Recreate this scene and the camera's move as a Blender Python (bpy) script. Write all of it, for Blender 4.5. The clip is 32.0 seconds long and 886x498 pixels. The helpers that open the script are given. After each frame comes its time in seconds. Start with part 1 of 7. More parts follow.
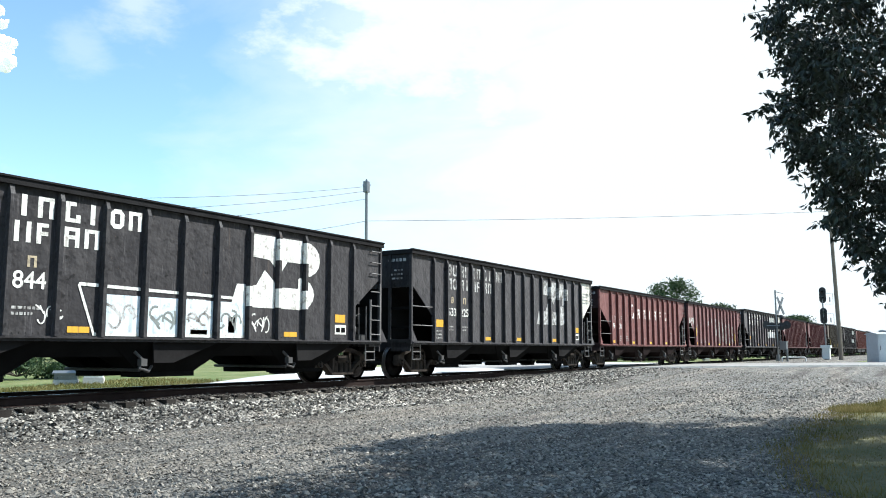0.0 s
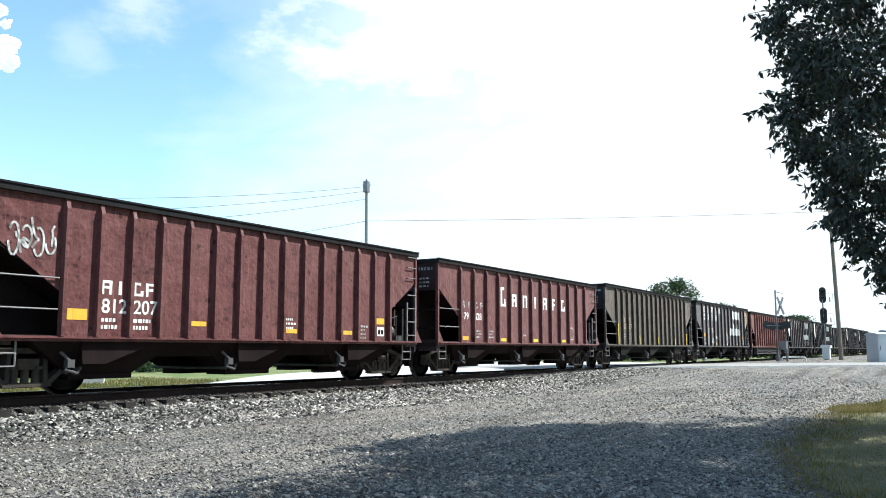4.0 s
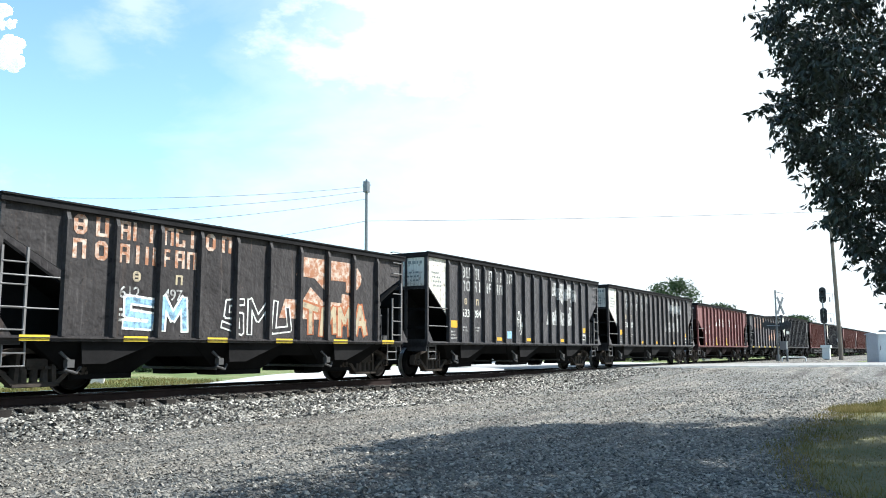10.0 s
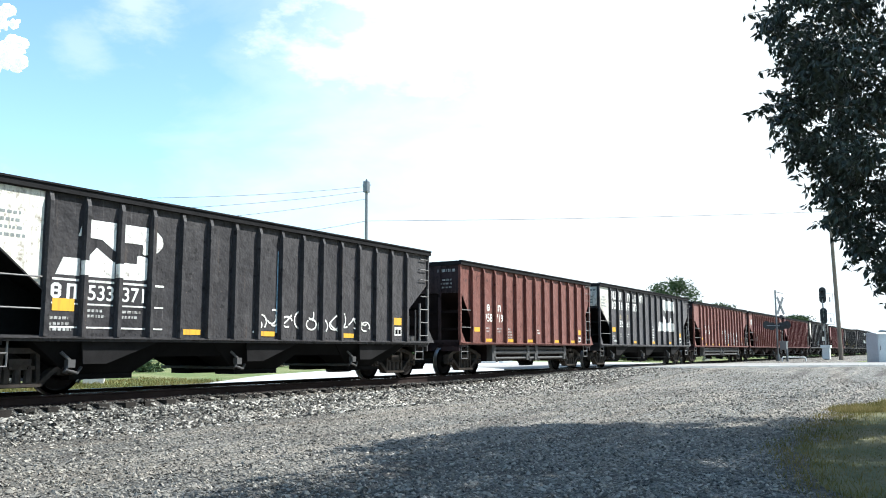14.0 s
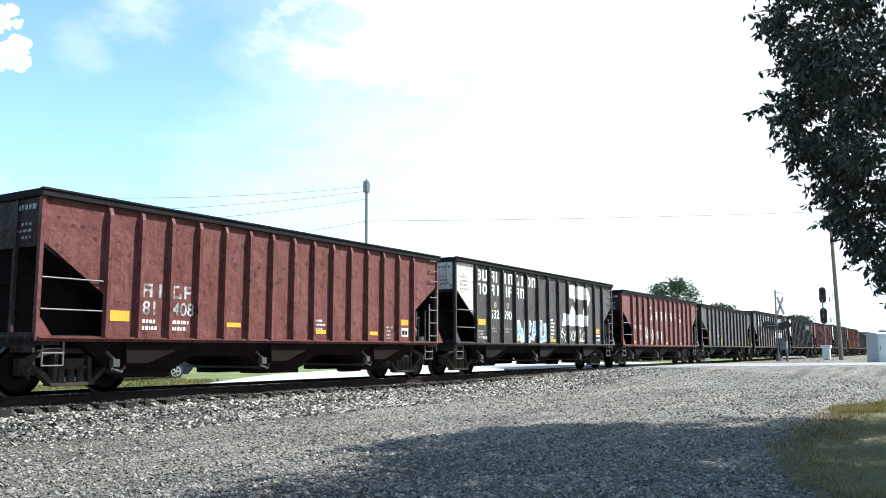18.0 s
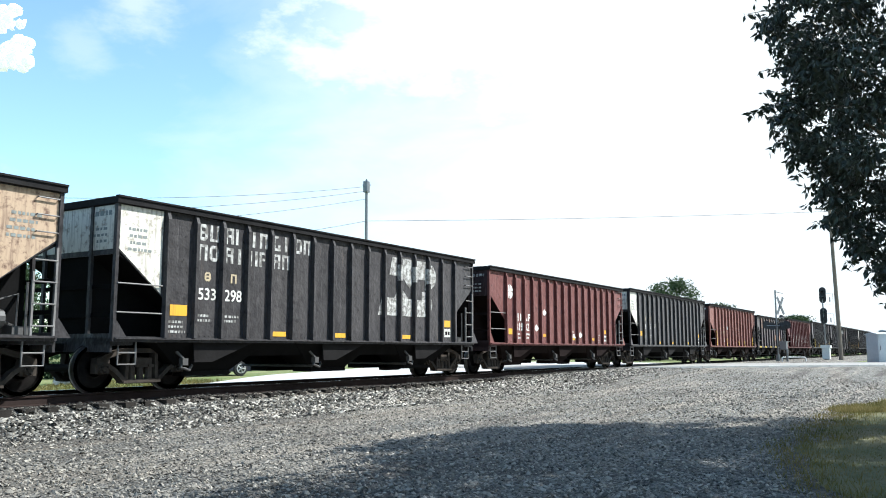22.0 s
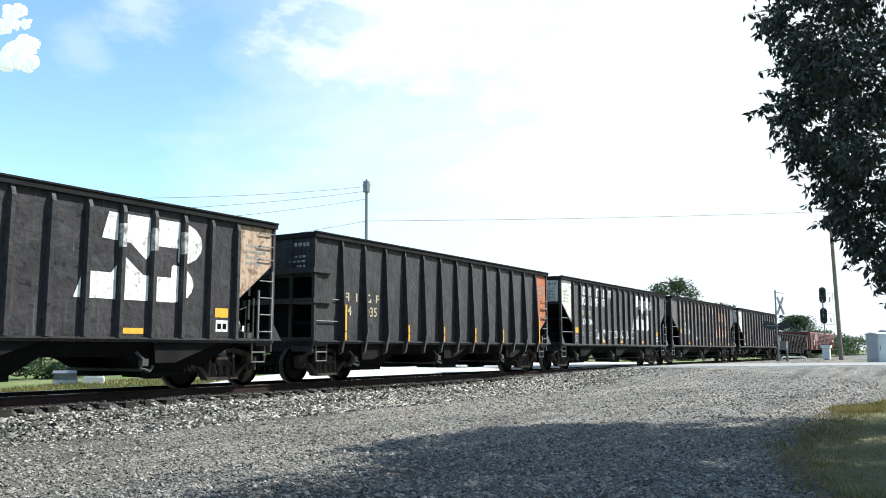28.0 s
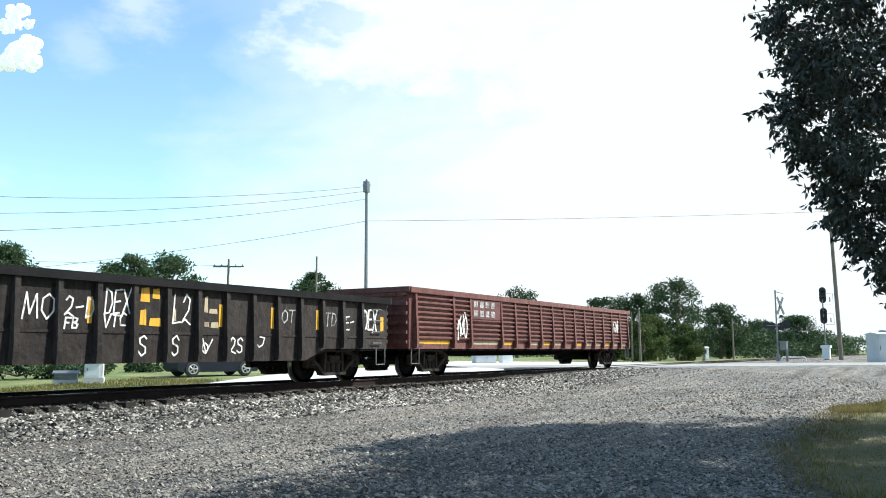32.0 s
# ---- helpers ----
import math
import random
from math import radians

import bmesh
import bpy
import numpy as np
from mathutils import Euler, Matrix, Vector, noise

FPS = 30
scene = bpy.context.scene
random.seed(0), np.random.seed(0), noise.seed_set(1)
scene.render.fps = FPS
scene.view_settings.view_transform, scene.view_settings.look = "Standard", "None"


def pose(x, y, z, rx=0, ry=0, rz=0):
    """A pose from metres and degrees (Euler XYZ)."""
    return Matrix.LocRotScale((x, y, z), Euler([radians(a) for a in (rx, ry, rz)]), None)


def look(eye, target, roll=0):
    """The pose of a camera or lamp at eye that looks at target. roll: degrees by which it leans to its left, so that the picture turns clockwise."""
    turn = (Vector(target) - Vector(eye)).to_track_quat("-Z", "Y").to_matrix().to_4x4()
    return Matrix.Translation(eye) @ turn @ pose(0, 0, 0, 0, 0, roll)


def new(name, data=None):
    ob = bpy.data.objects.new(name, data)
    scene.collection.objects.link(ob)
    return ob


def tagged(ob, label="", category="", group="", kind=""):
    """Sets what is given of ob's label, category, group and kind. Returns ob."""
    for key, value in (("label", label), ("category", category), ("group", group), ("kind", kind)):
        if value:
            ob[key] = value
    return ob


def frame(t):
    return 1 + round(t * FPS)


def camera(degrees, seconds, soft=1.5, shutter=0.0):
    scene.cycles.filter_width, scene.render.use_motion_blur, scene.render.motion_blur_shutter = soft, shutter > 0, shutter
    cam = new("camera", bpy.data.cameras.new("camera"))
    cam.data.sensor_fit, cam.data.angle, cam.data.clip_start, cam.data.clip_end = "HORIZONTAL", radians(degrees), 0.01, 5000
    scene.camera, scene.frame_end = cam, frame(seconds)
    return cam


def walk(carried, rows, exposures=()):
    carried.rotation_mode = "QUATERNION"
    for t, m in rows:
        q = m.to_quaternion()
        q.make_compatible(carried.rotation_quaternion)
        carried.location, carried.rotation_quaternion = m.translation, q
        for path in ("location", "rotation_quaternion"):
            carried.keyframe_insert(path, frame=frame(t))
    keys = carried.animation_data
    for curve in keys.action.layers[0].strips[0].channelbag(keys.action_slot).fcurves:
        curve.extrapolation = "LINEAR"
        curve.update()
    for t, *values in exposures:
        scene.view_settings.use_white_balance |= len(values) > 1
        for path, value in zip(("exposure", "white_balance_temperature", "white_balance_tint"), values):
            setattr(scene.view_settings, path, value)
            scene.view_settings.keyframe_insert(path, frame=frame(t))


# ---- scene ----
cam = camera(56.14, 32.0, soft=1.0)
STAND = pose(0, 0, 0.82, 96.9, 0, -57.92)
walk(cam, [(0.0, STAND), (32.0, STAND)], exposures=[(0.0, 0.91, 6010, 5), (5.0, 1.02, 6010, 5), (9.0, 1.08, 6010, 5), (17.0, 1.08, 6010, 5), (21.0, 1.02, 6010, 5), (25.0, 0.96, 6010, 5), (32.0, 0.88, 6120, 5)])

# ---- sky, sun ----
SUN_AZ, SUN_EL = radians(-47), radians(47)      # azimuth from +x (along the track) towards the near side
SUN_DIR = Vector((math.cos(SUN_EL) * math.cos(SUN_AZ), math.cos(SUN_EL) * math.sin(SUN_AZ), math.sin(SUN_EL)))


def make_sky():
    world = bpy.data.worlds.new("sky")
    scene.world = world
    world.use_nodes = True
    nt = world.node_tree
    nt.nodes.clear()
    n = nt.nodes.new
    out, bg = n("ShaderNodeOutputWorld"), n("ShaderNodeBackground")
    sky = n("ShaderNodeTexSky")
    sky.sky_type, sky.sun_disc = "NISHITA", False
    sky.sun_elevation, sky.sun_rotation = SUN_EL, radians(90) - SUN_AZ
    sky.air_density, sky.dust_density, sky.ozone_density = 1.0, 0.5, 3.0
    co = n("ShaderNodeTexCoord")
    # cloud layer: direction flattened on to a plane overhead
    sep = n("ShaderNodeSeparateXYZ")
    nt.links.new(co.outputs["Generated"], sep.inputs[0])
    zz = n("ShaderNodeMath"); zz.operation = "ADD"; zz.inputs[1].default_value = 0.22
    zm = n("ShaderNodeMath"); zm.operation = "MAXIMUM"; zm.inputs[1].default_value = 0.05
    nt.links.new(sep.outputs[2], zm.inputs[0]); nt.links.new(zm.outputs[0], zz.inputs[0])
    dv = n("ShaderNodeVectorMath"); dv.operation = "DIVIDE"
    cb = n("ShaderNodeCombineXYZ")
    for i in range(3):
        nt.links.new(zz.outputs[0], cb.inputs[i])
    nt.links.new(co.outputs["Generated"], dv.inputs[0]); nt.links.new(cb.outputs[0], dv.inputs[1])
    nz = n("ShaderNodeTexNoise")
    nz.inputs["Scale"].default_value, nz.inputs["Detail"].default_value, nz.inputs["Roughness"].default_value = 2.1, 7.0, 0.55
    nz.inputs["Distortion"].default_value = 0.35
    mp = n("ShaderNodeMapping"); mp.inputs["Location"].default_value = (2.3, 7.7, 0.4); mp.inputs["Scale"].default_value = (1.5, 1.2, 1.0)
    nt.links.new(dv.outputs[0], mp.inputs[0]); nt.links.new(mp.outputs[0], nz.inputs["Vector"])
    # clouds thicken towards the sun
    dot = n("ShaderNodeVectorMath"); dot.operation = "DOT_PRODUCT"; dot.inputs[1].default_value = (math.cos(radians(-22)), math.sin(radians(-22)), 0.0)
    nt.links.new(co.outputs["Generated"], dot.inputs[0])
    mr = n("ShaderNodeMapRange"); mr.inputs["From Min"].default_value, mr.inputs["From Max"].default_value = 0.1, 0.75
    mr.inputs["To Min"].default_value, mr.inputs["To Max"].default_value = -0.08, 0.66
    nt.links.new(dot.outputs["Value"], mr.inputs["Value"])
    ad = n("ShaderNodeMath"); ad.operation = "MULTIPLY_ADD"; ad.inputs[1].default_value = 0.5
    nt.links.new(nz.outputs["Fac"], ad.inputs[0]); nt.links.new(mr.outputs[0], ad.inputs[2])
    rp = n("ShaderNodeValToRGB")
    rp.color_ramp.elements[0].position, rp.color_ramp.elements[1].position = 0.38, 0.76
    nt.links.new(ad.outputs[0], rp.inputs[0])
    # banks of cloud with ragged, flattened edges
    fluff = n("ShaderNodeTexNoise"); fluff.inputs["Scale"].default_value, fluff.inputs["Detail"].default_value = 7.0, 8.0
    fluff.inputs["Roughness"].default_value = 0.62
    fm = n("ShaderNodeMapping"); fm.inputs["Scale"].default_value = (1.0, 1.0, 2.2)
    nt.links.new(co.outputs["Generated"], fm.inputs[0]); nt.links.new(fm.outputs[0], fluff.inputs["Vector"])
    veil = rp.outputs[0]
    for way, inner, outer, thick in (((0.7882, 0.4817, 0.383), 3.0, 15.0, 1.0), ((0.5545, 0.746, 0.3687), 0.0, 4.5, 0.55), ((0.5221, 0.7896, 0.3224), 0.0, 3.5, 0.3)):
        pd = n("ShaderNodeVectorMath"); pd.operation = "DOT_PRODUCT"; pd.inputs[1].default_value = way
        nt.links.new(co.outputs["Generated"], pd.inputs[0])
        ac = n("ShaderNodeMath"); ac.operation = "ARCCOSINE"
        nt.links.new(pd.outputs["Value"], ac.inputs[0])
        pm = n("ShaderNodeMapRange")
        pm.inputs["From Min"].default_value, pm.inputs["From Max"].default_value = radians(outer), radians(inner)
        nt.links.new(ac.outputs[0], pm.inputs["Value"])
        pf = n("ShaderNodeMath"); pf.operation = "MULTIPLY_ADD"; pf.inputs[1].default_value = 2.4
        nt.links.new(fluff.outputs["Fac"], pf.inputs[0]); nt.links.new(pm.outputs[0], pf.inputs[2])
        pr = n("ShaderNodeMapRange"); pr.interpolation_type = "SMOOTHSTEP"
        pr.inputs["From Min"].default_value, pr.inputs["From Max"].default_value = 1.38, 2.1
        pr.inputs["To Max"].default_value = thick
        nt.links.new(pf.outputs[0], pr.inputs["Value"])
        top = n("ShaderNodeMath"); top.operation = "MAXIMUM"
        nt.links.new(veil, top.inputs[0]); nt.links.new(pr.outputs[0], top.inputs[1])
        veil = top.outputs[0]
    mx = n("ShaderNodeMix"); mx.data_type = "RGBA"
    gain = n("ShaderNodeMix"); gain.data_type, gain.blend_type = "RGBA", "MULTIPLY"
    gain.inputs["Factor"].default_value, gain.inputs["B"].default_value = 1.0, (2.75, 2.78, 2.5, 1)
    nt.links.new(sky.outputs[0], gain.inputs["A"])
    nt.links.new(veil, mx.inputs["Factor"]); nt.links.new(gain.outputs["Result"], mx.inputs["A"])
    mx.inputs["B"].default_value = (10.4, 10.8, 11.0, 1)
    nt.links.new(mx.outputs["Result"], bg.inputs[0])
    bg.inputs[1].default_value = 0.055
    nt.links.new(bg.outputs[0], out.inputs[0])


make_sky()
sun = new("sun", bpy.data.lights.new("sun", "SUN"))
sun.data.energy, sun.data.angle, sun.data.color = 4.9, radians(0.5), (1.0, 0.96, 0.9)
sun.matrix_world = look((0, 0, 60), Vector((0, 0, 60)) - SUN_DIR)


# ---- materials ----
def nodes_of(name):
    m = bpy.data.materials.new(name)
    m.use_nodes = True
    nt = m.node_tree
    return m, nt, nt.nodes["Principled BSDF"]


def coords(nt, scale=(1, 1, 1), shift=True):
    tc, mp = nt.nodes.new("ShaderNodeTexCoord"), nt.nodes.new("ShaderNodeMapping")
    mp.inputs["Scale"].default_value = scale
    if shift:
        oi, vm = nt.nodes.new("ShaderNodeObjectInfo"), nt.nodes.new("ShaderNodeVectorMath")
        vm.operation = "MULTIPLY_ADD"
        vm.inputs[1].default_value = (1, 1, 1)
        mu = nt.nodes.new("ShaderNodeMath"); mu.operation = "MULTIPLY"; mu.inputs[1].default_value = 40.0
        nt.links.new(oi.outputs["Random"], mu.inputs[0])
        nt.links.new(tc.outputs["Object"], vm.inputs[0]); nt.links.new(mu.outputs[0], vm.inputs[2])
        nt.links.new(vm.outputs[0], mp.inputs[0])
    else:
        nt.links.new(tc.outputs["Object"], mp.inputs[0])
    return mp.outputs[0]


def noise_of(nt, vec, scale, detail=4, rough=0.6):
    t = nt.nodes.new("ShaderNodeTexNoise")
    t.inputs["Scale"].default_value, t.inputs["Detail"].default_value, t.inputs["Roughness"].default_value = scale, detail, rough
    nt.links.new(vec, t.inputs["Vector"])
    return t.outputs["Fac"]


def ramp(nt, fac, a, b, ca=(0, 0, 0), cb=(1, 1, 1)):
    r = nt.nodes.new("ShaderNodeValToRGB")
    e = r.color_ramp.elements
    e[0].position, e[1].position, e[0].color, e[1].color = a, b, (*ca, 1), (*cb, 1)
    nt.links.new(fac, r.inputs[0])
    return r.outputs[0]


def mix(nt, fac, a, b, mode="MIX"):
    m = nt.nodes.new("ShaderNodeMix")
    m.data_type, m.blend_type = "RGBA", mode
    for v, key in ((fac, "Factor"), (a, "A"), (b, "B")):
        if isinstance(v, (int, float)):
            m.inputs[key].default_value = v
        elif isinstance(v, tuple):
            m.inputs[key].default_value = (*v, 1)
        else:
            nt.links.new(v, m.inputs[key])
    return m.outputs["Result"]


def bump(nt, bsdf, height, strength, dist):
    b = nt.nodes.new("ShaderNodeBump")
    b.inputs["Strength"].default_value, b.inputs["Distance"].default_value = strength, dist
    nt.links.new(height, b.inputs["Height"])
    nt.links.new(b.outputs[0], bsdf.inputs["Normal"])


def plain(name, col, rough=0.6, metal=0.0, var=0.35, scale=6.0, bumpy=0.15, dist=0.01, second=None, spec=0.5):
    """A surface with blotches and grain."""
    m, nt, b = nodes_of(name)
    v = coords(nt)
    big, fine = noise_of(nt, v, scale * 0.3, 3), noise_of(nt, v, scale * 4, 5)
    dark = tuple(c * (1 - var) for c in col)
    light = second or tuple(min(1, c * (1 + var)) for c in col)
    c = mix(nt, ramp(nt, big, 0.3, 0.7), dark, light)
    c = mix(nt, 0.35, c, ramp(nt, fine, 0.25, 0.75, tuple(x * 0.6 for x in col), tuple(min(1, x * 1.3) for x in col)))
    nt.links.new(c, b.inputs["Base Color"])
    b.inputs["Roughness"].default_value, b.inputs["Metallic"].default_value = rough, metal
    b.inputs["Specular IOR Level"].default_value = spec
    if bumpy:
        bump(nt, b, fine, bumpy, dist)
    return m


def car_paint(name, col, dust, rust, wear=0.6, rough=0.55, dustiness=0.3):
    """Old freight-car paint: faded blotches, vertical dirt streaks, rust flecks, dented sheet."""
    m, nt, b = nodes_of(name)
    v = coords(nt, shift=True)
    vs = coords(nt, (9.0, 9.0, 0.55))
    big, fine, streak = noise_of(nt, v, 0.7, 4), noise_of(nt, v, 26, 5), noise_of(nt, vs, 1.0, 5, 0.7)
    c = mix(nt, ramp(nt, big, 0.3, 0.72), col, dust)
    c = mix(nt, ramp(nt, streak, 0.45, 0.75, (0, 0, 0), (wear, wear, wear)), c, tuple(x * 0.45 for x in col))
    c = mix(nt, ramp(nt, fine, 0.66, 0.74, (0, 0, 0), (0.7, 0.7, 0.7)), c, rust)
    mid = noise_of(nt, v, 4.5, 6, 0.7)
    c = mix(nt, ramp(nt, mid, 0.5, 0.66, (0, 0, 0), (0.7, 0.7, 0.7)), c, tuple(x * 0.45 for x in col))
    c = mix(nt, ramp(nt, noise_of(nt, v, 2.3, 5, 0.7), 0.58, 0.72, (0, 0, 0), (0.5, 0.5, 0.5)), c, tuple(min(1, x * 1.25) for x in dust))
    # knocks and scorch marks
    c = mix(nt, ramp(nt, noise_of(nt, v, 5.5, 2, 0.5), 0.65, 0.7, (0, 0, 0), (0.85, 0.85, 0.85)), c, tuple(x * 0.3 for x in col))
    # rust weeping down from the seams
    weep = noise_of(nt, coords(nt, (5.0, 5.0, 0.35)), 1.0, 6, 0.7)
    c = mix(nt, ramp(nt, weep, 0.6, 0.72, (0, 0, 0), (0.55, 0.55, 0.55)), c, tuple(0.55 * x + 0.45 * y for x, y in zip(rust, col)))
    # pale scuffs running down the sheet
    scuff = noise_of(nt, coords(nt, (14.0, 14.0, 0.9)), 1.0, 6, 0.75)
    c = mix(nt, ramp(nt, scuff, 0.58, 0.7, (0, 0, 0), (0.8, 0.8, 0.8)), c, tuple(min(1, x * (2.0 if col[0] < 0.08 else 1.45)) for x in dust))
    nt.links.new(c, b.inputs["Base Color"])
    nt.links.new(ramp(nt, big, 0.3, 0.7, (rough - 0.1,) * 3, (rough + 0.08,) * 3), b.inputs["Roughness"])
    b.inputs["Specular IOR Level"].default_value = 0.12
    # a film of dust that shows at flat angles
    b.inputs["Sheen Weight"].default_value, b.inputs["Sheen Roughness"].default_value = dustiness, 0.45
    b.inputs["Sheen Tint"].default_value = (*(0.5 + 0.5 * x / max(dust) for x in dust), 1)
    dents = noise_of(nt, coords(nt, (1, 1, 1)), 2.4, 3)
    add = nt.nodes.new("ShaderNodeMath"); add.operation = "MULTIPLY_ADD"; add.inputs[1].default_value = 0.05
    nt.links.new(fine, add.inputs[0]); nt.links.new(dents, add.inputs[2])
    bump(nt, b, add.outputs[0], 0.7, 0.08)
    return m


def worn(name, col, under, cover=0.5, rough=0.6):
    """Lettering or patch paint that has flaked off in places."""
    m, nt, b = nodes_of(name)
    v, vs = coords(nt), coords(nt, (16, 16, 1.2))
    a, s = noise_of(nt, v, 7, 5, 0.7), noise_of(nt, vs, 1.0, 4)
    c = mix(nt, ramp(nt, a, 1 - cover - 0.08, 1 - cover + 0.08), col, under)
    c = mix(nt, ramp(nt, s, 0.5, 0.72, (0, 0, 0), (0.75, 0.75, 0.75)), c, under)
    nt.links.new(c, b.inputs["Base Color"])
    b.inputs["Roughness"].default_value = rough
    bump(nt, b, a, 0.2, 0.01)
    return m


P = {
    "black": car_paint("black_car_paint", (0.02651, 0.02456, 0.02684), (0.04884, 0.04459, 0.04495), (0.16, 0.11, 0.08)),
    "brown": car_paint("brown_black_car_paint", (0.02937, 0.02553, 0.02558), (0.04644, 0.04072, 0.03979), (0.15, 0.09, 0.06)),
    "dust_brown": car_paint("dusty_brown_car_paint", (0.04245, 0.03371, 0.02559), (0.06554, 0.05306, 0.03995), (0.15, 0.09, 0.06)),
    "soot": car_paint("sooty_car_paint", (0.01974, 0.01891, 0.02062), (0.03455, 0.03208, 0.03172), (0.09, 0.07, 0.06)),
    "red": car_paint("oxide_red_paint", (0.1162, 0.03537, 0.03201), (0.1449, 0.05559, 0.04885), (0.10, 0.045, 0.04)),
    "faded_red": car_paint("faded_red_paint", (0.1306, 0.04379, 0.03369), (0.1684, 0.06906, 0.0539), (0.09, 0.042, 0.035)),
    "dark_red": car_paint("dark_red_paint", (0.09552, 0.03275, 0.03092), (0.1319, 0.05457, 0.05003), (0.09, 0.05, 0.045)),
    # red for car ends: soot plus the shade on the ends, in one colour
    "sooty_shaded_red": car_paint("sooty_shaded_red_paint", (0.032, 0.019, 0.02), (0.05, 0.032, 0.032), (0.08, 0.05, 0.045), dustiness=0.1),
    "rust_black": car_paint("rusty_black_paint", (0.0165, 0.0135, 0.01238), (0.03, 0.024, 0.021), (0.1, 0.06, 0.04), 0.7),
    "maroon": car_paint("rusty_maroon_paint", (0.12, 0.04, 0.034), (0.17, 0.075, 0.062), (0.06, 0.035, 0.032), 0.8),
    "orange": car_paint("rusty_orange_paint", (0.42, 0.13, 0.05), (0.33, 0.12, 0.06), (0.12, 0.05, 0.03)),
    "white": worn("flaking_white_paint", (0.66, 0.63, 0.55), (0.2, 0.16, 0.12), 0.4),
    "tan": worn("rust_stained_tan_paint", (0.42, 0.3, 0.2), (0.13, 0.07, 0.045), 0.42),
    "letter": worn("white_lettering_paint", (0.76, 0.75, 0.7), (0.24, 0.21, 0.18), 0.4),
    "faint": worn("faded_lettering_paint", (0.5, 0.49, 0.47), (0.13, 0.12, 0.11), 0.5),
    "rust_letter": worn("rusted_lettering_paint", (0.55, 0.46, 0.38), (0.32, 0.13, 0.06), 0.52),
    "gold": worn("dull_gold_lettering", (0.42, 0.34, 0.22), (0.16, 0.13, 0.1), 0.4),
    "yellow": worn("yellow_reflector", (0.66, 0.35, 0.025), (0.3, 0.17, 0.04), 0.3, 0.5),
    "lemon": worn("lemon_reflector", (0.7, 0.48, 0.03), (0.36, 0.25, 0.05), 0.28, 0.5),
    "teal": worn("grey_green_patch", (0.2, 0.22, 0.21), (0.13, 0.13, 0.12), 0.4),
    "pale_blue": worn("pale_spray_fill", (0.62, 0.69, 0.73), (0.33, 0.37, 0.4), 0.4),
    "blue": worn("pale_blue_spray_paint", (0.3, 0.5, 0.66), (0.08, 0.14, 0.2), 0.45),
    "dirt_patch": worn("tan_dust_patch", (0.3, 0.28, 0.24), (0.14, 0.12, 0.1), 0.5),
    # grime darkened further: the shade beneath the cars is put into this colour
    "under": plain("grimy_shaded_underframe", (0.008, 0.0078, 0.008), 0.85, 0.0, 0.4, 5, spec=0.03),
    "truck": plain("dusty_cast_steel", (0.042, 0.036, 0.032), 0.85, 0.0, 0.6, 9, 0.3, second=(0.085, 0.068, 0.056), spec=0.06),
    "wheel": plain("worn_wheel_steel", (0.02, 0.0175, 0.0165), 0.75, 0.0, 0.4, 9, spec=0.06),
    "tread": plain("bright_tread_steel", (0.4, 0.39, 0.38), 0.3, 0.9, 0.2, 9, 0),
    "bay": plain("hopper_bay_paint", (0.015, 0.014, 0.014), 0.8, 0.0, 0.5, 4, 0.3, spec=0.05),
    "pipe": plain("dull_pipe_steel", (0.06, 0.057, 0.056), 0.6, 0.0, 0.3, 9),
    "grab": plain("grey_grab_iron", (0.16, 0.15, 0.145), 0.6, 0.1, 0.4, 9),
    # same for red cars, shade beneath them included in the colour
    "red_under": plain("grimy_shaded_red_underframe", (0.015, 0.0105, 0.01), 0.85, 0, 0.4, 5, spec=0.03),
    "chord": plain("grimy_top_chord", (0.017, 0.016, 0.0165), 0.85, 0, 0.4, 7, 0.5, 0.02, spec=0.08),
    "load": plain("dark_coal_dust", (0.02, 0.02, 0.02), 0.95, 0, 0.5, 12, 0.6, 0.05, spec=0.08),
}


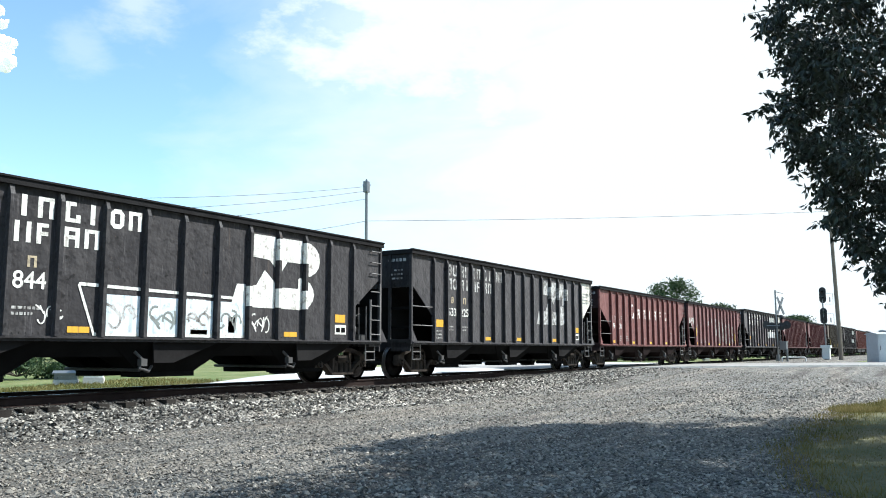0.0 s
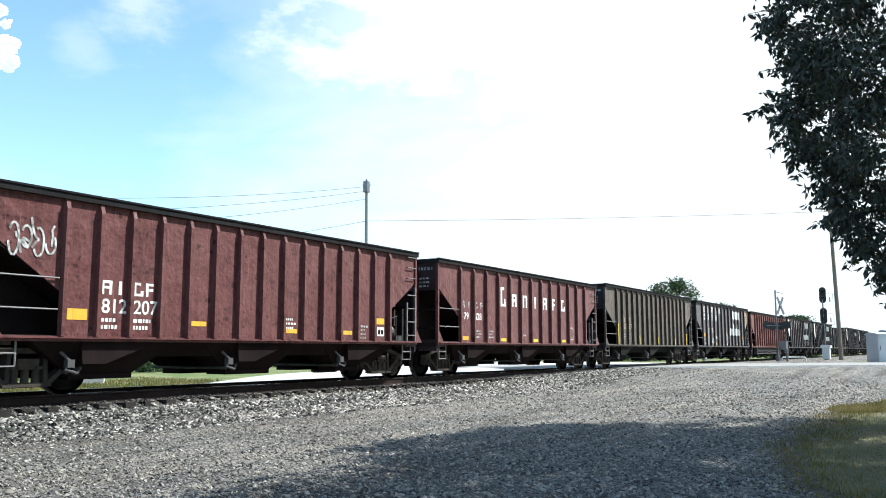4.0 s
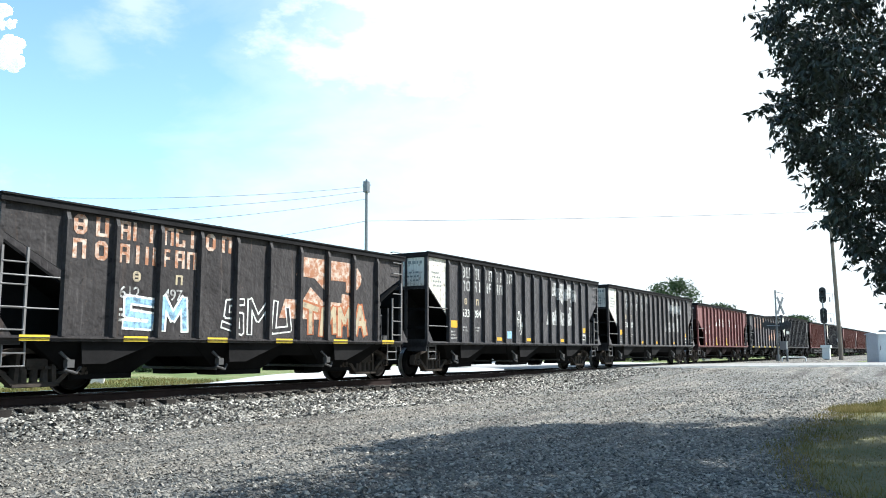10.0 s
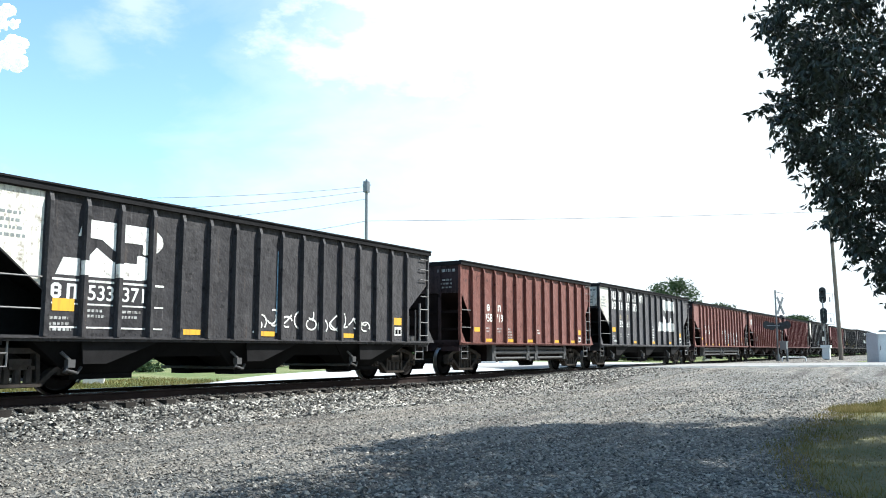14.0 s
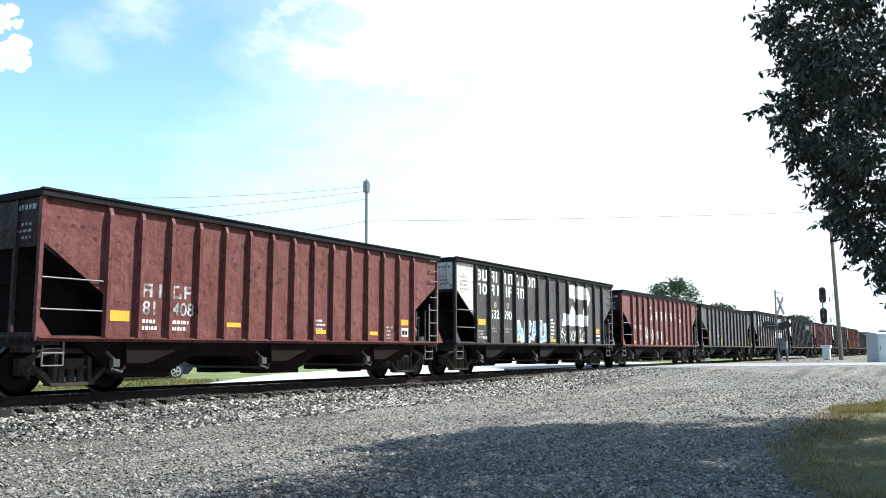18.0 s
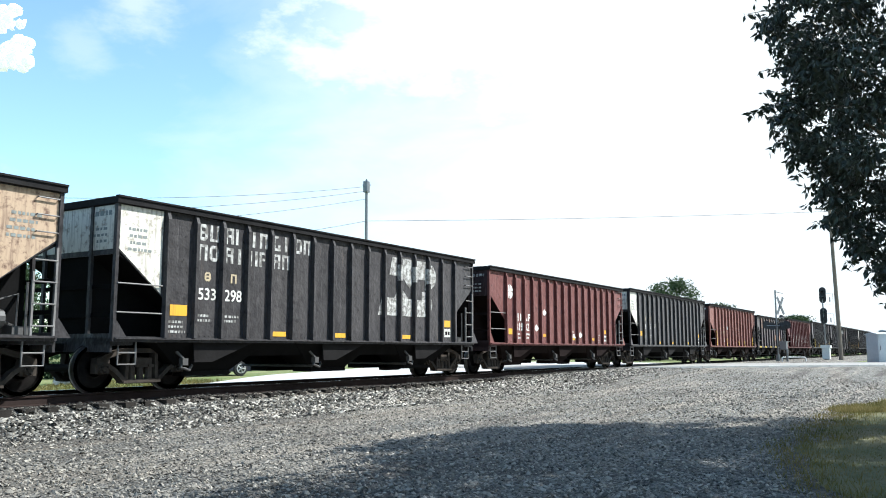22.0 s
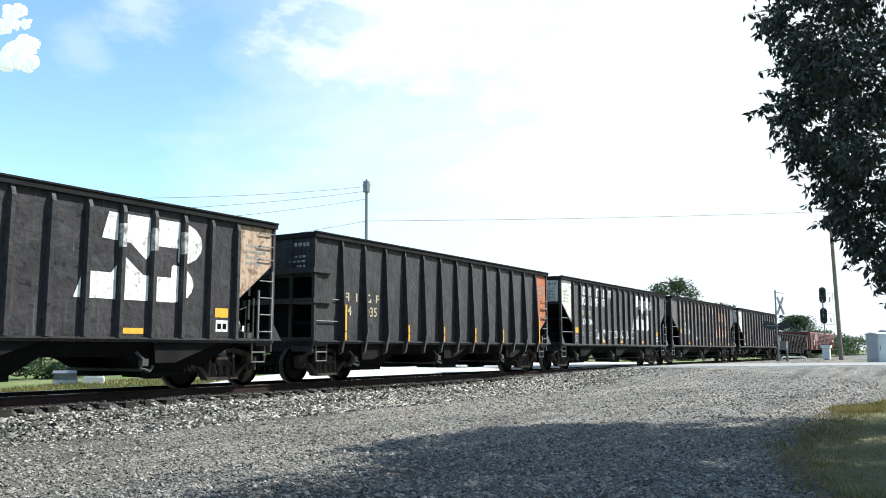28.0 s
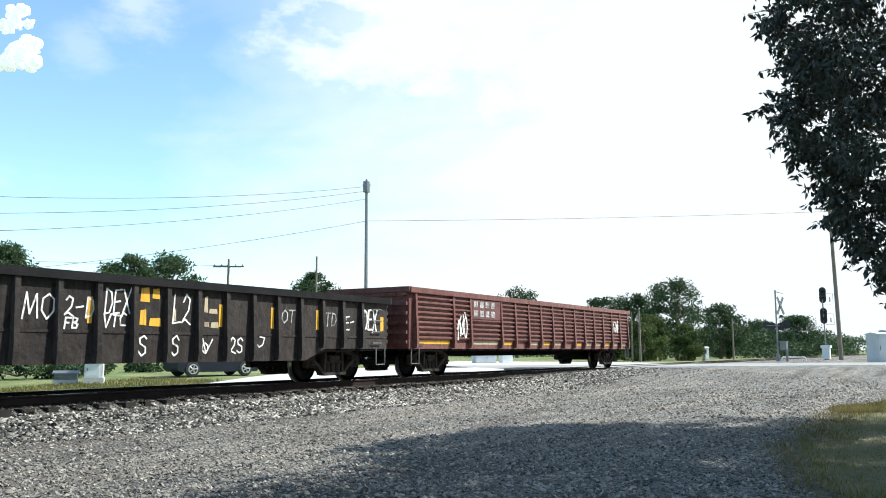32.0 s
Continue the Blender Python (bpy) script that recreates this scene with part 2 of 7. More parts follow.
# ---- mesh building ----
class Build:
    """Collects boxes, prisms and rods, then becomes one mesh."""

    def __init__(self):
        self.v, self.f, self.mi, self.cur = [], [], [], 0

    def add(self, verts, faces):
        o = len(self.v)
        self.v.extend(verts)
        for q in faces:
            self.f.append([o + i for i in q])
            self.mi.append(self.cur)
        return self

    def box(self, x0, x1, y0, y1, z0, z1):
        return self.add([(x0, y0, z0), (x1, y0, z0), (x1, y1, z0), (x0, y1, z0), (x0, y0, z1), (x1, y0, z1), (x1, y1, z1), (x0, y1, z1)],
                        [(0, 3, 2, 1), (4, 5, 6, 7), (0, 1, 5, 4), (1, 2, 6, 5), (2, 3, 7, 6), (3, 0, 4, 7)])

    def prism(self, poly, axis, a, b):
        """poly: 2D outline, anticlockwise, swept from a to b along the axis. The outline's axes follow in order x, y, z."""
        def put(p, d):
            return {"x": (d, p[0], p[1]), "y": (p[0], d, p[1]), "z": (p[0], p[1], d)}[axis]
        n = len(poly)
        vs = [put(p, a) for p in poly] + [put(p, b) for p in poly]
        fs = [list(range(n))[::-1], list(range(n, 2 * n))] + [(i, (i + 1) % n, n + (i + 1) % n, n + i) for i in range(n)]
        if axis == "y":
            fs = [list(q)[::-1] for q in fs]
        return self.add(vs, fs)

    def bar(self, p, q, w, d):
        """A straight member of width w (in the xz plane) and depth d (along y) between two (x, z) points, centred on y = p[1]."""
        (x0, y, z0), (x1, _, z1) = p, q
        l = math.hypot(x1 - x0, z1 - z0)
        nx, nz = -(z1 - z0) / l * w / 2, (x1 - x0) / l * w / 2
        return self.prism([(x0 - nx, z0 - nz), (x1 - nx, z1 - nz), (x1 + nx, z1 + nz), (x0 + nx, z0 + nz)], "y", y - d / 2, y + d / 2)

    def rod(self, p, q, r, n=6, r2=None):
        p, q = Vector(p), Vector(q)
        d = (q - p).normalized()
        a = d.orthogonal().normalized()
        c = d.cross(a)
        r2 = r if r2 is None else r2
        ring = [(math.cos(t) * a + math.sin(t) * c) for t in (2 * math.pi * i / n for i in range(n))]
        vs = [tuple(p + u * r) for u in ring] + [tuple(q + u * r2) for u in ring]
        fs = [list(range(n))[::-1], list(range(n, 2 * n))] + [(i, (i + 1) % n, n + (i + 1) % n, n + i) for i in range(n)]
        return self.add(vs, fs)

    def path(self, pts, r, n=6):
        """A bent round rod through the points, in one piece."""
        pts = [Vector(p) for p in pts]
        vs, fs = [], []
        side = None
        for i, p in enumerate(pts):
            d = (pts[min(i + 1, len(pts) - 1)] - pts[max(i - 1, 0)]).normalized()
            side = d.orthogonal().normalized() if side is None else (side - d * side.dot(d)).normalized()
            c = d.cross(side)
            vs += [tuple(p + (math.cos(t) * side + math.sin(t) * c) * r) for t in (2 * math.pi * k / n for k in range(n))]
        for i in range(len(pts) - 1):
            fs += [(i * n + k, i * n + (k + 1) % n, (i + 1) * n + (k + 1) % n, (i + 1) * n + k) for k in range(n)]
        fs += [list(range(n))[::-1], list(range(len(vs) - n, len(vs)))]
        return self.add(vs, fs)

    def turned(self, prof, cx, cy, cz, n=24):
        """Revolve (radius, y) points round the y axis through (cx, cy, cz)."""
        vs, fs = [], []
        m = len(prof)
        for i in range(n):
            t = 2 * math.pi * i / n
            vs += [(cx + r * math.cos(t), cy + y, cz + r * math.sin(t)) for r, y in prof]
        for i in range(n):
            j = (i + 1) % n
            for k in range(m - 1):
                fs.append((i * m + k, i * m + k + 1, j * m + k + 1, j * m + k))
        return self.add(vs, fs)

    def mesh(self, name, *mats):
        me = bpy.data.meshes.new(name)
        me.from_pydata(self.v, [], self.f)
        for m in mats:
            me.materials.append(m)
        if len(mats) > 1:
            me.polygons.foreach_set("material_index", self.mi)
        me.update()
        return me


def part(name, mesh, parent=None, label="", at=None):
    ob = new(name, mesh)
    if at is not None:
        ob.matrix_basis = at
    if parent is not None:
        ob.parent = parent
    if label:
        ob["label"] = label
    return ob


def empty(name):
    e = new(name)
    e.empty_display_size = 0.5
    return e


CACHE = {}


def cached(key, make):
    if key not in CACHE:
        CACHE[key] = make()
    return CACHE[key]


# ---- setting: ground, track, roads ----
TRACK_Y, GROUND = 15.0, -0.55


def smooth(a, b, x):
    t = min(1.0, max(0.0, (x - a) / (b - a)))
    return t * t * (3 - 2 * t)


ROAD_A, ROAD_B = Vector((36.0, 15.0)), Vector((64.0, 20.8))      # near and far edge of the crossing road, on the track
ROAD_DIR = Vector((0.80, -0.60))


def road_side(x, y):
    """Metres past the near edge of the crossing road (negative: on this side of it)."""
    return (x - ROAD_A.x) * 0.60 + (y - ROAD_A.y) * 0.80


def dip(x, y):
    """The land beyond the track falls away towards the near end."""
    return -0.3 * (1 - smooth(18, 30, x)) * smooth(18.2, 21.5, y)


def height(x, y):
    d = abs(y - TRACK_Y)
    bed = (1 - smooth(1.9, 3.1, d)) * (GROUND * -1 - 0.19) - 0.13 * smooth(1.22, 1.36, d) * (1 - smooth(2.4, 3.1, d))
    h = GROUND + bed
    if y > TRACK_Y + 2:
        h = max(h, GROUND + 0.1 * smooth(2, 6, y - TRACK_Y))
    h += dip(x, y)
    s = road_side(x, y)
    h += smooth(-9, -0.3, s) * (1 - smooth(17, 20, y)) * (-0.07 - h)
    roll = 0.025 * noise.noise(Vector((x * 0.35, y * 0.35, 0))) + 0.012 * noise.noise(Vector((x * 1.3, y * 1.3, 3)))
    return h + roll * (1 - smooth(80, 160, abs(x)))


def lawn_edge(x):
    """Far edge of the lawn patch as y along x."""
    return 1.35 + 1.05 * smooth(8, 12.5, x) + 0.3 * smooth(12, 19, x) - 0.9 * smooth(20.5, 25, x) + 0.1 * math.sin(x * 2.1)


def graded(stops):
    out = []
    for (a, b, step) in stops:
        n = max(1, round((b - a) / step))
        out += [a + (b - a) * i / n for i in range(n)]
    return out + [stops[-1][1]]


def dusty(nt, c):
    """Stone darker by the track's near end, growing paler towards the crossing road."""
    tc, sx, mr = nt.nodes.new("ShaderNodeTexCoord"), nt.nodes.new("ShaderNodeSeparateXYZ"), nt.nodes.new("ShaderNodeMapRange")
    nt.links.new(tc.outputs["Object"], sx.inputs[0]); nt.links.new(sx.outputs[0], mr.inputs["Value"])
    mr.inputs["From Min"].default_value, mr.inputs["From Max"].default_value = 3.0, 17.0
    mr.inputs["To Min"].default_value, mr.inputs["To Max"].default_value = 0.65, 1.12
    cb = nt.nodes.new("ShaderNodeCombineXYZ")
    for k in range(3):
        nt.links.new(mr.outputs[0], cb.inputs[k])
    return mix(nt, 1.0, mix(nt, 1.0, c, cb.outputs[0], "MULTIPLY"), (1.01, 1.0, 0.985), "MULTIPLY")


def gravel_material():
    m, nt, b = nodes_of("crushed_stone_gravel")
    v = coords(nt, shift=False)
    vor = nt.nodes.new("ShaderNodeTexVoronoi")
    vor.inputs["Scale"].default_value = 21.0
    nt.links.new(v, vor.inputs["Vector"])
    vor2 = nt.nodes.new("ShaderNodeTexVoronoi")
    vor2.inputs["Scale"].default_value = 9.0
    nt.links.new(v, vor2.inputs["Vector"])
    big, mid = noise_of(nt, v, 0.22, 4), noise_of(nt, v, 1.4, 5)
    grey = nt.nodes.new("ShaderNodeRGBToBW")
    nt.links.new(vor.outputs["Color"], grey.inputs[0])
    stone = ramp(nt, grey.outputs[0], 0.15, 0.85, (0.07, 0.068, 0.064), (0.32, 0.31, 0.285))
    fines = ramp(nt, mid, 0.35, 0.65, (0.15, 0.14, 0.123), (0.23, 0.213, 0.187))
    c = mix(nt, ramp(nt, big, 0.42, 0.6, (0.1, 0.1, 0.1), (0.5, 0.5, 0.5)), stone, fines)
    # wheel tracks of packed fines running along the railway
    lane = noise_of(nt, coords(nt, (0.05, 0.85, 1.0), False), 1.0, 4, 0.55)
    blot = noise_of(nt, v, 0.55, 5, 0.65)
    c = mix(nt, ramp(nt, blot, 0.5, 0.66, (0, 0, 0), (0.6, 0.6, 0.6)), c, (0.085, 0.074, 0.066))
    c = mix(nt, ramp(nt, lane, 0.5, 0.64, (0, 0, 0), (0.8, 0.8, 0.8)), c, ramp(nt, mid, 0.3, 0.7, (0.2, 0.172, 0.14), (0.4, 0.35, 0.29)))
    # rutted streaks of dirt and pale dust
    rut = noise_of(nt, coords(nt, (0.16, 1.9, 1.0), False), 1.0, 6, 0.65)
    c = mix(nt, ramp(nt, rut, 0.52, 0.64, (0, 0, 0), (0.7, 0.7, 0.7)), c, (0.075, 0.062, 0.055))
    c = mix(nt, ramp(nt, rut, 0.3, 0.44, (0.75, 0.75, 0.75), (0, 0, 0)), c, (0.35, 0.31, 0.26))
    c = dusty(nt, c)
    # dark pits between the stones: shade of the gaps put into the colour
    c = mix(nt, ramp(nt, vor.outputs["Distance"], 0.45, 0.8, (0, 0, 0), (0.9, 0.9, 0.9)), c, (0.035, 0.033, 0.03))
    nt.links.new(c, b.inputs["Base Color"])
    b.inputs["Roughness"].default_value = 0.95
    b.inputs["Specular IOR Level"].default_value = 0.2
    inv = nt.nodes.new("ShaderNodeMath"); inv.operation = "SUBTRACT"; inv.inputs[0].default_value = 1.0
    nt.links.new(vor.outputs["Distance"], inv.inputs[1])
    su = nt.nodes.new("ShaderNodeMath"); su.operation = "MULTIPLY_ADD"; su.inputs[1].default_value = 0.5
    nt.links.new(vor2.outputs["Distance"], su.inputs[0]); nt.links.new(inv.outputs[0], su.inputs[2])
    bump(nt, b, su.outputs[0], 0.9, 0.045)
    return m


def turf_material(name, a, bcol, dry):
    m, nt, b = nodes_of(name)
    v = coords(nt, shift=False)
    big, fine = noise_of(nt, v, 0.35, 5), noise_of(nt, v, 14, 6)
    c = mix(nt, ramp(nt, fine, 0.3, 0.7), a, bcol)
    c = mix(nt, ramp(nt, big, 0.45, 0.68), c, dry)
    nt.links.new(c, b.inputs["Base Color"])
    b.inputs["Roughness"].default_value = 0.95
    bump(nt, b, fine, 0.8, 0.06)
    return m


def road_material(name, col, scale=3.0):
    m, nt, b = nodes_of(name)
    v = coords(nt, shift=False)
    big, fine, cr = noise_of(nt, v, 0.3, 5), noise_of(nt, v, 60, 3), noise_of(nt, v, 2.2, 8, 0.75)
    c = mix(nt, ramp(nt, big, 0.3, 0.7), tuple(x * 0.8 for x in col), tuple(x * 1.12 for x in col))
    c = mix(nt, ramp(nt, fine, 0.3, 0.7, (0, 0, 0), (0.35, 0.35, 0.35)), c, tuple(x * 0.5 for x in col))
    c = mix(nt, ramp(nt, cr, 0.62, 0.68, (0, 0, 0), (0.5, 0.5, 0.5)), c, tuple(x * 0.4 for x in col))
    nt.links.new(c, b.inputs["Base Color"])
    b.inputs["Roughness"].default_value = 0.9
    bump(nt, b, fine, 0.3, 0.01)
    return m


GRAVEL = gravel_material()
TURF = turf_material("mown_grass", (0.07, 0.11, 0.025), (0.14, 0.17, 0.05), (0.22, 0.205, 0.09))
# lawn turf with the tree's shade darkened into its colours
SHADE_TURF = turf_material("thin_shaded_lawn_grass", (0.038, 0.05, 0.014), (0.09, 0.1, 0.03), (0.14, 0.118, 0.057))
ASPHALT = road_material("pale_worn_concrete", (0.3, 0.285, 0.265))
STREET = road_material("sunlit_concrete_street", (0.52, 0.51, 0.49))
RAIL_SIDE = plain("rusty_rail_web", (0.024, 0.016, 0.014), 0.85, 0.0, 0.4, 8, spec=0.1)
RAIL_TOP = plain("polished_rail_head", (0.5, 0.49, 0.48), 0.25, 1.0, 0.15, 8, 0)
TIE = plain("creosoted_tie_wood", (0.03, 0.026, 0.023), 0.9, 0, 0.45, 5, 0.5, 0.02, spec=0.1)
STEEL = plain("dull_galvanised_steel", (0.2, 0.205, 0.21), 0.45, 0.6, 0.2, 8)
WOOD = plain("weathered_pole_wood", (0.19, 0.155, 0.125), 0.9, 0, 0.35, 4, 0.5, 0.02)
BLACK = plain("matt_black_paint", (0.02, 0.02, 0.022), 0.6, 0, 0.3, 6)
WHITE = plain("white_painted_metal", (0.72, 0.72, 0.7), 0.5, 0, 0.12, 6)
SILVER = plain("aluminium_cabinet_paint", (0.5, 0.51, 0.52), 0.5, 0.2, 0.15, 3)
CONCRETE = plain("pale_concrete", (0.5, 0.48, 0.45), 0.9, 0, 0.2, 3)


def make_ground():
    xs = graded([(-3000, -200, 700), (-200, -20, 30), (-20, 2, 1.5), (2, 60, 0.4), (60, 130, 2), (130, 400, 30), (400, 4000, 900)])
    ys = graded([(-3000, -100, 700), (-100, -10, 15), (-10, 0, 1), (0, 20, 0.35), (20, 60, 1.5), (60, 300, 40), (300, 4000, 900)])
    vs = [(x, y, height(x, y)) for y in ys for x in xs]
    w = len(xs)
    fs = [(j * w + i, j * w + i + 1, (j + 1) * w + i + 1, (j + 1) * w + i) for j in range(len(ys) - 1) for i in range(w - 1)]
    b = Build()
    b.v, b.f = vs, fs
    b.mi = [1 if (0.5 * (vs[f[0]][1] + vs[f[2]][1]) > 18.2 and road_side(vs[f[0]][0], vs[f[0]][1]) < 0) or vs[f[0]][1] > 26 or (road_side(vs[f[0]][0], vs[f[0]][1]) > 11 and abs(vs[f[0]][1] - TRACK_Y) > 8) or vs[f[0]][0] > 130 or vs[f[0]][1] < -6 else 0 for f in fs]
    g = new("ground", b.mesh("ground", GRAVEL, TURF))
    for p in g.data.polygons:
        p.use_smooth = True
    tagged(g, "grey crushed stone lot with grass beyond the track", "ground", kind="structure")


def strip(name, a0, a1, b0, b1, z, mat, label, category, n=40, thick=0.12):
    """A road slab between two edge lines a0-a1 and b0-b1."""
    b = Build()
    vs, fs = [], []
    for i in range(n + 1):
        t = i / n
        p, q = Vector(a0).lerp(Vector(a1), t), Vector(b0).lerp(Vector(b1), t)
        zp, zq = z + dip(p.x, p.y), z + dip(q.x, q.y)
        vs += [(p.x, p.y, zp), (q.x, q.y, zq), (p.x, p.y, zp - thick), (q.x, q.y, zq - thick)]
    for i in range(n):
        k = 4 * i
        fs += [(k, k + 4, k + 5, k + 1), (k + 2, k + 6, k + 4, k), (k + 1, k + 5, k + 7, k + 3)]
    b.add(vs, fs)
    ob = new(name, b.mesh(name, mat))
    tagged(ob, label, category, kind="structure")
    return ob


def make_roads():
    A, B, d = ROAD_A, ROAD_B, ROAD_DIR
    strip("road", A - d * 4, A + d * 120, A - d * 4 + Vector((0.6, 0.8)) * 8.5, A + d * 120 + Vector((0.6, 0.8)) * 8.5, -0.03, ASPHALT,
          "pale worn asphalt road over the level crossing", "road")
    strip("street", (14.5, 19.0), (75, 19.0), (15.5, 23.0), (75, 45.0), -0.37, STREET, "sunlit pale concrete apron beyond the track", "street")
    # low kerb stones along the near edge
    kerb = empty("kerb")
    tagged(kerb, "low pale kerb along the crossing road", "kerb", kind="structure")
    me = Build().box(-0.98, 0.98, -0.1, 0.1, -0.3, 0.02).mesh("kerb_stone", CONCRETE)
    for i in range(28):
        p = A + d * (3.5 + i * 2.0) + Vector((-0.6, -0.8)) * 0.12
        part("kerb_stone", me, kerb, at=pose(p.x, p.y, 0, 0, 0, math.degrees(math.atan2(d.y, d.x))))


def rail_mesh(length):
    prof = [(-0.076, -0.186), (0.076, -0.186), (0.076, -0.172), (0.012, -0.155), (0.010, -0.045), (0.036, -0.034), (0.037, -0.006), (0.030, 0.0), (-0.030, 0.0), (-0.037, -0.006), (-0.036, -0.034), (-0.010, -0.045), (-0.012, -0.155), (-0.076, -0.172)]
    b = Build()
    b.prism(prof, "x", 0, length)
    b.mi = [1 if i - 2 == 7 else 0 for i in range(len(b.f))]
    return b.mesh("rail", RAIL_SIDE, RAIL_TOP)


def make_track():
    for k, y in enumerate((TRACK_Y - 0.7535, TRACK_Y + 0.7535)):
        r = part("rail", cached("rail", lambda: rail_mesh(900)), None, at=pose(-120, y, 0))
        tagged(r, "rusty steel rail with a polished head", "rail", "rails of the track", "structure")
    tie = Build().box(-0.115, 0.115, -1.3, 1.3, -0.36, -0.188).mesh("tie", TIE)
    plate = Build().box(-0.09, 0.09, -0.16, 0.16, -0.19, -0.178).rod((0.06, 0.11, -0.18), (0.06, 0.11, -0.15), 0.014, 5).rod((-0.06, -0.11, -0.18), (-0.06, -0.11, -0.15), 0.014, 5).mesh("tie_plate", RAIL_SIDE)
    rng = random.Random(5)
    base = empty("track_ties")
    tagged(base, "row of dark creosoted wooden ties under the rails", "railway ties", kind="structure")
    for i in range(150):
        x = -6 + 0.5 * i
        if x > 40:
            break
        part("tie", tie, base, at=pose(x + rng.uniform(-0.03, 0.03), TRACK_Y + rng.uniform(-0.05, 0.05), rng.uniform(-0.008, 0.004), 0, 0, rng.uniform(-1.5, 1.5)))
    far = Build()
    for i in range(500):
        far.box(66 + i * 0.5, 66 + i * 0.5 + 0.23, TRACK_Y - 1.3, TRACK_Y + 1.3, -0.36, -0.188)
    part("distant_tie_row", far.mesh("distant_tie_row", TIE), base)


def stones(name, n, seed, place, size, mat, label):
    """n small angular stones as one object."""
    rng = np.random.default_rng(seed)
    xy = place(rng, n)
    base = np.array([(1, 0, 0), (-1, 0, 0), (0, 1, 0), (0, -1, 0), (0, 0, 1), (0, 0, -0.6), (0.7, 0.7, 0.5), (-0.7, -0.6, 0.5)])
    tri = np.array([(0, 6, 4), (6, 2, 4), (2, 1, 4), (1, 7, 4), (7, 3, 4), (3, 0, 4), (0, 2, 6), (1, 3, 7), (0, 5, 2), (2, 5, 1), (1, 5, 3), (3, 5, 0)])
    n = len(xy)
    v = np.repeat(base[None], n, 0) * rng.uniform(0.55, 1.3, (n, 8, 1))
    s = size[0] + (size[1] - size[0]) * rng.random(n) ** 2
    v *= (s[:, None] * rng.uniform(0.6, 1.2, (n, 3)))[:, None, :] * np.array((1, 1, 0.75))
    a = rng.uniform(0, 6.28, n)
    tl = rng.uniform(-0.6, 0.6, n)
    c, sn = np.cos(a)[:, None], np.sin(a)[:, None]
    x, y, z = v[..., 0], v[..., 1], v[..., 2]
    z = z + x * np.sin(tl)[:, None]
    x, y = x * c - y * sn, x * sn + y * c
    h = np.array([height(p[0], p[1]) for p in xy])
    out = np.stack([x + xy[:, :1], y + xy[:, 1:2], z + (h + s * 0.2)[:, None]], -1).reshape(-1, 3)
    faces = (tri[None] + (np.arange(n) * 8)[:, None, None]).reshape(-1, 3)
    me = bpy.data.meshes.new(name)
    me.from_pydata(out.tolist(), [], faces.tolist())
    me.materials.append(mat)
    ob = new(name, me)
    tagged(ob, label, "gravel", kind="stuff")


def stone_material(name, low, high, skew):
    m, nt, b = nodes_of(name)
    g = nt.nodes.new("ShaderNodeNewGeometry")
    v = coords(nt, shift=False)
    pw = nt.nodes.new("ShaderNodeMath"); pw.operation = "POWER"; pw.inputs[1].default_value = skew
    nt.links.new(g.outputs["Random Per Island"], pw.inputs[0])
    c = ramp(nt, pw.outputs[0], 0.0, 1.0, low, high)
    c = mix(nt, 0.2, c, ramp(nt, noise_of(nt, v, 40, 3), 0.3, 0.7, (0.03, 0.028, 0.026), (0.3, 0.285, 0.26)))
    c = dusty(nt, c)
    nt.links.new(c, b.inputs["Base Color"])
    b.inputs["Roughness"].default_value = 0.92
    b.inputs["Specular IOR Level"].default_value = 0.2
    return m


def make_stones():
    mat = stone_material("grimy_ballast_stone", (0.02, 0.018, 0.016), (0.66, 0.615, 0.54), 2.6)
    loose = stone_material("loose_gravel_stone", (0.06, 0.055, 0.047), (0.45, 0.41, 0.35), 1.1)

    def shoulder(rng, n):
        x = 4 + 36 * rng.random(n) ** 1.35
        y = rng.uniform(11.6, 13.72, n)
        return np.stack([x, y], -1)[rng.random(n) < np.clip((y - 11.2) / 1.2, 0.15, 1)]

    def between(rng, n):
        return np.stack([4 + 36 * rng.random(n), rng.uniform(13.7, 16.4, n)], -1)

    def lot(rng, n):
        d = 6.5 + 24 * rng.random(n) ** 1.6
        a = np.radians(32.1 + rng.uniform(-31, 31, n))
        p = np.stack([d * np.cos(a), d * np.sin(a)], -1)
        return p[(p[:, 1] < 12.6) & (p[:, 1] > np.array([lawn_edge(q) for q in p[:, 0]]) - 0.05)]

    def far_lot(rng, n):
        x, y = rng.uniform(17, 40, n), rng.uniform(0, 13, n)
        return np.stack([x, y], -1)[(road_side(x, y) < -0.3) & (y > np.array([lawn_edge(q) for q in x]) - 0.05)]
    stones("ballast_stones", 26000, 3, shoulder, (0.022, 0.06), mat, "pale angular ballast stones heaped along the track")
    oily = stone_material("oily_crib_stone", (0.01, 0.0095, 0.009), (0.1, 0.09, 0.08), 2.2)
    stones("crib_stones", 9000, 5, between, (0.022, 0.05), oily, "grimy ballast stones between the ties")
    stones("far_gravel_stones", 9000, 6, far_lot, (0.018, 0.05), loose, "loose grey gravel towards the crossing road")
    stones("gravel_stones", 66000, 4, lot, (0.009, 0.034), loose, "loose grey gravel scattered over the lot")


# ---- the train ----
R_WHEEL = 0.457


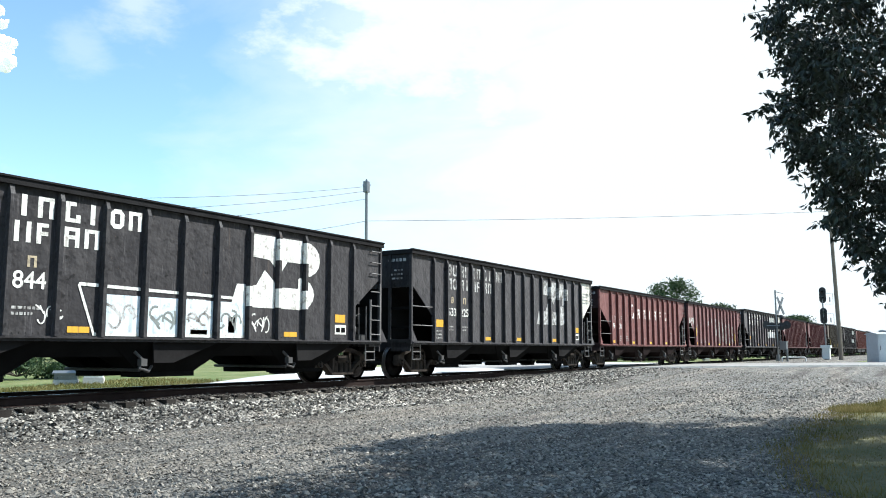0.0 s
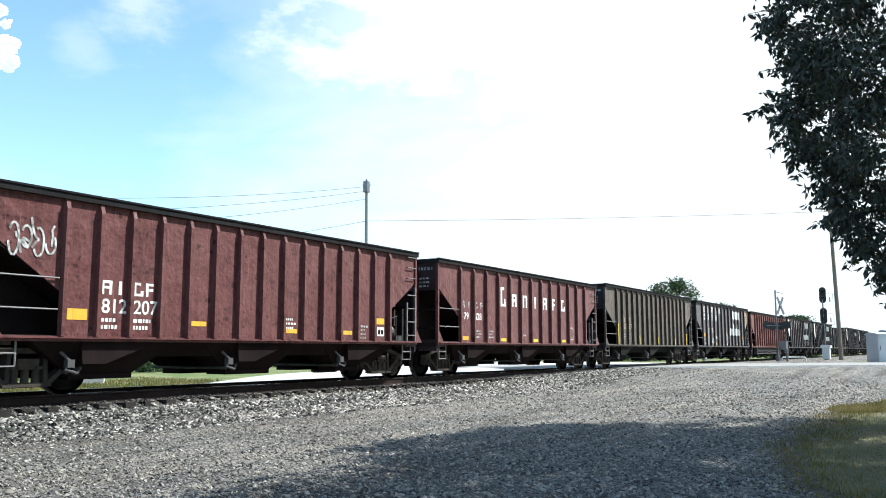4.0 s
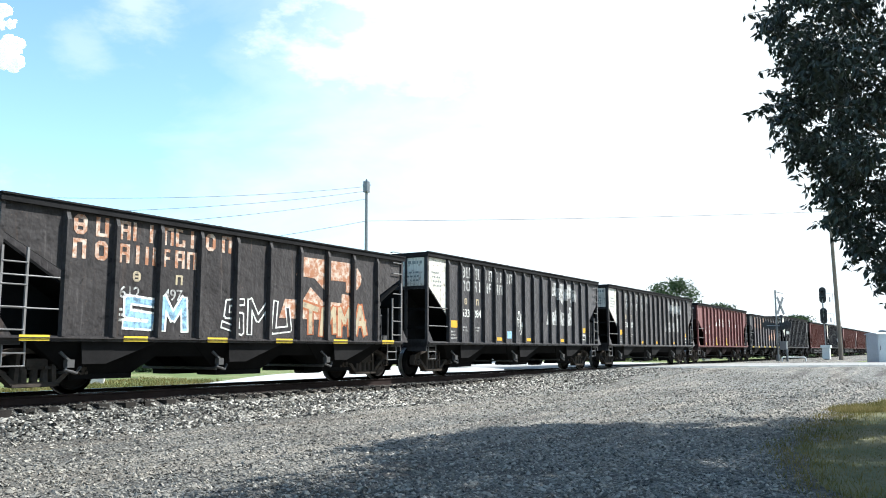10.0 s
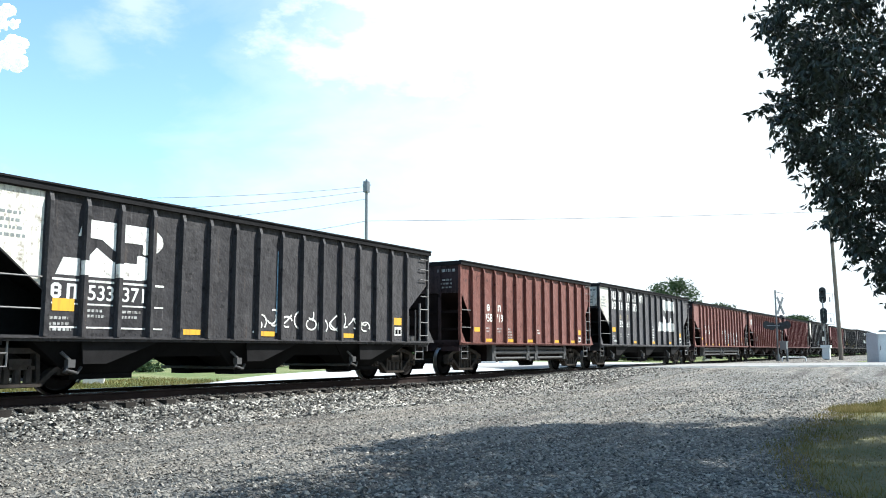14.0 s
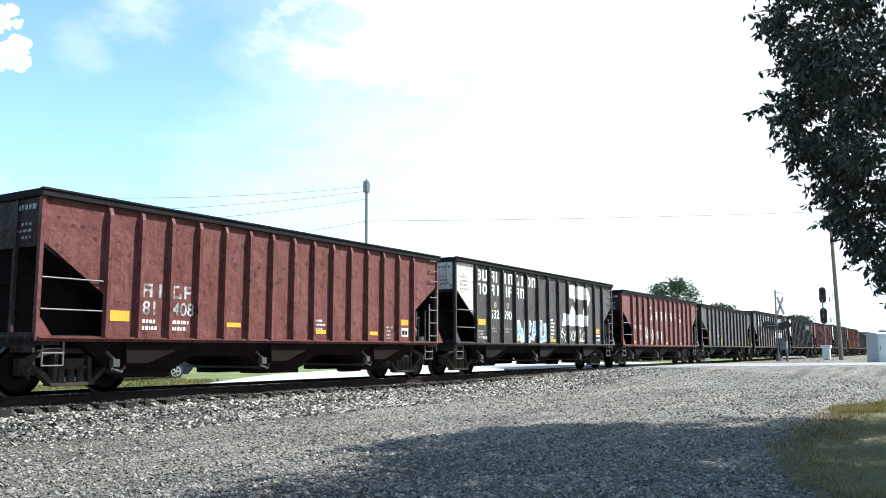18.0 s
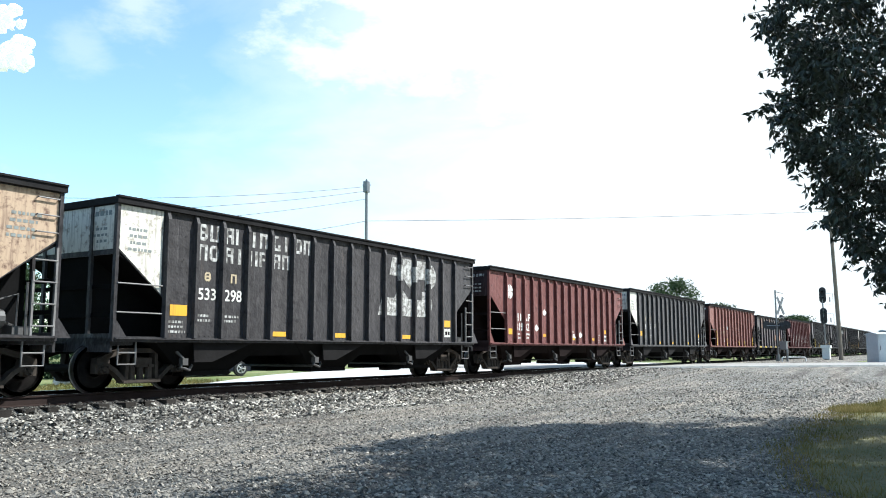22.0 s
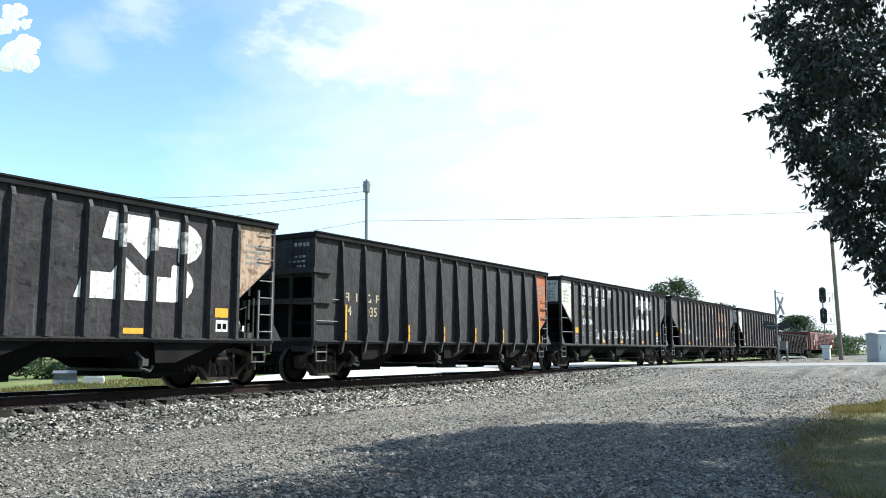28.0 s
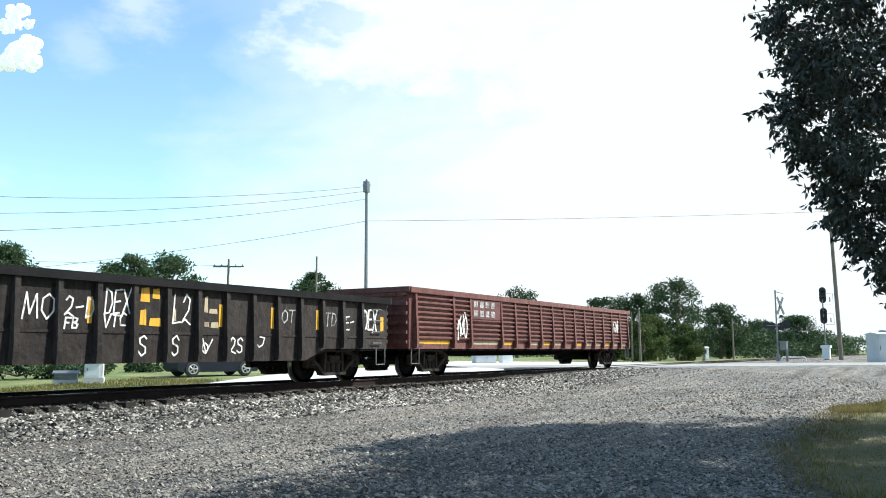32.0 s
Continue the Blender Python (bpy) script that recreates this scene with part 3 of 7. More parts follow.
def truck_parts():
    """Meshes of one freight truck, about its centre at the rail head."""
    def side():
        """Cast side frame: bowed compression member, deep V tension member, window posts, bearing boxes."""
        b = Build()
        top = [(-1.0, 0.60), (-0.72, 0.72), (-0.42, 0.80), (0.42, 0.80), (0.72, 0.72), (1.0, 0.60)]
        for p, q in zip(top, top[1:]):
            b.bar((p[0], -0.98, p[1]), (q[0], -0.98, q[1]), 0.10, 0.17)
        low = [(-0.86, 0.56), (-0.62, 0.42), (-0.38, 0.20), (0.38, 0.20), (0.62, 0.42), (0.86, 0.56)]
        for p, q in zip(low, low[1:]):
            b.bar((p[0], -0.98, p[1]), (q[0], -0.98, q[1]), 0.085, 0.19)
        b.box(-0.44, 0.44, -1.1, -0.86, 0.17, 0.215)
        for s in (-1, 1):
            b.bar((s * 0.36, -0.98, 0.2), (s * 0.33, -0.98, 0.8), 0.075, 0.18)
            b.box(s * 0.89 - 0.14, s * 0.89 + 0.14, -1.07, -0.88, 0.52, 0.66)
            for e in (-0.125, 0.125):
                b.box(s * 0.89 + e - 0.03, s * 0.89 + e + 0.03, -1.05, -0.9, 0.36, 0.54)
            b.rod((s * 0.89, -0.95, 0.457), (s * 0.89, -1.10, 0.457), 0.115, 12, 0.1)
            b.rod((s * 0.89, -1.10, 0.457), (s * 0.89, -1.135, 0.457), 0.06, 8, 0.05)
            b.rod((s * 0.17, -1.05, 0.5), (s * 0.17, -1.1, 0.5), 0.03, 6)
        return b.mesh("side_frame", P["truck"])

    def springs():
        b = Build()
        for x in (-0.2, 0.0, 0.2):
            b.rod((x, -1.0, 0.21), (x, -1.0, 0.48), 0.075, 8, 0.065)
        b.box(-0.29, 0.29, -1.07, -0.88, 0.47, 0.53)
        b.box(-0.2, 0.2, -1.1, -0.9, 0.53, 0.66)
        return b.mesh("spring_nest", P["truck"])

    def bolster():
        b = Build()
        b.prism([(-1.02, 0.52), (1.02, 0.52), (1.02, 0.62), (0.4, 0.78), (-0.4, 0.78), (-1.02, 0.62)], "x", -0.2, 0.2)
        b.rod((0, 0, 0.76), (0, 0, 0.95), 0.2, 12)
        for s in (-1, 1):
            b.box(s * 0.45 - 0.05, s * 0.45 + 0.05, -0.85, 0.85, 0.36, 0.44)
        return b.mesh("truck", P["truck"])

    def wheelset():
        b = Build()
        for s in (-1, 1):
            prof = [(0.0, 0.02), (0.1, 0.02), (0.1, 0.0), (0.16, 0.0), (0.19, 0.03), (0.36, 0.045), (0.385, 0.0), (0.452, 0.0), (0.457, 0.02), (0.462, 0.10), (0.485, 0.105), (0.485, 0.13), (0.38, 0.14), (0.35, 0.09), (0.0, 0.09)]
            k0 = len(b.f)
            b.turned([(r, s * (y - 0.82)) for r, y in prof] if s > 0 else [(r, y - 0.82) for r, y in prof], 0, 0, 0, 28)
            for i in range(k0, len(b.f)):
                b.mi[i] = 1 if (i - k0) % (len(prof) - 1) in (7, 8, 9) else 0
            for k in range(3):
                t = k * 2.094
                b.rod((0.06 * math.cos(t), s * 1.10, 0.06 * math.sin(t)), (0.06 * math.cos(t), s * 1.15, 0.06 * math.sin(t)), 0.02, 6)
        b.rod((0, -1.1, 0), (0, 1.1, 0), 0.08, 12)
        return b.mesh("wheelset", P["wheel"], P["tread"])
    return {"side": side(), "springs": springs(), "bolster": bolster(), "wheelset": wheelset()}


WHEELS = []


def add_truck(car, x):
    t = cached("truck", truck_parts)
    tr = part("truck", t["bolster"], car, "dusty cast-steel truck with two axles", at=pose(x, 0, 0))
    for s in (0, 180):
        part("side_frame", t["side"], tr, at=pose(0, 0, 0, 0, 0, s))
        part("spring_nest", t["springs"], tr, at=pose(0, 0, 0, 0, 0, s))
    for s in (-1, 1):
        w = part("wheelset", t["wheelset"], tr, "worn steel wheelset with bright treads")
        w.matrix_parent_inverse = Matrix.Translation((s * 0.89, 0, R_WHEEL))
        WHEELS.append(w)


def coupler_mesh():
    b = Build()
    b.box(-0.1, 0.55, -0.09, 0.09, 0.78, 0.94)
    b.box(0.5, 0.78, -0.16, 0.12, 0.74, 0.98)
    b.box(0.66, 0.84, 0.06, 0.2, 0.76, 0.96)
    b.path([(0.3, -0.35, 0.8), (0.45, -0.36, 0.6), (0.62, -0.3, 0.5), (0.78, -0.2, 0.58)], 0.025)
    return b.mesh("coupler", P["under"])


def letters(text, size):
    """Flat lettering as a mesh, facing -y, left end at x = 0, foot at z = 0."""
    def make():
        cu = bpy.data.curves.new("text", "FONT")
        cu.body, cu.size, cu.extrude, cu.offset = text, 1.0, 0.0, 0.012
        ob = new("text", cu)
        me = bpy.data.meshes.new_from_object(ob)
        bpy.data.objects.remove(ob)
        bpy.data.curves.remove(cu)
        me.transform(Matrix.Rotation(radians(90), 4, "X") @ Matrix.Scale(size / 0.7, 4))
        return me
    return cached(("text", text, size), make)


def inked(me, mat, key):
    """A copy of the mesh in another paint."""
    def make():
        m = me.copy()
        m.materials.clear()
        m.materials.append(mat)
        return m
    return cached(("ink", me.name, mat.name, key), make)


def put_text(car, text, x, z, size, mat, y, name="number"):
    part(name, inked(letters(text, size), mat, 0), car, at=pose(x, y, z))


def flat(polys, mat, name):
    """Flat painted shapes in the xz plane, facing -y."""
    b = Build()
    for i, p in enumerate(polys):
        b.add([(x, -4e-5 * i, z) for x, z in p], [list(range(len(p)))])
    return b.mesh(name, mat)


def ring(x, z, w, h, t):
    """A plain block letter shape: a rectangle with an open middle."""
    o = [(x, z), (x + w, z), (x + w, z + h), (x, z + h)]
    i = [(x + t, z + t), (x + w - t, z + t), (x + w - t, z + h - t), (x + t, z + h - t)]
    return [[o[k], o[(k + 1) % 4], i[(k + 1) % 4], i[k]] for k in range(4)]


def block_letter(kind, x, z, w, h):
    """One painted shape of a company name, as plain bars and rings: o ring, b barred ring, u and n channels, a barred channel, c bracket, i bar, h pair of bars, e stack of bars."""
    t, c = min(0.3 * w, 0.24 * h), w * 0.26
    def bar(x0, x1, z0, z1):
        return [(x0, z0), (x1, z0), (x1, z1), (x0, z1)]
    left, right = bar(x, x + t, z, z + h), bar(x + w - t, x + w, z, z + h)
    top, foot = bar(x + t, x + w - t, z + h - t * 0.8, z + h), bar(x + t, x + w - t, z, z + t * 0.8)
    mid = bar(x + t, x + w - t, z + h * 0.5 - t * 0.4, z + h * 0.5 + t * 0.4)
    if kind in "ob":
        o = [(x + c, z), (x + w - c, z), (x + w, z + c), (x + w, z + h - c), (x + w - c, z + h), (x + c, z + h), (x, z + h - c), (x, z + c)]
        n = [(x + c * 0.6 + t * 0.5, z + t), (x + w - c * 0.6 - t * 0.5, z + t), (x + w - t, z + t + c * 0.4), (x + w - t, z + h - t - c * 0.4),
             (x + w - c * 0.6 - t * 0.5, z + h - t), (x + c * 0.6 + t * 0.5, z + h - t), (x + t, z + h - t - c * 0.4), (x + t, z + t + c * 0.4)]
        return [[o[j], o[(j + 1) % 8], n[(j + 1) % 8], n[j]] for j in range(8)] + ([mid] if kind == "b" else [])
    m = x + w * 0.5
    return {"u": [left, right, foot], "n": [left, right, top], "a": [left, right, top, mid], "c": [left, top, foot, bar(x + w - t, x + w, z, z + h * 0.4)],
            "i": [bar(m - t * 0.55, m + t * 0.55, z, z + h)], "l": [left], "h": [left, right], "e": [left, top, mid]}[kind]


def clip_panel(poly, x0, x1):
    """The stretch of a convex outline between two x values."""
    def cut(pts, keep, at):
        out = []
        for a, b in zip(pts, pts[1:] + pts[:1]):
            ia, ib = keep(a[0]), keep(b[0])
            if ia:
                out.append(a)
            if ia != ib:
                t = (at - a[0]) / (b[0] - a[0])
                out.append((at, a[1] + t * (b[1] - a[1])))
        return out
    q = cut(poly, lambda x: x >= x0, x0)
    return cut(q, lambda x: x <= x1, x1) if q else []


def emblem(x, z, w, h):
    """The big emblem: two stacked blocks with round right ends, a tooth of each reaching into the dark stair between them."""
    k = w / 3.17
    def at(u, v):
        return (x + (u + 0.55) * k, z + v * h)
    def arc(u, v0, v1, r):
        return [at(u + r * math.sin(t), 0.5 * (v0 + v1) - 0.5 * (v1 - v0) * math.cos(t)) for t in (math.pi * i / 8 for i in range(9))]
    top = [[at(0.02, 0.69), at(0.7, 0.67), at(0.7, 1.0), at(0.16, 1.0)], [at(0.7, 0.67), at(1.1, 0.49), at(1.36, 0.67), at(1.36, 1.0), at(0.7, 1.0)],
           [at(1.36, 0.67), at(1.95, 0.67), at(1.95, 1.0), at(1.36, 1.0)], [at(1.95, 0.5)] + arc(2.02, 0.48, 1.0, 0.6) + [at(1.95, 1.0)]]
    low = [[at(-0.55, 0.0), at(0.27, 0.0), at(0.27, 0.3), at(-0.36, 0.3)], [at(0.27, 0.0), at(1.05, 0.0), at(1.05, 0.3), at(0.55, 0.52), at(0.27, 0.3)],
           [at(1.05, 0.0), at(1.78, 0.0), at(1.78, 0.3), at(1.05, 0.3)], [at(1.78, 0.0)] + arc(1.85, 0.0, 0.46, 0.55) + [at(1.78, 0.44)]]
    return top + low


def scrawl(rng, x, z, w, h, n=7, t=0.035):
    """Looping sprayed strokes as ribbons."""
    out = []
    step = w / n
    for i in range(n):
        cx = x + step * (i + 0.5)
        pts = [(cx + rng.uniform(-0.75, 0.75) * step, z + rng.random() * h) for _ in range(4)]
        cur = []
        for s in range(13):
            u = s / 12
            a = [Vector(p) for p in pts]
            while len(a) > 1:
                a = [p.lerp(q, u) for p, q in zip(a, a[1:])]
            cur.append(a[0])
        # a round loop with a tail
        turn, a0 = rng.choice((-1, 1)) * rng.uniform(3.6, 5.6), rng.uniform(0, 6.28)
        lz, lr = z + h * rng.uniform(0.35, 0.65), rng.uniform(0.6, 1.0)
        pts2 = [Vector((cx + step * 0.42 * math.cos(a0 + turn * k / 12), lz + h * 0.36 * lr * math.sin(a0 + turn * k / 12))) for k in range(13)]
        for line in (cur, pts2):
            for p, q in zip(line, line[1:]):
                d = (q - p)
                if d.length < 1e-4:
                    continue
                nrm = Vector((-d.y, d.x)).normalized() * t * 0.5
                out.append([tuple(p - nrm), tuple(q - nrm), tuple(q + nrm), tuple(p + nrm)])
    return out


# skeletons of angular sprayed shapes, in a unit box
SKELETONS = (
    [[(0.1, 0), (0.15, 1), (0.5, 0.4), (0.85, 1), (0.9, 0)]],
    [[(0.15, 0), (0.15, 1)], [(0.85, 1), (0.2, 0.5), (0.9, 0)]],
    [[(0.1, 0), (0.45, 1), (0.85, 0)], [(0.25, 0.4), (0.75, 0.4)]],
    [[(0.9, 0.9), (0.2, 0.95), (0.15, 0.55), (0.85, 0.45), (0.8, 0.05), (0.1, 0.1)]],
    [[(0.15, 0), (0.2, 1), (0.8, 0.85), (0.75, 0.55), (0.25, 0.5), (0.9, 0)]],
    [[(0.1, 1), (0.9, 0.95)], [(0.5, 0.95), (0.45, 0)]],
    [[(0.2, 1), (0.15, 0.05), (0.85, 0.1), (0.8, 0.9)]],
)


def ribbon(pts, t):
    """A stroke of width t along the points, as quads that overlap at the bends."""
    out = []
    for p, q in zip(pts, pts[1:]):
        d = q - p
        if d.length < 1e-4:
            continue
        d.normalize()
        e, nrm = d * t * 0.3, Vector((-d.y, d.x)) * t * 0.5
        out.append([tuple(p - e - nrm), tuple(q + e - nrm), tuple(q + e + nrm), tuple(p - e + nrm)])
    return out


# hand-sprayed letters as strokes in a unit box
STROKES = {
    "M": [[(0, 0), (0.12, 1), (0.45, 0.2), (0.8, 0.95), (1, 0.05)]], "O": [[(0.5, 0.02), (0.1, 0.3), (0.12, 0.75), (0.5, 0.98), (0.9, 0.75), (0.92, 0.3), (0.5, 0.02)]],
    "2": [[(0.05, 0.75), (0.35, 1), (0.8, 0.85), (0.7, 0.5), (0, 0.05), (0.35, 0.15), (1, 0)]], "-": [[(0.1, 0.5), (0.9, 0.55)]],
    "D": [[(0.15, 0), (0.2, 1), (0.8, 0.85), (1, 0.45), (0.7, 0.08), (0.1, 0.02)]], "E": [[(0.95, 1), (0.15, 0.92), (0.08, 0.02), (1, 0)], [(0.12, 0.5), (0.8, 0.52)]],
    "X": [[(0, 0), (1, 1)], [(0.05, 0.95), (0.95, 0.05)]], "V": [[(0, 1), (0.45, 0), (1, 1)]], "T": [[(0, 0.95), (1, 1)], [(0.5, 1), (0.45, 0)]],
    "C": [[(0.95, 0.85), (0.5, 1), (0.08, 0.6), (0.2, 0.1), (0.95, 0.1)]], "F": [[(0.1, 0), (0.15, 1), (0.95, 0.95)], [(0.12, 0.5), (0.7, 0.55)]],
    "B": [[(0.1, 0), (0.12, 1), (0.8, 0.85), (0.7, 0.55), (0.15, 0.52), (0.9, 0.35), (0.75, 0.02), (0.1, 0)]],
    "S": [[(0.95, 0.8), (0.6, 1), (0.1, 0.85), (0.2, 0.58), (0.85, 0.42), (0.9, 0.12), (0.45, 0), (0.05, 0.2)]], "J": [[(0.3, 0.95), (0.9, 0.85), (0.75, 0.2), (0.35, 0), (0.05, 0.25)]],
    "L": [[(0.15, 1), (0.1, 0.02), (1, 0.05)]],
}


def sprayed_word(rng, word, x, z, w, h, t):
    """Loose sprayed letters across a width w."""
    out = []
    step = w / len(word)
    for i, ch in enumerate(word):
        lift = rng.uniform(-0.06, 0.06) * h
        for stroke in STROKES[ch]:
            out += ribbon([Vector((x + step * (i + 0.06 + 0.88 * u + 0.1 * v), z + lift + h * (v + rng.uniform(-0.03, 0.03)))) for u, v in stroke], t)
    return out


class Hopper:
    """One open-top hopper car: its measures, then its parts."""

    def __init__(s, label, L, ribs, paint, first=1.25, H=3.72, sill=1.02, za=2.72, zb=1.82, end=None, rear=None, kind="hopper", diag=None):
        s.L, s.H, s.sill, s.za, s.zb, s.first = L, H, sill, za, zb, first
        s.n, s.paint, s.kind = ribs, paint, kind
        s.pitch = (L - 2 * first) / (ribs - 1)
        s.key = (L, ribs, first, H, sill, za, zb, paint, kind)
        s.front_patch, s.rear_patch = end, rear
        s.YS = -1.5
        car = s.car = empty("hopper_car" if kind != "gondola" else "gondola_car")
        tagged(car, label, "hopper car" if kind != "gondola" else "gondola car", "cars of the freight train")
        s.build()

    def rx(s, i):
        """x of rib i."""
        return -s.L / 2 + s.first + s.pitch * i

    def px(s, i, f=0.0):
        """x in panel i (1 is the one after the first rib), at the fraction f of its clear width."""
        return s.rx(i - 1) + 0.06 + f * (s.pitch - 0.12)

    def shared(s, name, make):
        return cached((name,) + s.key, make)

    def build(s):
        L, H, z0, car, main = s.L, s.H, s.sill, s.car, P[s.paint]
        h = L / 2
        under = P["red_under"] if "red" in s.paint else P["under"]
        # ends painted darker than the sides, their shade put into the paint
        shaded_end = P["sooty_shaded_red"] if "red" in s.paint else P["soot"]
        e = h - 0.04

        def sheet():
            poly = [(-h + s.first, z0), (h - s.first, z0), (h - s.first, s.zb), (e, s.za), (e, H - 0.08), (-e, H - 0.08), (-e, s.za), (-h + s.first, s.zb)]
            return Build().prism(poly, "y", -0.012, 0.012).mesh("side_sheet", main)
        me = s.shared("sheet", sheet)
        for y in (s.YS + 0.012, -s.YS - 0.012):
            part("side_sheet", me, car, at=pose(0, y, 0))

        def chord():
            b = Build()
            b.box(-h - 0.05, h + 0.05, -0.05, 0.09, H - 0.13, H - 0.01)
            b.box(-h - 0.05, h + 0.05, -0.075, 0.03, H - 0.022, H + 0.012)
            return b.mesh("top_chord", P["chord"])
        me = s.shared("chord", chord)
        for y, r in ((s.YS - 0.04, 0), (-s.YS + 0.04, 180)):
            part("top_chord", me, car, at=pose(0, y, 0, 0, 0, r))
        me = s.shared("endchord", lambda: Build().box(-0.06, 0.06, -1.45, 1.45, H - 0.13, H).mesh("end_chord", P["chord"]))
        for x in (-h + 0.02, h - 0.02):
            part("end_chord", me, car, at=pose(x, 0, 0))

        def sill():
            b = Build()
            b.box(-h + 0.03, h - 0.03, -0.035, 0.02, z0 - 0.055, z0 + 0.035)
            b.box(-h + 0.03, h - 0.03, -0.085, 0.12, z0 - 0.005, z0 + 0.012)
            return b.mesh("side_sill", main)
        me = s.shared("sill", sill)
        for y, r in ((s.YS - 0.03, 0), (-s.YS + 0.03, 180)):
            part("side_sill", me, car, at=pose(0, y, 0, 0, 0, r))
        # rivets along the sill
        def rivets():
            b = Build()
            for i in range(int((L - 2 * s.first) / 0.12)):
                x = -h + s.first + 0.12 * i
                b.box(x - 0.009, x + 0.009, -0.008, 0.0, z0 + 0.07, z0 + 0.088)
            return b.mesh("rivet_strip", main)
        tagged(part("rivet_strip", s.shared("rivets", rivets), car, at=pose(0, s.YS, 0)), kind="stuff")

        # ribs: pressed hat posts; the tub car has deep tapered ones
        def rib():
            b = Build()
            if s.kind == "tub":
                b.prism([(0.0, z0 - 0.32), (-0.1, z0 - 0.28), (-0.21, z0 + 0.25), (-0.1, H - 0.3), (-0.06, H - 0.12), (0.0, H - 0.12)][::-1], "x", -0.035, 0.035)
            else:
                zs = [z0 + 0.03, H - 0.3, H - 0.12]
                for (za, zb), (da, db) in zip(zip(zs, zs[1:]), ((0.112, 0.108), (0.108, 0.045))):
                    w, t = 0.05, 0.04
                    lo = [(-w, 0, za), (-t, -da, za), (t, -da, za), (w, 0, za)]
                    hi = [(-w, 0, zb), (-t, -db, zb), (t, -db, zb), (w, 0, zb)]
                    b.add(lo + hi, [(0, 1, 5, 4), (1, 2, 6, 5), (2, 3, 7, 6), (0, 3, 2, 1), (4, 5, 6, 7)])
            return b.mesh("rib", main)
        me = s.shared("rib", rib)
        for i in range(s.n):
            part("rib", me, car, at=pose(s.rx(i), s.YS, 0))
            part("rib", me, car, at=pose(s.rx(i), -s.YS, 0, 0, 0, 180))

        # ends: upright upper sheet, then the slope sheet down to the bays
        zt = 2.62
        def end_sheet():
            return Build().box(-0.012, 0.012, -1.49, 1.49, zt, H - 0.1).mesh("end_sheet", shaded_end)

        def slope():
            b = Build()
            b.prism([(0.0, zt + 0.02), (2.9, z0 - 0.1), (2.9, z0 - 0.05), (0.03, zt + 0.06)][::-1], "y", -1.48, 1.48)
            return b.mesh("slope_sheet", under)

        def web():
            return Build().prism([(0.04, z0 - 0.02), (2.75, z0 - 0.02), (0.1, zt - 0.02), (0.04, zt - 0.02)], "y", -0.02, 0.02).mesh("end_web", under)

        def web_plate():
            return Build().box(0.04, 0.1, -0.6, 0.6, z0 - 0.02, zt - 0.02).mesh("end_plate", under)

        def end_bar():
            return Build().box(0.0, 0.04, -1.45, 1.45, -0.04, 0.04).mesh("end_bar", under)

        def brakes():
            b = Build()
            b.rod((0.75, -1.15, z0 + 0.32), (1.35, -1.15, z0 + 0.32), 0.17, 12)
            b.rod((0.45, -1.05, z0 + 0.2), (0.75, -1.1, z0 + 0.3), 0.03, 6)
            b.box(0.32, 0.62, -1.3, -1.0, z0 + 0.02, z0 + 0.2)
            b.path([(0.5, -1.2, z0 + 0.2), (0.5, -1.22, z0 + 0.75), (0.9, -1.22, z0 + 0.62), (1.1, -1.2, z0 + 0.45)], 0.02, 5)
            b.rod((0.45, -1.4, z0), (0.45, -1.4, z0 + 0.95), 0.025, 5)
            return b.mesh("brake_gear", P["pipe"])

        def post():
            b = Build()
            b.box(-0.035, 0.035, -0.045, 0.045, z0 - 0.05, H - 0.1)
            b.add([(-0.03, -0.05, z0), (0.3, -0.05, z0), (0.05, -0.05, z0 + 0.34), (-0.03, -0.05, z0 + 0.34)], [(0, 1, 2, 3)])
            return b.mesh("corner_post", main)

        def end_post():
            return Build().box(-0.06, 0.0, -0.04, 0.04, z0, H - 0.1).mesh("end_post", shaded_end)

        def platform():
            b = Build()
            b.box(0.0, 0.5, -1.5, 1.5, z0 - 0.12, z0 + 0.02)
            b.box(0.0, 0.05, -1.5, 1.5, z0 - 0.25, z0 + 0.1)
            b.box(0.35, s.first + 0.1, -1.49, -1.42, z0 - 0.06, z0 + 0.05)
            b.box(0.35, s.first + 0.1, 1.42, 1.49, z0 - 0.06, z0 + 0.05)
            return b.mesh("end_platform", shaded_end)
        for sx, r in ((-1, 0), (1, 180)):
            part("end_sheet", s.shared("end", end_sheet), car, at=pose(sx * e, 0, 0, 0, 0, r))
            part("slope_sheet", s.shared("slope", slope), car, at=pose(sx * e, 0, 0, 0, 0, r))
            part("end_plate", s.shared("webplate", web_plate), car, at=pose(sx * e, 0, 0, 0, 0, r))
            for y in (-0.62, 0.62):
                part("end_web", s.shared("web", web), car, at=pose(sx * e, y, 0, 0, 0, r))
            for z in (z0 + 0.45, z0 + 1.0):
                part("end_bar", s.shared("endbar", end_bar), car, at=pose(sx * e, 0, z, 0, 0, r))
            if sx > 0:
                part("brake_gear", s.shared("brakes", brakes), car, "dull brake cylinder and pipes", at=pose(e, 0, 0) @ Matrix.Scale(-1, 4, (1, 0, 0)))
            if sx < 0:
                def end_print():
                    rng, b = random.Random(int(L * 10)), Build()
                    for z, n in ((H - 0.34, 5), (H - 0.62, 3), (H - 0.74, 4), (H - 0.86, 3)):
                        y = 1.32 if n == 5 else 1.2
                        for k in range(n):
                            w = rng.uniform(0.05, 0.12)
                            b.box(-0.024, -0.021, -y, -y + w, z, z + (0.09 if n == 5 else 0.05))
                            y -= w + 0.04
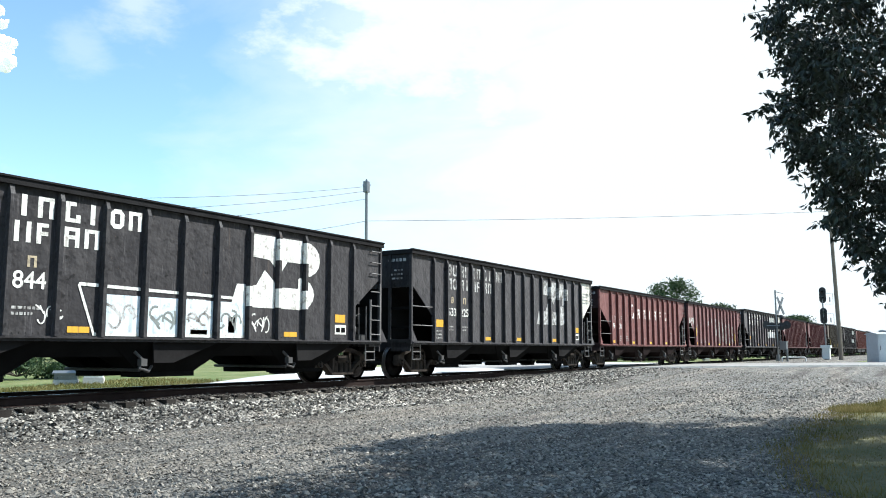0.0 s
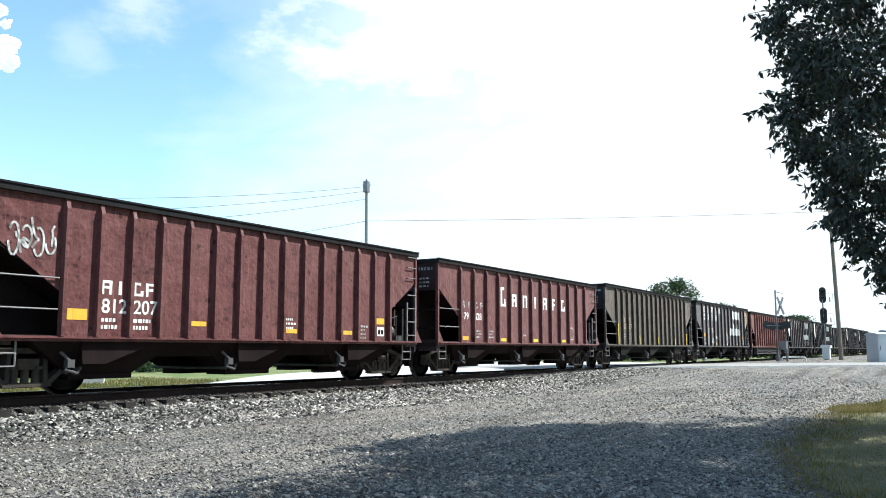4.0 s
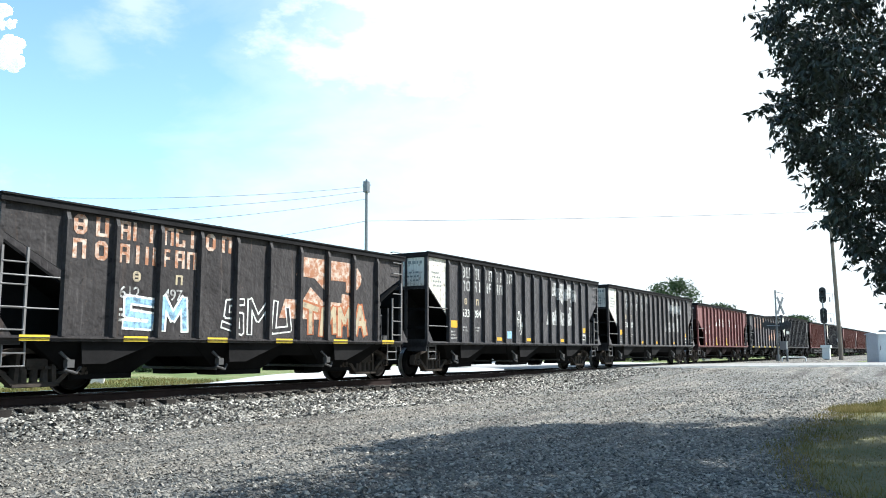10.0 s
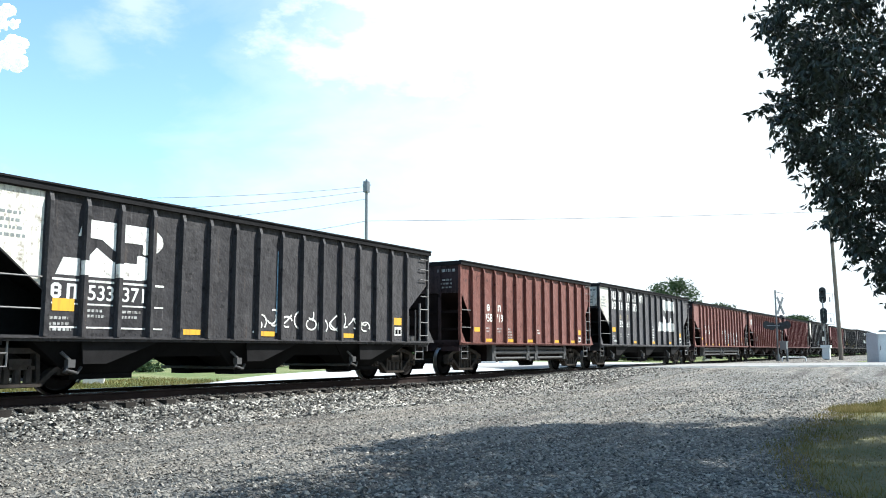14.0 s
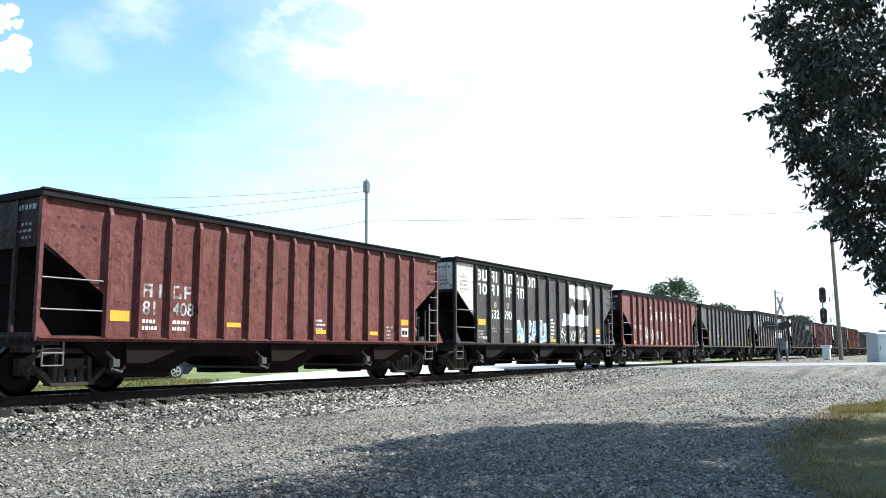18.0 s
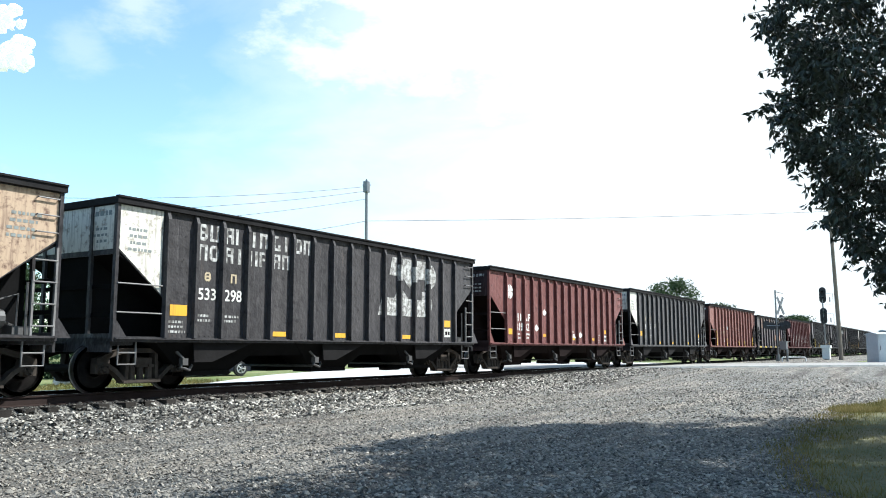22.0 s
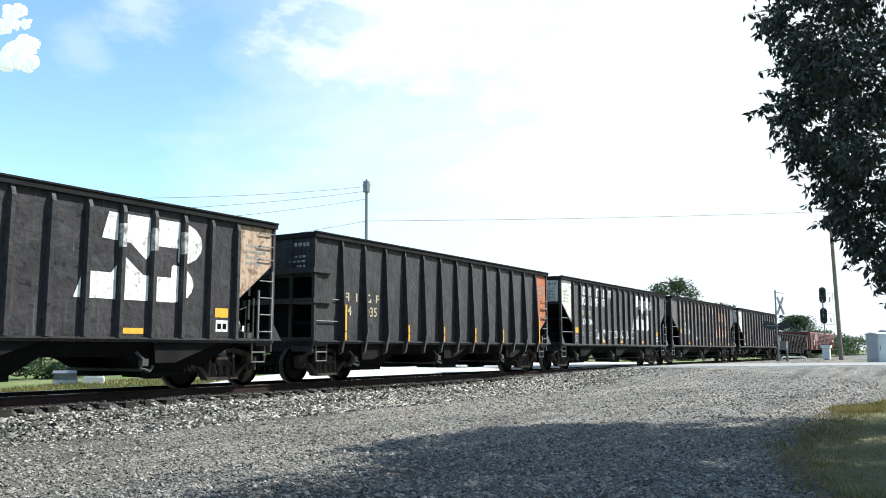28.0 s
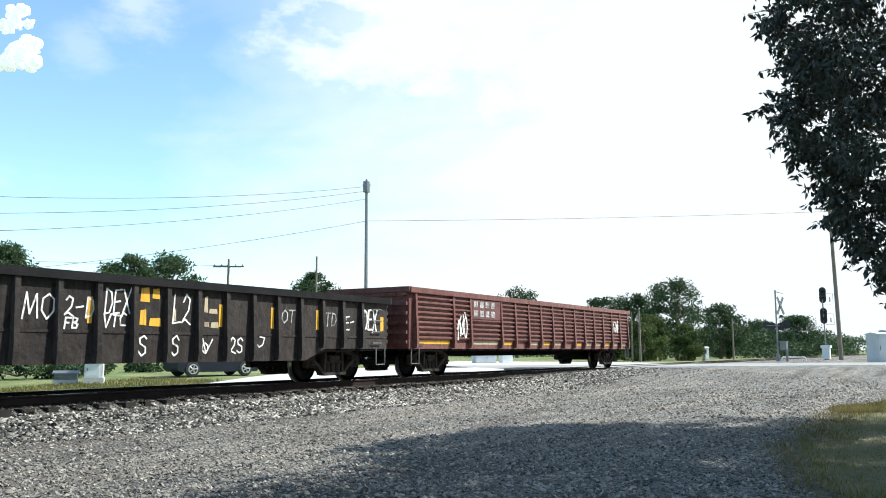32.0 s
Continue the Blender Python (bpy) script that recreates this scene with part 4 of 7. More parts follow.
                    return b.mesh("small_print", P["faint"] if not s.front_patch else P["teal"])
                tagged(part("small_print", s.shared("endprint" + str(s.front_patch), end_print), car, "rows of small print on the end sheet", at=pose(-e, 0, 0)), kind="stuff")
            part("end_platform", s.shared("platform", platform), car, at=pose(sx * (h + 0.02), 0, 0, 0, 0, r))
            for y in (-0.75, 0.75):
                part("end_post", s.shared("endpost", end_post), car, at=pose(sx * e - 0.013 * sx, y, 0, 0, 0, r))
            for y in (-1, 1):
                part("corner_post", s.shared("post", post), car, at=pose(sx * (h - 0.02), y * 1.5, 0, 0, 0, 0 if y < 0 else 180))
            part("coupler", cached("coupler", coupler_mesh), car, "dark steel coupler with hose", at=pose(sx * (h - 0.2), 0, 0, 0, 0, 0 if sx > 0 else 180))
            add_truck(car, sx * (h - 1.06))
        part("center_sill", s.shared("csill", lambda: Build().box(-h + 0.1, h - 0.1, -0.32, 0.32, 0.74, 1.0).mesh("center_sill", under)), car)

        # bays
        if s.kind != "side_dump":
            nb = 4 if s.kind == "quad" else 3
            span = L - 5.0
            def bay():
                b = Build()
                w = 1.6 if nb == 3 else 1.05
                lo, hi = 0.32, z0 - 0.03
                for sy in (-1, 1):
                    t = [(-w, sy * 1.44), (w, sy * 1.44), (w, sy * 0.36), (-w, sy * 0.36)]
                    q = [(-0.5, sy * 0.98), (0.75, sy * 0.98), (0.75, sy * 0.5), (-0.5, sy * 0.5)]
                    vs = [(x, y, hi) for x, y in t] + [(x, y, lo) for x, y in q]
                    b.add(vs, [(0, 1, 2, 3), (7, 6, 5, 4), (0, 4, 5, 1), (1, 5, 6, 2), (2, 6, 7, 3), (3, 7, 4, 0)])
                    b.box(-0.56, 0.8, sy * 0.74 - 0.3, sy * 0.74 + 0.3, 0.27, 0.37)
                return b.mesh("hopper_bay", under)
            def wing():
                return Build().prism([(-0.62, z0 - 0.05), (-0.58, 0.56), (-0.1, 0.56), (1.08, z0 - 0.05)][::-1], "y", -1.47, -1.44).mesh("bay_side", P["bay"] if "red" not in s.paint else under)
            def latch():
                b = Build()
                b.path([(-0.92, -1.3, 0.78), (-0.78, -1.38, 0.62), (-0.86, -1.38, 0.46), (-0.62, -1.36, 0.4), (-0.5, -1.3, 0.5)], 0.032, 6)
                b.rod((-0.7, -1.2, 0.42), (-0.7, 1.2, 0.42), 0.035)
                b.box(-0.84, -0.7, -1.42, -1.3, 0.5, 0.64)
                return b.mesh("gate_latch", P["pipe"])
            for i in range(nb):
                x = (i - (nb - 1) / 2) * (4.15 * L / 13.6 if nb == 3 else span / nb)
                bb = part("hopper_bay", s.shared("bay", bay), car, at=pose(x, 0, 0))
                part("gate_latch", cached("latch", latch), bb)
                part("bay_side", s.shared("wing", wing), bb)
            # solid near-black filler in place of the shaded slope sheets between bays
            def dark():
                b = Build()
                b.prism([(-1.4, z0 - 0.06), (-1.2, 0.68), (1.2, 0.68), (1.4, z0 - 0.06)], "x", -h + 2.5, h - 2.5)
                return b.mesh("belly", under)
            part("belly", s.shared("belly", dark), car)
        else:
            def rail_pipe():
                b = Build()
                for z, r in ((0.86, 0.05), (0.72, 0.07), (0.52, 0.045)):
                    b.rod((-h + 2.4, -1.35, z), (h - 2.4, -1.35, z), r, 8)
                for x in (-h + 2.4, -0.35, 0.35, h - 2.4):
                    b.box(x - 0.12, x + 0.12, -1.42, -1.2, 0.45, z0 - 0.02)
                    b.rod((x, -1.44, 0.8), (x, -1.38, 0.8), 0.1, 8)
                    b.rod((x, -1.4, 0.6), (x + 0.2, -1.42, 0.42), 0.04)
                return b.mesh("door_pipe", P["pipe"])
            part("door_pipe", s.shared("pipe", rail_pipe), car, "dull steel door shafts under the side")
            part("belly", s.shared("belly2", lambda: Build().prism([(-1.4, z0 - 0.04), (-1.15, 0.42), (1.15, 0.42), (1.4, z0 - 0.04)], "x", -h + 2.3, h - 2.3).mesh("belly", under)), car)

        # grab irons, ladders, steps on the side that is seen
        def grab():
            w = s.first - 0.12
            return Build().path([(0.0, 0.03, 0), (0.02, -0.05, 0), (w, -0.05, 0), (w + 0.02, 0.03, 0)], 0.016).mesh("grab_iron", P["grab"])
        for z in (s.sill + 0.5, s.sill + 1.05):
            part("grab_iron", s.shared("grab", grab), car, at=pose(-h + 0.03, s.YS, z))

        def ladder():
            b = Build()
            for x in (-0.42, 0.0):
                b.box(x - 0.02, x + 0.02, -0.06, -0.02, z0 - 0.05, s.za - 0.12 - (0.45 if x < -0.1 else 0))
            for i in range(4):
                b.rod((-0.42, -0.06, z0 + 0.2 + 0.38 * i), (0.0, -0.06, z0 + 0.2 + 0.38 * i), 0.014)
            return b.mesh("ladder", P["grab"])
        part("ladder", s.shared("ladder", ladder), car, at=pose(h - 0.06, s.YS, 0))
        if s.kind == "tub":
            # closed corners with a belt rail round the end
            me = s.shared("corner", lambda: Build().prism([(0.0, z0), (s.first - 0.04, z0), (s.first - 0.04, s.zb), (0.0, s.za)], "y", 0.0, 0.02).mesh("corner_panel", main))
            part("corner_panel", me, car, at=pose(-e, s.YS, 0))
            for z in (z0 + 1.0, z0 + 1.75):
                part("belt_rail", s.shared("belt", lambda: Build().box(-0.09, 0.62, -0.09, 3.05, -0.06, 0.06).mesh("belt_rail", main)), car, at=pose(-h, s.YS, z))

        def rung():
            return Build().path([(-0.42, 0.03, 0), (-0.42, -0.06, 0.01), (-0.02, -0.06, 0.01), (-0.02, 0.03, 0)], 0.014).mesh("rung", P["grab"])
        for i in range(3):
            part("rung", cached("rung", rung), car, at=pose(h - 0.06, s.YS, s.za + 0.12 + 0.3 * i))

        def step():
            return Build().path([(-0.2, 0, 0), (-0.2, 0, -0.42), (0.2, 0, -0.42), (0.2, 0, 0)], 0.02).path([(-0.2, 0, -0.2), (0.2, 0, -0.2)], 0.018).mesh("step", P["grab"])
        for x in (-h + 0.4, h - 0.35):
            part("step", cached("step", step), car, at=pose(x, s.YS + 0.06, z0 - 0.06))
        # painted end panels
        ys = s.YS - 0.006
        if s.front_patch:
            p = [(-e + 0.02, s.za + 0.02), (-h + s.first - 0.09, s.zb + 0.09), (-h + s.first - 0.09, H - 0.15), (-e + 0.02, H - 0.15)]
            part("painted_panel", s.shared("fp" + s.front_patch, lambda: flat([p], P[s.front_patch], "painted_panel")), car, "flaking white painted corner panel", at=pose(0, ys, 0))
            b = s.shared("fe" + s.front_patch, lambda: Build().box(-0.004, 0.0, -1.4, 1.4, zt + 0.1, H - 0.15).mesh("end_panel", P[s.front_patch]))
            part("end_panel", b, car, "dirty white painted end panel", at=pose(-e - 0.016, 0, 0))
            s.panel_print(-h + 0.24, H - 0.62, 4)
        if s.rear_patch:
            p = [(e - 0.02, s.za + 0.02), (h - s.first + 0.09, s.zb + 0.09), (h - s.first + 0.09, H - 0.15), (e - 0.02, H - 0.15)]
            part("painted_panel", s.shared("rp" + s.rear_patch, lambda: flat([p[::-1]], P[s.rear_patch], "painted_panel")), car, "flaking painted corner panel", at=pose(0, ys, 0))
            s.panel_print(h - s.first + 0.25, H - 0.62, 4)

    # ---- lettering ----
    def panel_print(s, x, z, rows):
        """Rows of small dark stencil on a painted corner."""
        rng = random.Random(int(s.L * 100) + rows)
        polys = []
        for r in range(rows):
            a, end = x + rng.uniform(0, 0.1), x + rng.uniform(0.4, 0.62)
            while a < end:
                w = rng.uniform(0.03, 0.1)
                polys.append([(a, z - 0.13 * r), (a + w, z - 0.13 * r), (a + w, z + 0.055 - 0.13 * r), (a, z + 0.055 - 0.13 * r)])
                a += w + 0.03
        tagged(part("small_print", flat(polys, P["teal"], "small_print"), s.car, "rows of small dark stencilled print", at=pose(0, s.YS - 0.01, 0)), kind="stuff")

    def paint_on(s, polys, mat, name, label="", y=0.0):
        """Paint shapes given in x from the car's left end; only what lies between ribs stays on the sheet, the rest goes on the ribs' faces."""
        h = s.L / 2
        clear, on = [], []
        for p in polys:
            p = [(x - h, z) for x, z in p]
            for i in range(-1, s.n):
                a = s.rx(i) + 0.08 if i >= 0 else -h
                b = s.rx(i + 1) - 0.08 if i + 1 < s.n else h
                q = clip_panel(p, a, b)
                if len(q) > 2:
                    clear.append(q)
        if clear:
            part(name, flat(clear, mat, name), s.car, label, at=pose(0, s.YS - 0.007 - y, 0))

    def rib_paint(s, x0, x1, z0, z1, mat, name="rib_paint"):
        h = s.L / 2
        if s.kind == "tub":
            return
        def shell():
            b = Build()
            w, t, da, db = 0.054, 0.044, 0.116, 0.113
            lo = [(-w, 0, z0), (-t, -da, z0), (t, -da, z0), (w, 0, z0)]
            hi = [(-w, 0, z1), (-t, -db, z1), (t, -db, z1), (w, 0, z1)]
            b.add(lo + hi, [(0, 1, 5, 4), (1, 2, 6, 5), (2, 3, 7, 6)])
            return b.mesh(name, mat)
        me = cached(("shell", z0, z1, mat.name), shell)
        for i in range(s.n):
            x = s.rx(i)
            if x0 - h < x < x1 - h:
                part(name, me, s.car, at=pose(x, s.YS - 0.001, 0))

    def word(s, groups, first_panel, z, hgt, mat, name="block_letter", wide=0.3):
        """Plain block shapes in place of a name, so many to a panel."""
        for k, g in enumerate(groups):
            a, b = s.px(first_panel + k), s.px(first_panel + k, 1.0)
            for j, kind in enumerate(g):
                w = min(wide, (b - a) / max(len(g), 1.6) * 0.8)
                c = a + (b - a) * (j + 0.5) / len(g)
                me = cached((name, kind, w, hgt, mat.name), lambda: flat(block_letter(kind, -w / 2, 0, w, hgt), mat, name))
                part(name, me, s.car, at=pose(c, s.YS - 0.007, z))

    def number(s, chunks, first_panel, z, size, mat):
        for k, t in enumerate(chunks):
            if t:
                put_text(s.car, t, s.px(first_panel + k, 0.08), z, size, mat, s.YS - 0.008)

    def bars(s, panel, z, rows, mat, f0=0.1, f1=0.8, t=0.05, gap=0.1, name="small_print"):
        polys = []
        rng = random.Random(panel * 7 + rows)
        for r in range(rows):
            a, b = s.px(panel, f0), s.px(panel, f0 + (f1 - f0) * rng.uniform(0.6, 1.0))
            x = a
            while x < b:
                w = rng.uniform(0.03, 0.09)
                zz = z - r * gap
                polys.append([(x, zz), (min(x + w, b), zz), (min(x + w, b), zz + t), (x, zz + t)])
                x += w + 0.025
        part(name, flat(polys, mat, name), s.car, "rows of small stencilled print", at=pose(0, s.YS - 0.007, 0))

    def tag(s, panel, z, hgt=0.16, f0=0.1, f1=0.8, mat="yellow", name="reflector"):
        a, b = s.px(panel, f0), s.px(panel, f1)
        part(name, flat([[(a, z), (b, z), (b, z + hgt), (a, z + hgt)]], P[mat], name), s.car, "yellow reflective strip" if mat in ("yellow", "lemon") else "", at=pose(0, s.YS - (0.0035 if mat in ("teal", "dirt_patch") else 0.008), 0))

    def stencil(s, panel, z, hgt=0.24, f0=0.25, f1=0.8):
        """A white-framed maintenance stencil with two dark squares."""
        a, b = s.px(panel, f0), s.px(panel, f1)
        st = part("stencil_box", flat([[(a, z), (b, z), (b, z + hgt), (a, z + hgt)]], P["letter"], "stencil_box"), s.car, "white-framed stencil with dark squares", at=pose(0, s.YS - 0.008, 0))
        w = (b - a - 0.12) / 2
        for x in (a + 0.04, a + 0.08 + w):
            part("square", flat([[(x, z + 0.05), (x + w, z + 0.05), (x + w, z + hgt - 0.07), (x, z + hgt - 0.07)]], P["under"], "square"), st, at=pose(0, -0.003, 0))

    def post_tag(s, i, z0=1.1, z1=1.75, mat="lemon"):
        """A tall reflector on the face of rib i."""
        x = s.rx(i)
        part("reflector", Build().box(x - 0.032, x + 0.032, -0.004, 0, z0, z1).mesh("reflector", P[mat]), s.car, "tall yellow reflective strip", at=pose(0, s.YS - (0.116 if s.kind != "tub" else 0.205), 0))

    def sprayed(s, x, z, w, h, mat, seed, n=8, t=0.04):
        """Graffiti: thin strokes, or fat outlined shapes when there is room."""
        rng = random.Random(seed)
        if h > 0.65 and n >= 6:
            k = max(2, int(w / 0.6))
            wide = w / k
            fill, line = [], []
            for i in range(k):
                for stroke in SKELETONS[rng.randrange(len(SKELETONS))]:
                    pts = [Vector((x + wide * (i + 0.04 + 0.92 * (u + rng.uniform(-0.07, 0.07))), z + h * (0.1 + 0.8 * v + rng.uniform(-0.07, 0.07)))) for u, v in stroke]
                    line += ribbon(pts, t * 3.4)
                    fill += ribbon(pts, t * 1.9)
            inside = {"letter": "soot", "blue": "blue", "faint": "dirt_patch", "orange": "gold"}.get(mat, "soot")
            s.paint_on(line, P["letter" if mat == "blue" else mat], "graffiti", "sprayed graffiti outlines", 0.0015)
            s.paint_on(fill, P[inside], "graffiti_fill", "filled graffiti strokes", 0.004)
            return
        s.paint_on(scrawl(rng, x, z, w, h, n, t), P[mat], "graffiti", "sprayed graffiti strokes", 0.003)


def class_a(label, L, paint, num, z_num=1.86, front=None, rear=None, ink="letter", num_ink="letter", logo="letter"):
    """The three-bay car with twelve wide panels."""
    c = Hopper(label, L, 13, paint, end=front, rear=rear)
    if ink:
        c.word(("bu", "al", "in", "ci", "on"), 1, 3.09, 0.37, P[ink])
        c.word(("no", "ai", "he", "an"), 1, 2.64, 0.36, P[ink])
    c.word(("", "b", "n"), 1, 2.22, 0.2, P["gold"], "reporting_mark", 0.17)
    c.number(("", *num), 1, z_num, 0.29, P[num_ink])
    c.bars(2, 1.5, 2, P["faint"]); c.bars(3, 1.5, 2, P["faint"])
    if logo:
        em = emblem(8.14, 1.76, 2.93, 1.66)
        c.paint_on(em, P[logo], "emblem", "big worn white emblem painted across the ribs")
        c.rib_paint(9.0, 10.9, 2.88, 3.38, P[logo]); c.rib_paint(8.5, 10.7, 1.78, 2.22, P[logo])
    c.tag(1, 1.62, 0.2, 0.18, 0.8); c.tag(1, 1.16, 0.1, 0.55, 0.95, "faint", "stencil_box"); c.bars(1, 1.4, 3, P["faint"])
    for p in (4, 7, 10):
        c.tag(p, 1.12, 0.11, 0.25, 0.8)
    c.tag(12, 1.5, 0.2, 0.25, 0.75); c.stencil(12, 1.2)
    c.bars(7, 1.92, 6, P["letter"], t=0.07, gap=0.135)
    return c


def class_b(label, L, paint, num, front=None, rear=None, ink="faint", num_ink="letter", logo="faint", mark=True):
    """The narrow-panelled three-bay car."""
    c = Hopper(label, L, 16, paint, first=1.17, end=front, rear=rear)
    if ink:
        c.word(("bu", "al", "in", "ci", "on"), 2, 3.1, 0.35, P[ink])
        c.word(("no", "ai", "he", "an"), 2, 2.68, 0.34, P[ink])
    if mark:
        c.word(("b", "n"), 2, 2.25, 0.2, P["gold"], "reporting_mark", 0.17)
    c.number(("", *num), 1, 1.86, 0.24, P[num_ink])
    if logo:
        em = emblem(8.3, 1.76, 2.93, 1.64)
        c.paint_on(em, P[logo], "emblem", "big flaking white emblem painted between the ribs")
        c.rib_paint(9.2, 11.2, 2.75, 3.2, P["faint"])
    c.tag(1, 1.5, 0.22, 0.15, 0.85); c.bars(1, 1.35, 3, P["faint"])
    c.bars(2, 1.5, 2, P["faint"]); c.bars(3, 1.5, 2, P["faint"])
    for p in (5, 8, 12):
        c.tag(p, 1.12, 0.11, 0.1, 0.85)
    c.tag(15, 1.5, 0.2, 0.2, 0.8); c.stencil(15, 1.2)
    return c


def class_sf(label, L, paint, num, ink="letter", seed=3, H=3.58):
    """The red car with a big name, one letter to a panel."""
    c = Hopper(label, L, 13, paint, first=1.3, H=H)
    if ink:
        c.word(("c",), 4, 2.3, 0.66, P[ink], wide=0.42)
        c.word(("a", "n", "i", "a", "e", "c"), 5, 2.32, 0.44, P[ink], wide=0.34)
    c.word(("ai", "ce"), 1, 2.15, 0.2, P["faint"], "reporting_mark", 0.2)
    c.number(num, 1, 1.78, 0.22, P["letter" if ink == "letter" else "faint"])
    c.bars(2, 1.4, 3, P["faint"]); c.bars(3, 1.4, 3, P["faint"]); c.bars(6, 1.3, 1, P["faint"])
    c.tag(1, 1.12, 0.12, 0.2, 0.7, "yellow"); c.tag(4, 1.1, 0.1, 0.1, 0.8, "lemon"); c.tag(7, 1.1, 0.1, 0.1, 0.8, "lemon"); c.tag(10, 1.1, 0.1, 0.1, 0.8, "lemon")
    a = c.px(11, 0.2)
    part("stencil_box", flat(ring(a, 1.2, 0.35, 0.5, 0.04), P["faint"], "stencil_box"), c.car, at=pose(0, c.YS - 0.007, 0))
    return c


def class_at(label, L, num, ink="letter", roundel=True, seed=4, paint="red", ribs=15, first=1.35, disc_x=0.85):
    """The red car with sixteen narrow panels."""
    c = Hopper(label, L, ribs, paint, first=first, H=3.62)
    if roundel:
        h = c.L / 2
        cx, cz = -h + disc_x, 2.84
        disc = [[(cx, cz)] + [(cx + 0.25 * math.cos(a), cz + 0.25 * math.sin(a)) for a in (math.pi / 2 * q + 0.12 + (math.pi / 2 - 0.24) * k / 5 for k in range(6))] for q in range(4)]
        part("round_emblem", flat(disc, P["letter"], "round_emblem"), c.car, "white round emblem with a dark cross", at=pose(0, c.YS - 0.007, 0))
    c.word(("ai", "ce"), 2, 1.84, 0.26, P[ink], "reporting_mark", 0.24)
    c.number(("", *num), 1, 1.5, 0.26, P[ink])
    c.bars(2, 1.33, 2, P["letter"], gap=0.13, t=0.07); c.bars(3, 1.33, 2, P["letter"], gap=0.13, t=0.07)
    c.tag(1, 1.35, 0.2, 0.1, 0.8); c.tag(5, 1.3, 0.1, 0.1, 0.8); c.tag(9, 1.2, 0.1, 0.1, 0.8); c.tag(12, 1.2, 0.1, 0.1, 0.8)
    c.bars(9, 1.5, 3, P["letter"]); c.bars(13, 1.4, 4, P["faint"]); c.tag(14, 1.5, 0.16, 0.2, 0.8); c.stencil(14, 1.18)
    return c


def class_dump(label, L, num, ribs, seed=6, scrawled=False, paint="faded_red"):
    c = Hopper(label, L, ribs, paint, first=1.32 if L > 12 else 0.7, kind="side_dump", H=3.63)
    c.word(("b", "n"), 2, 2.1, 0.22, P["letter"], "reporting_mark", 0.2)
    c.number(("", *num), 1, 1.75, 0.26, P["letter"])
    c.bars(2, 1.5, 2, P["faint"]); c.bars(3, 1.5, 2, P["faint"]); c.bars(4, 1.5, 4, P["faint"]); c.bars(7, 1.5, 2, P["letter"])
    c.tag(1, 1.4, 0.14, 0.15, 0.8)
    for p in (2, 4, 6, 9, 11):
        if p < ribs:
            c.tag(p, 1.08, 0.1, 0.1, 0.9)
    c.tag(ribs - 1, 1.42, 0.18, 0.06, 0.75); c.stencil(ribs - 1, 1.12, 0.2, 0.12, 0.72)
    if scrawled:
        c.sprayed(6.6, 1.1, 4.4, 0.9, "letter", seed, 10, 0.05)
    return c


def class_c(label, L, num, paint="brown", seed=8, letter="rust_letter"):
    """The short car with ten wide panels and rusted lettering."""
    c = Hopper(label, L, 10, paint, first=1.2, H=3.43, za=2.8, zb=2.2)
    c.word(("bu", "ali", "nci", "on"), 1, 2.9, 0.36, P[letter], wide=0.27)
    c.word(("no", "aih", "ean"), 1, 2.46, 0.36, P[letter], wide=0.27)
    c.word(("", "b", "n"), 1, 2.12, 0.2, P["gold"], "reporting_mark", 0.18)
    c.number(("", *num), 1, 1.8, 0.22, P["faint"])
    em = emblem(6.7, 1.55, 3.1, 1.5)
    c.paint_on(em, P[letter], "emblem", "rusted emblem painted across the ribs")
    h = c.L / 2
    for i in range(6):
        x = -h + 0.4 + i * (c.L - 1.4) / 5.0
        part("reflector", Build().box(x, x + 0.55, -0.004, 0, 0.97, 1.07).mesh("reflector", P["lemon"]), c.car, "yellow reflective strip", at=pose(0, c.YS - 0.085, 0))
    c.bars(2, 1.55, 3, P["faint"])
    # second ladder at the front corner
    b = Build()
    for x in (0.05, 0.5):
        b.box(x - 0.02, x + 0.02, -0.06, -0.02, 0.95, 2.55)
    for i in range(4):
        b.rod((0.05, -0.06, 1.15 + 0.38 * i), (0.5, -0.06, 1.15 + 0.38 * i), 0.014)
    part("ladder", b.mesh("ladder", P["grab"]), c.car, at=pose(-h, c.YS, 0))
    return c


def class_plain(label, L, ribs, paint, num, first=1.38, kind="hopper", num_ink="gold", H=3.7):
    c = Hopper(label, L, ribs, paint, first=first, kind=kind, H=H)
    c.word(("", "b", "n"), 1, 2.1, 0.2, P[num_ink], "reporting_mark", 0.18)
    c.number(("", *num), 1, 1.78, 0.24, P[num_ink])
    c.bars(2, 1.5, 3, P["faint"]); c.bars(3, 1.5, 3, P["faint"])
    for i, top in ((0, 2.0), (int(ribs * 0.3), 1.5), (int(ribs * 0.55), 1.45), (ribs - 4, 1.45), (ribs - 1, 1.7)):
        c.post_tag(i, 1.08, top)
    return c


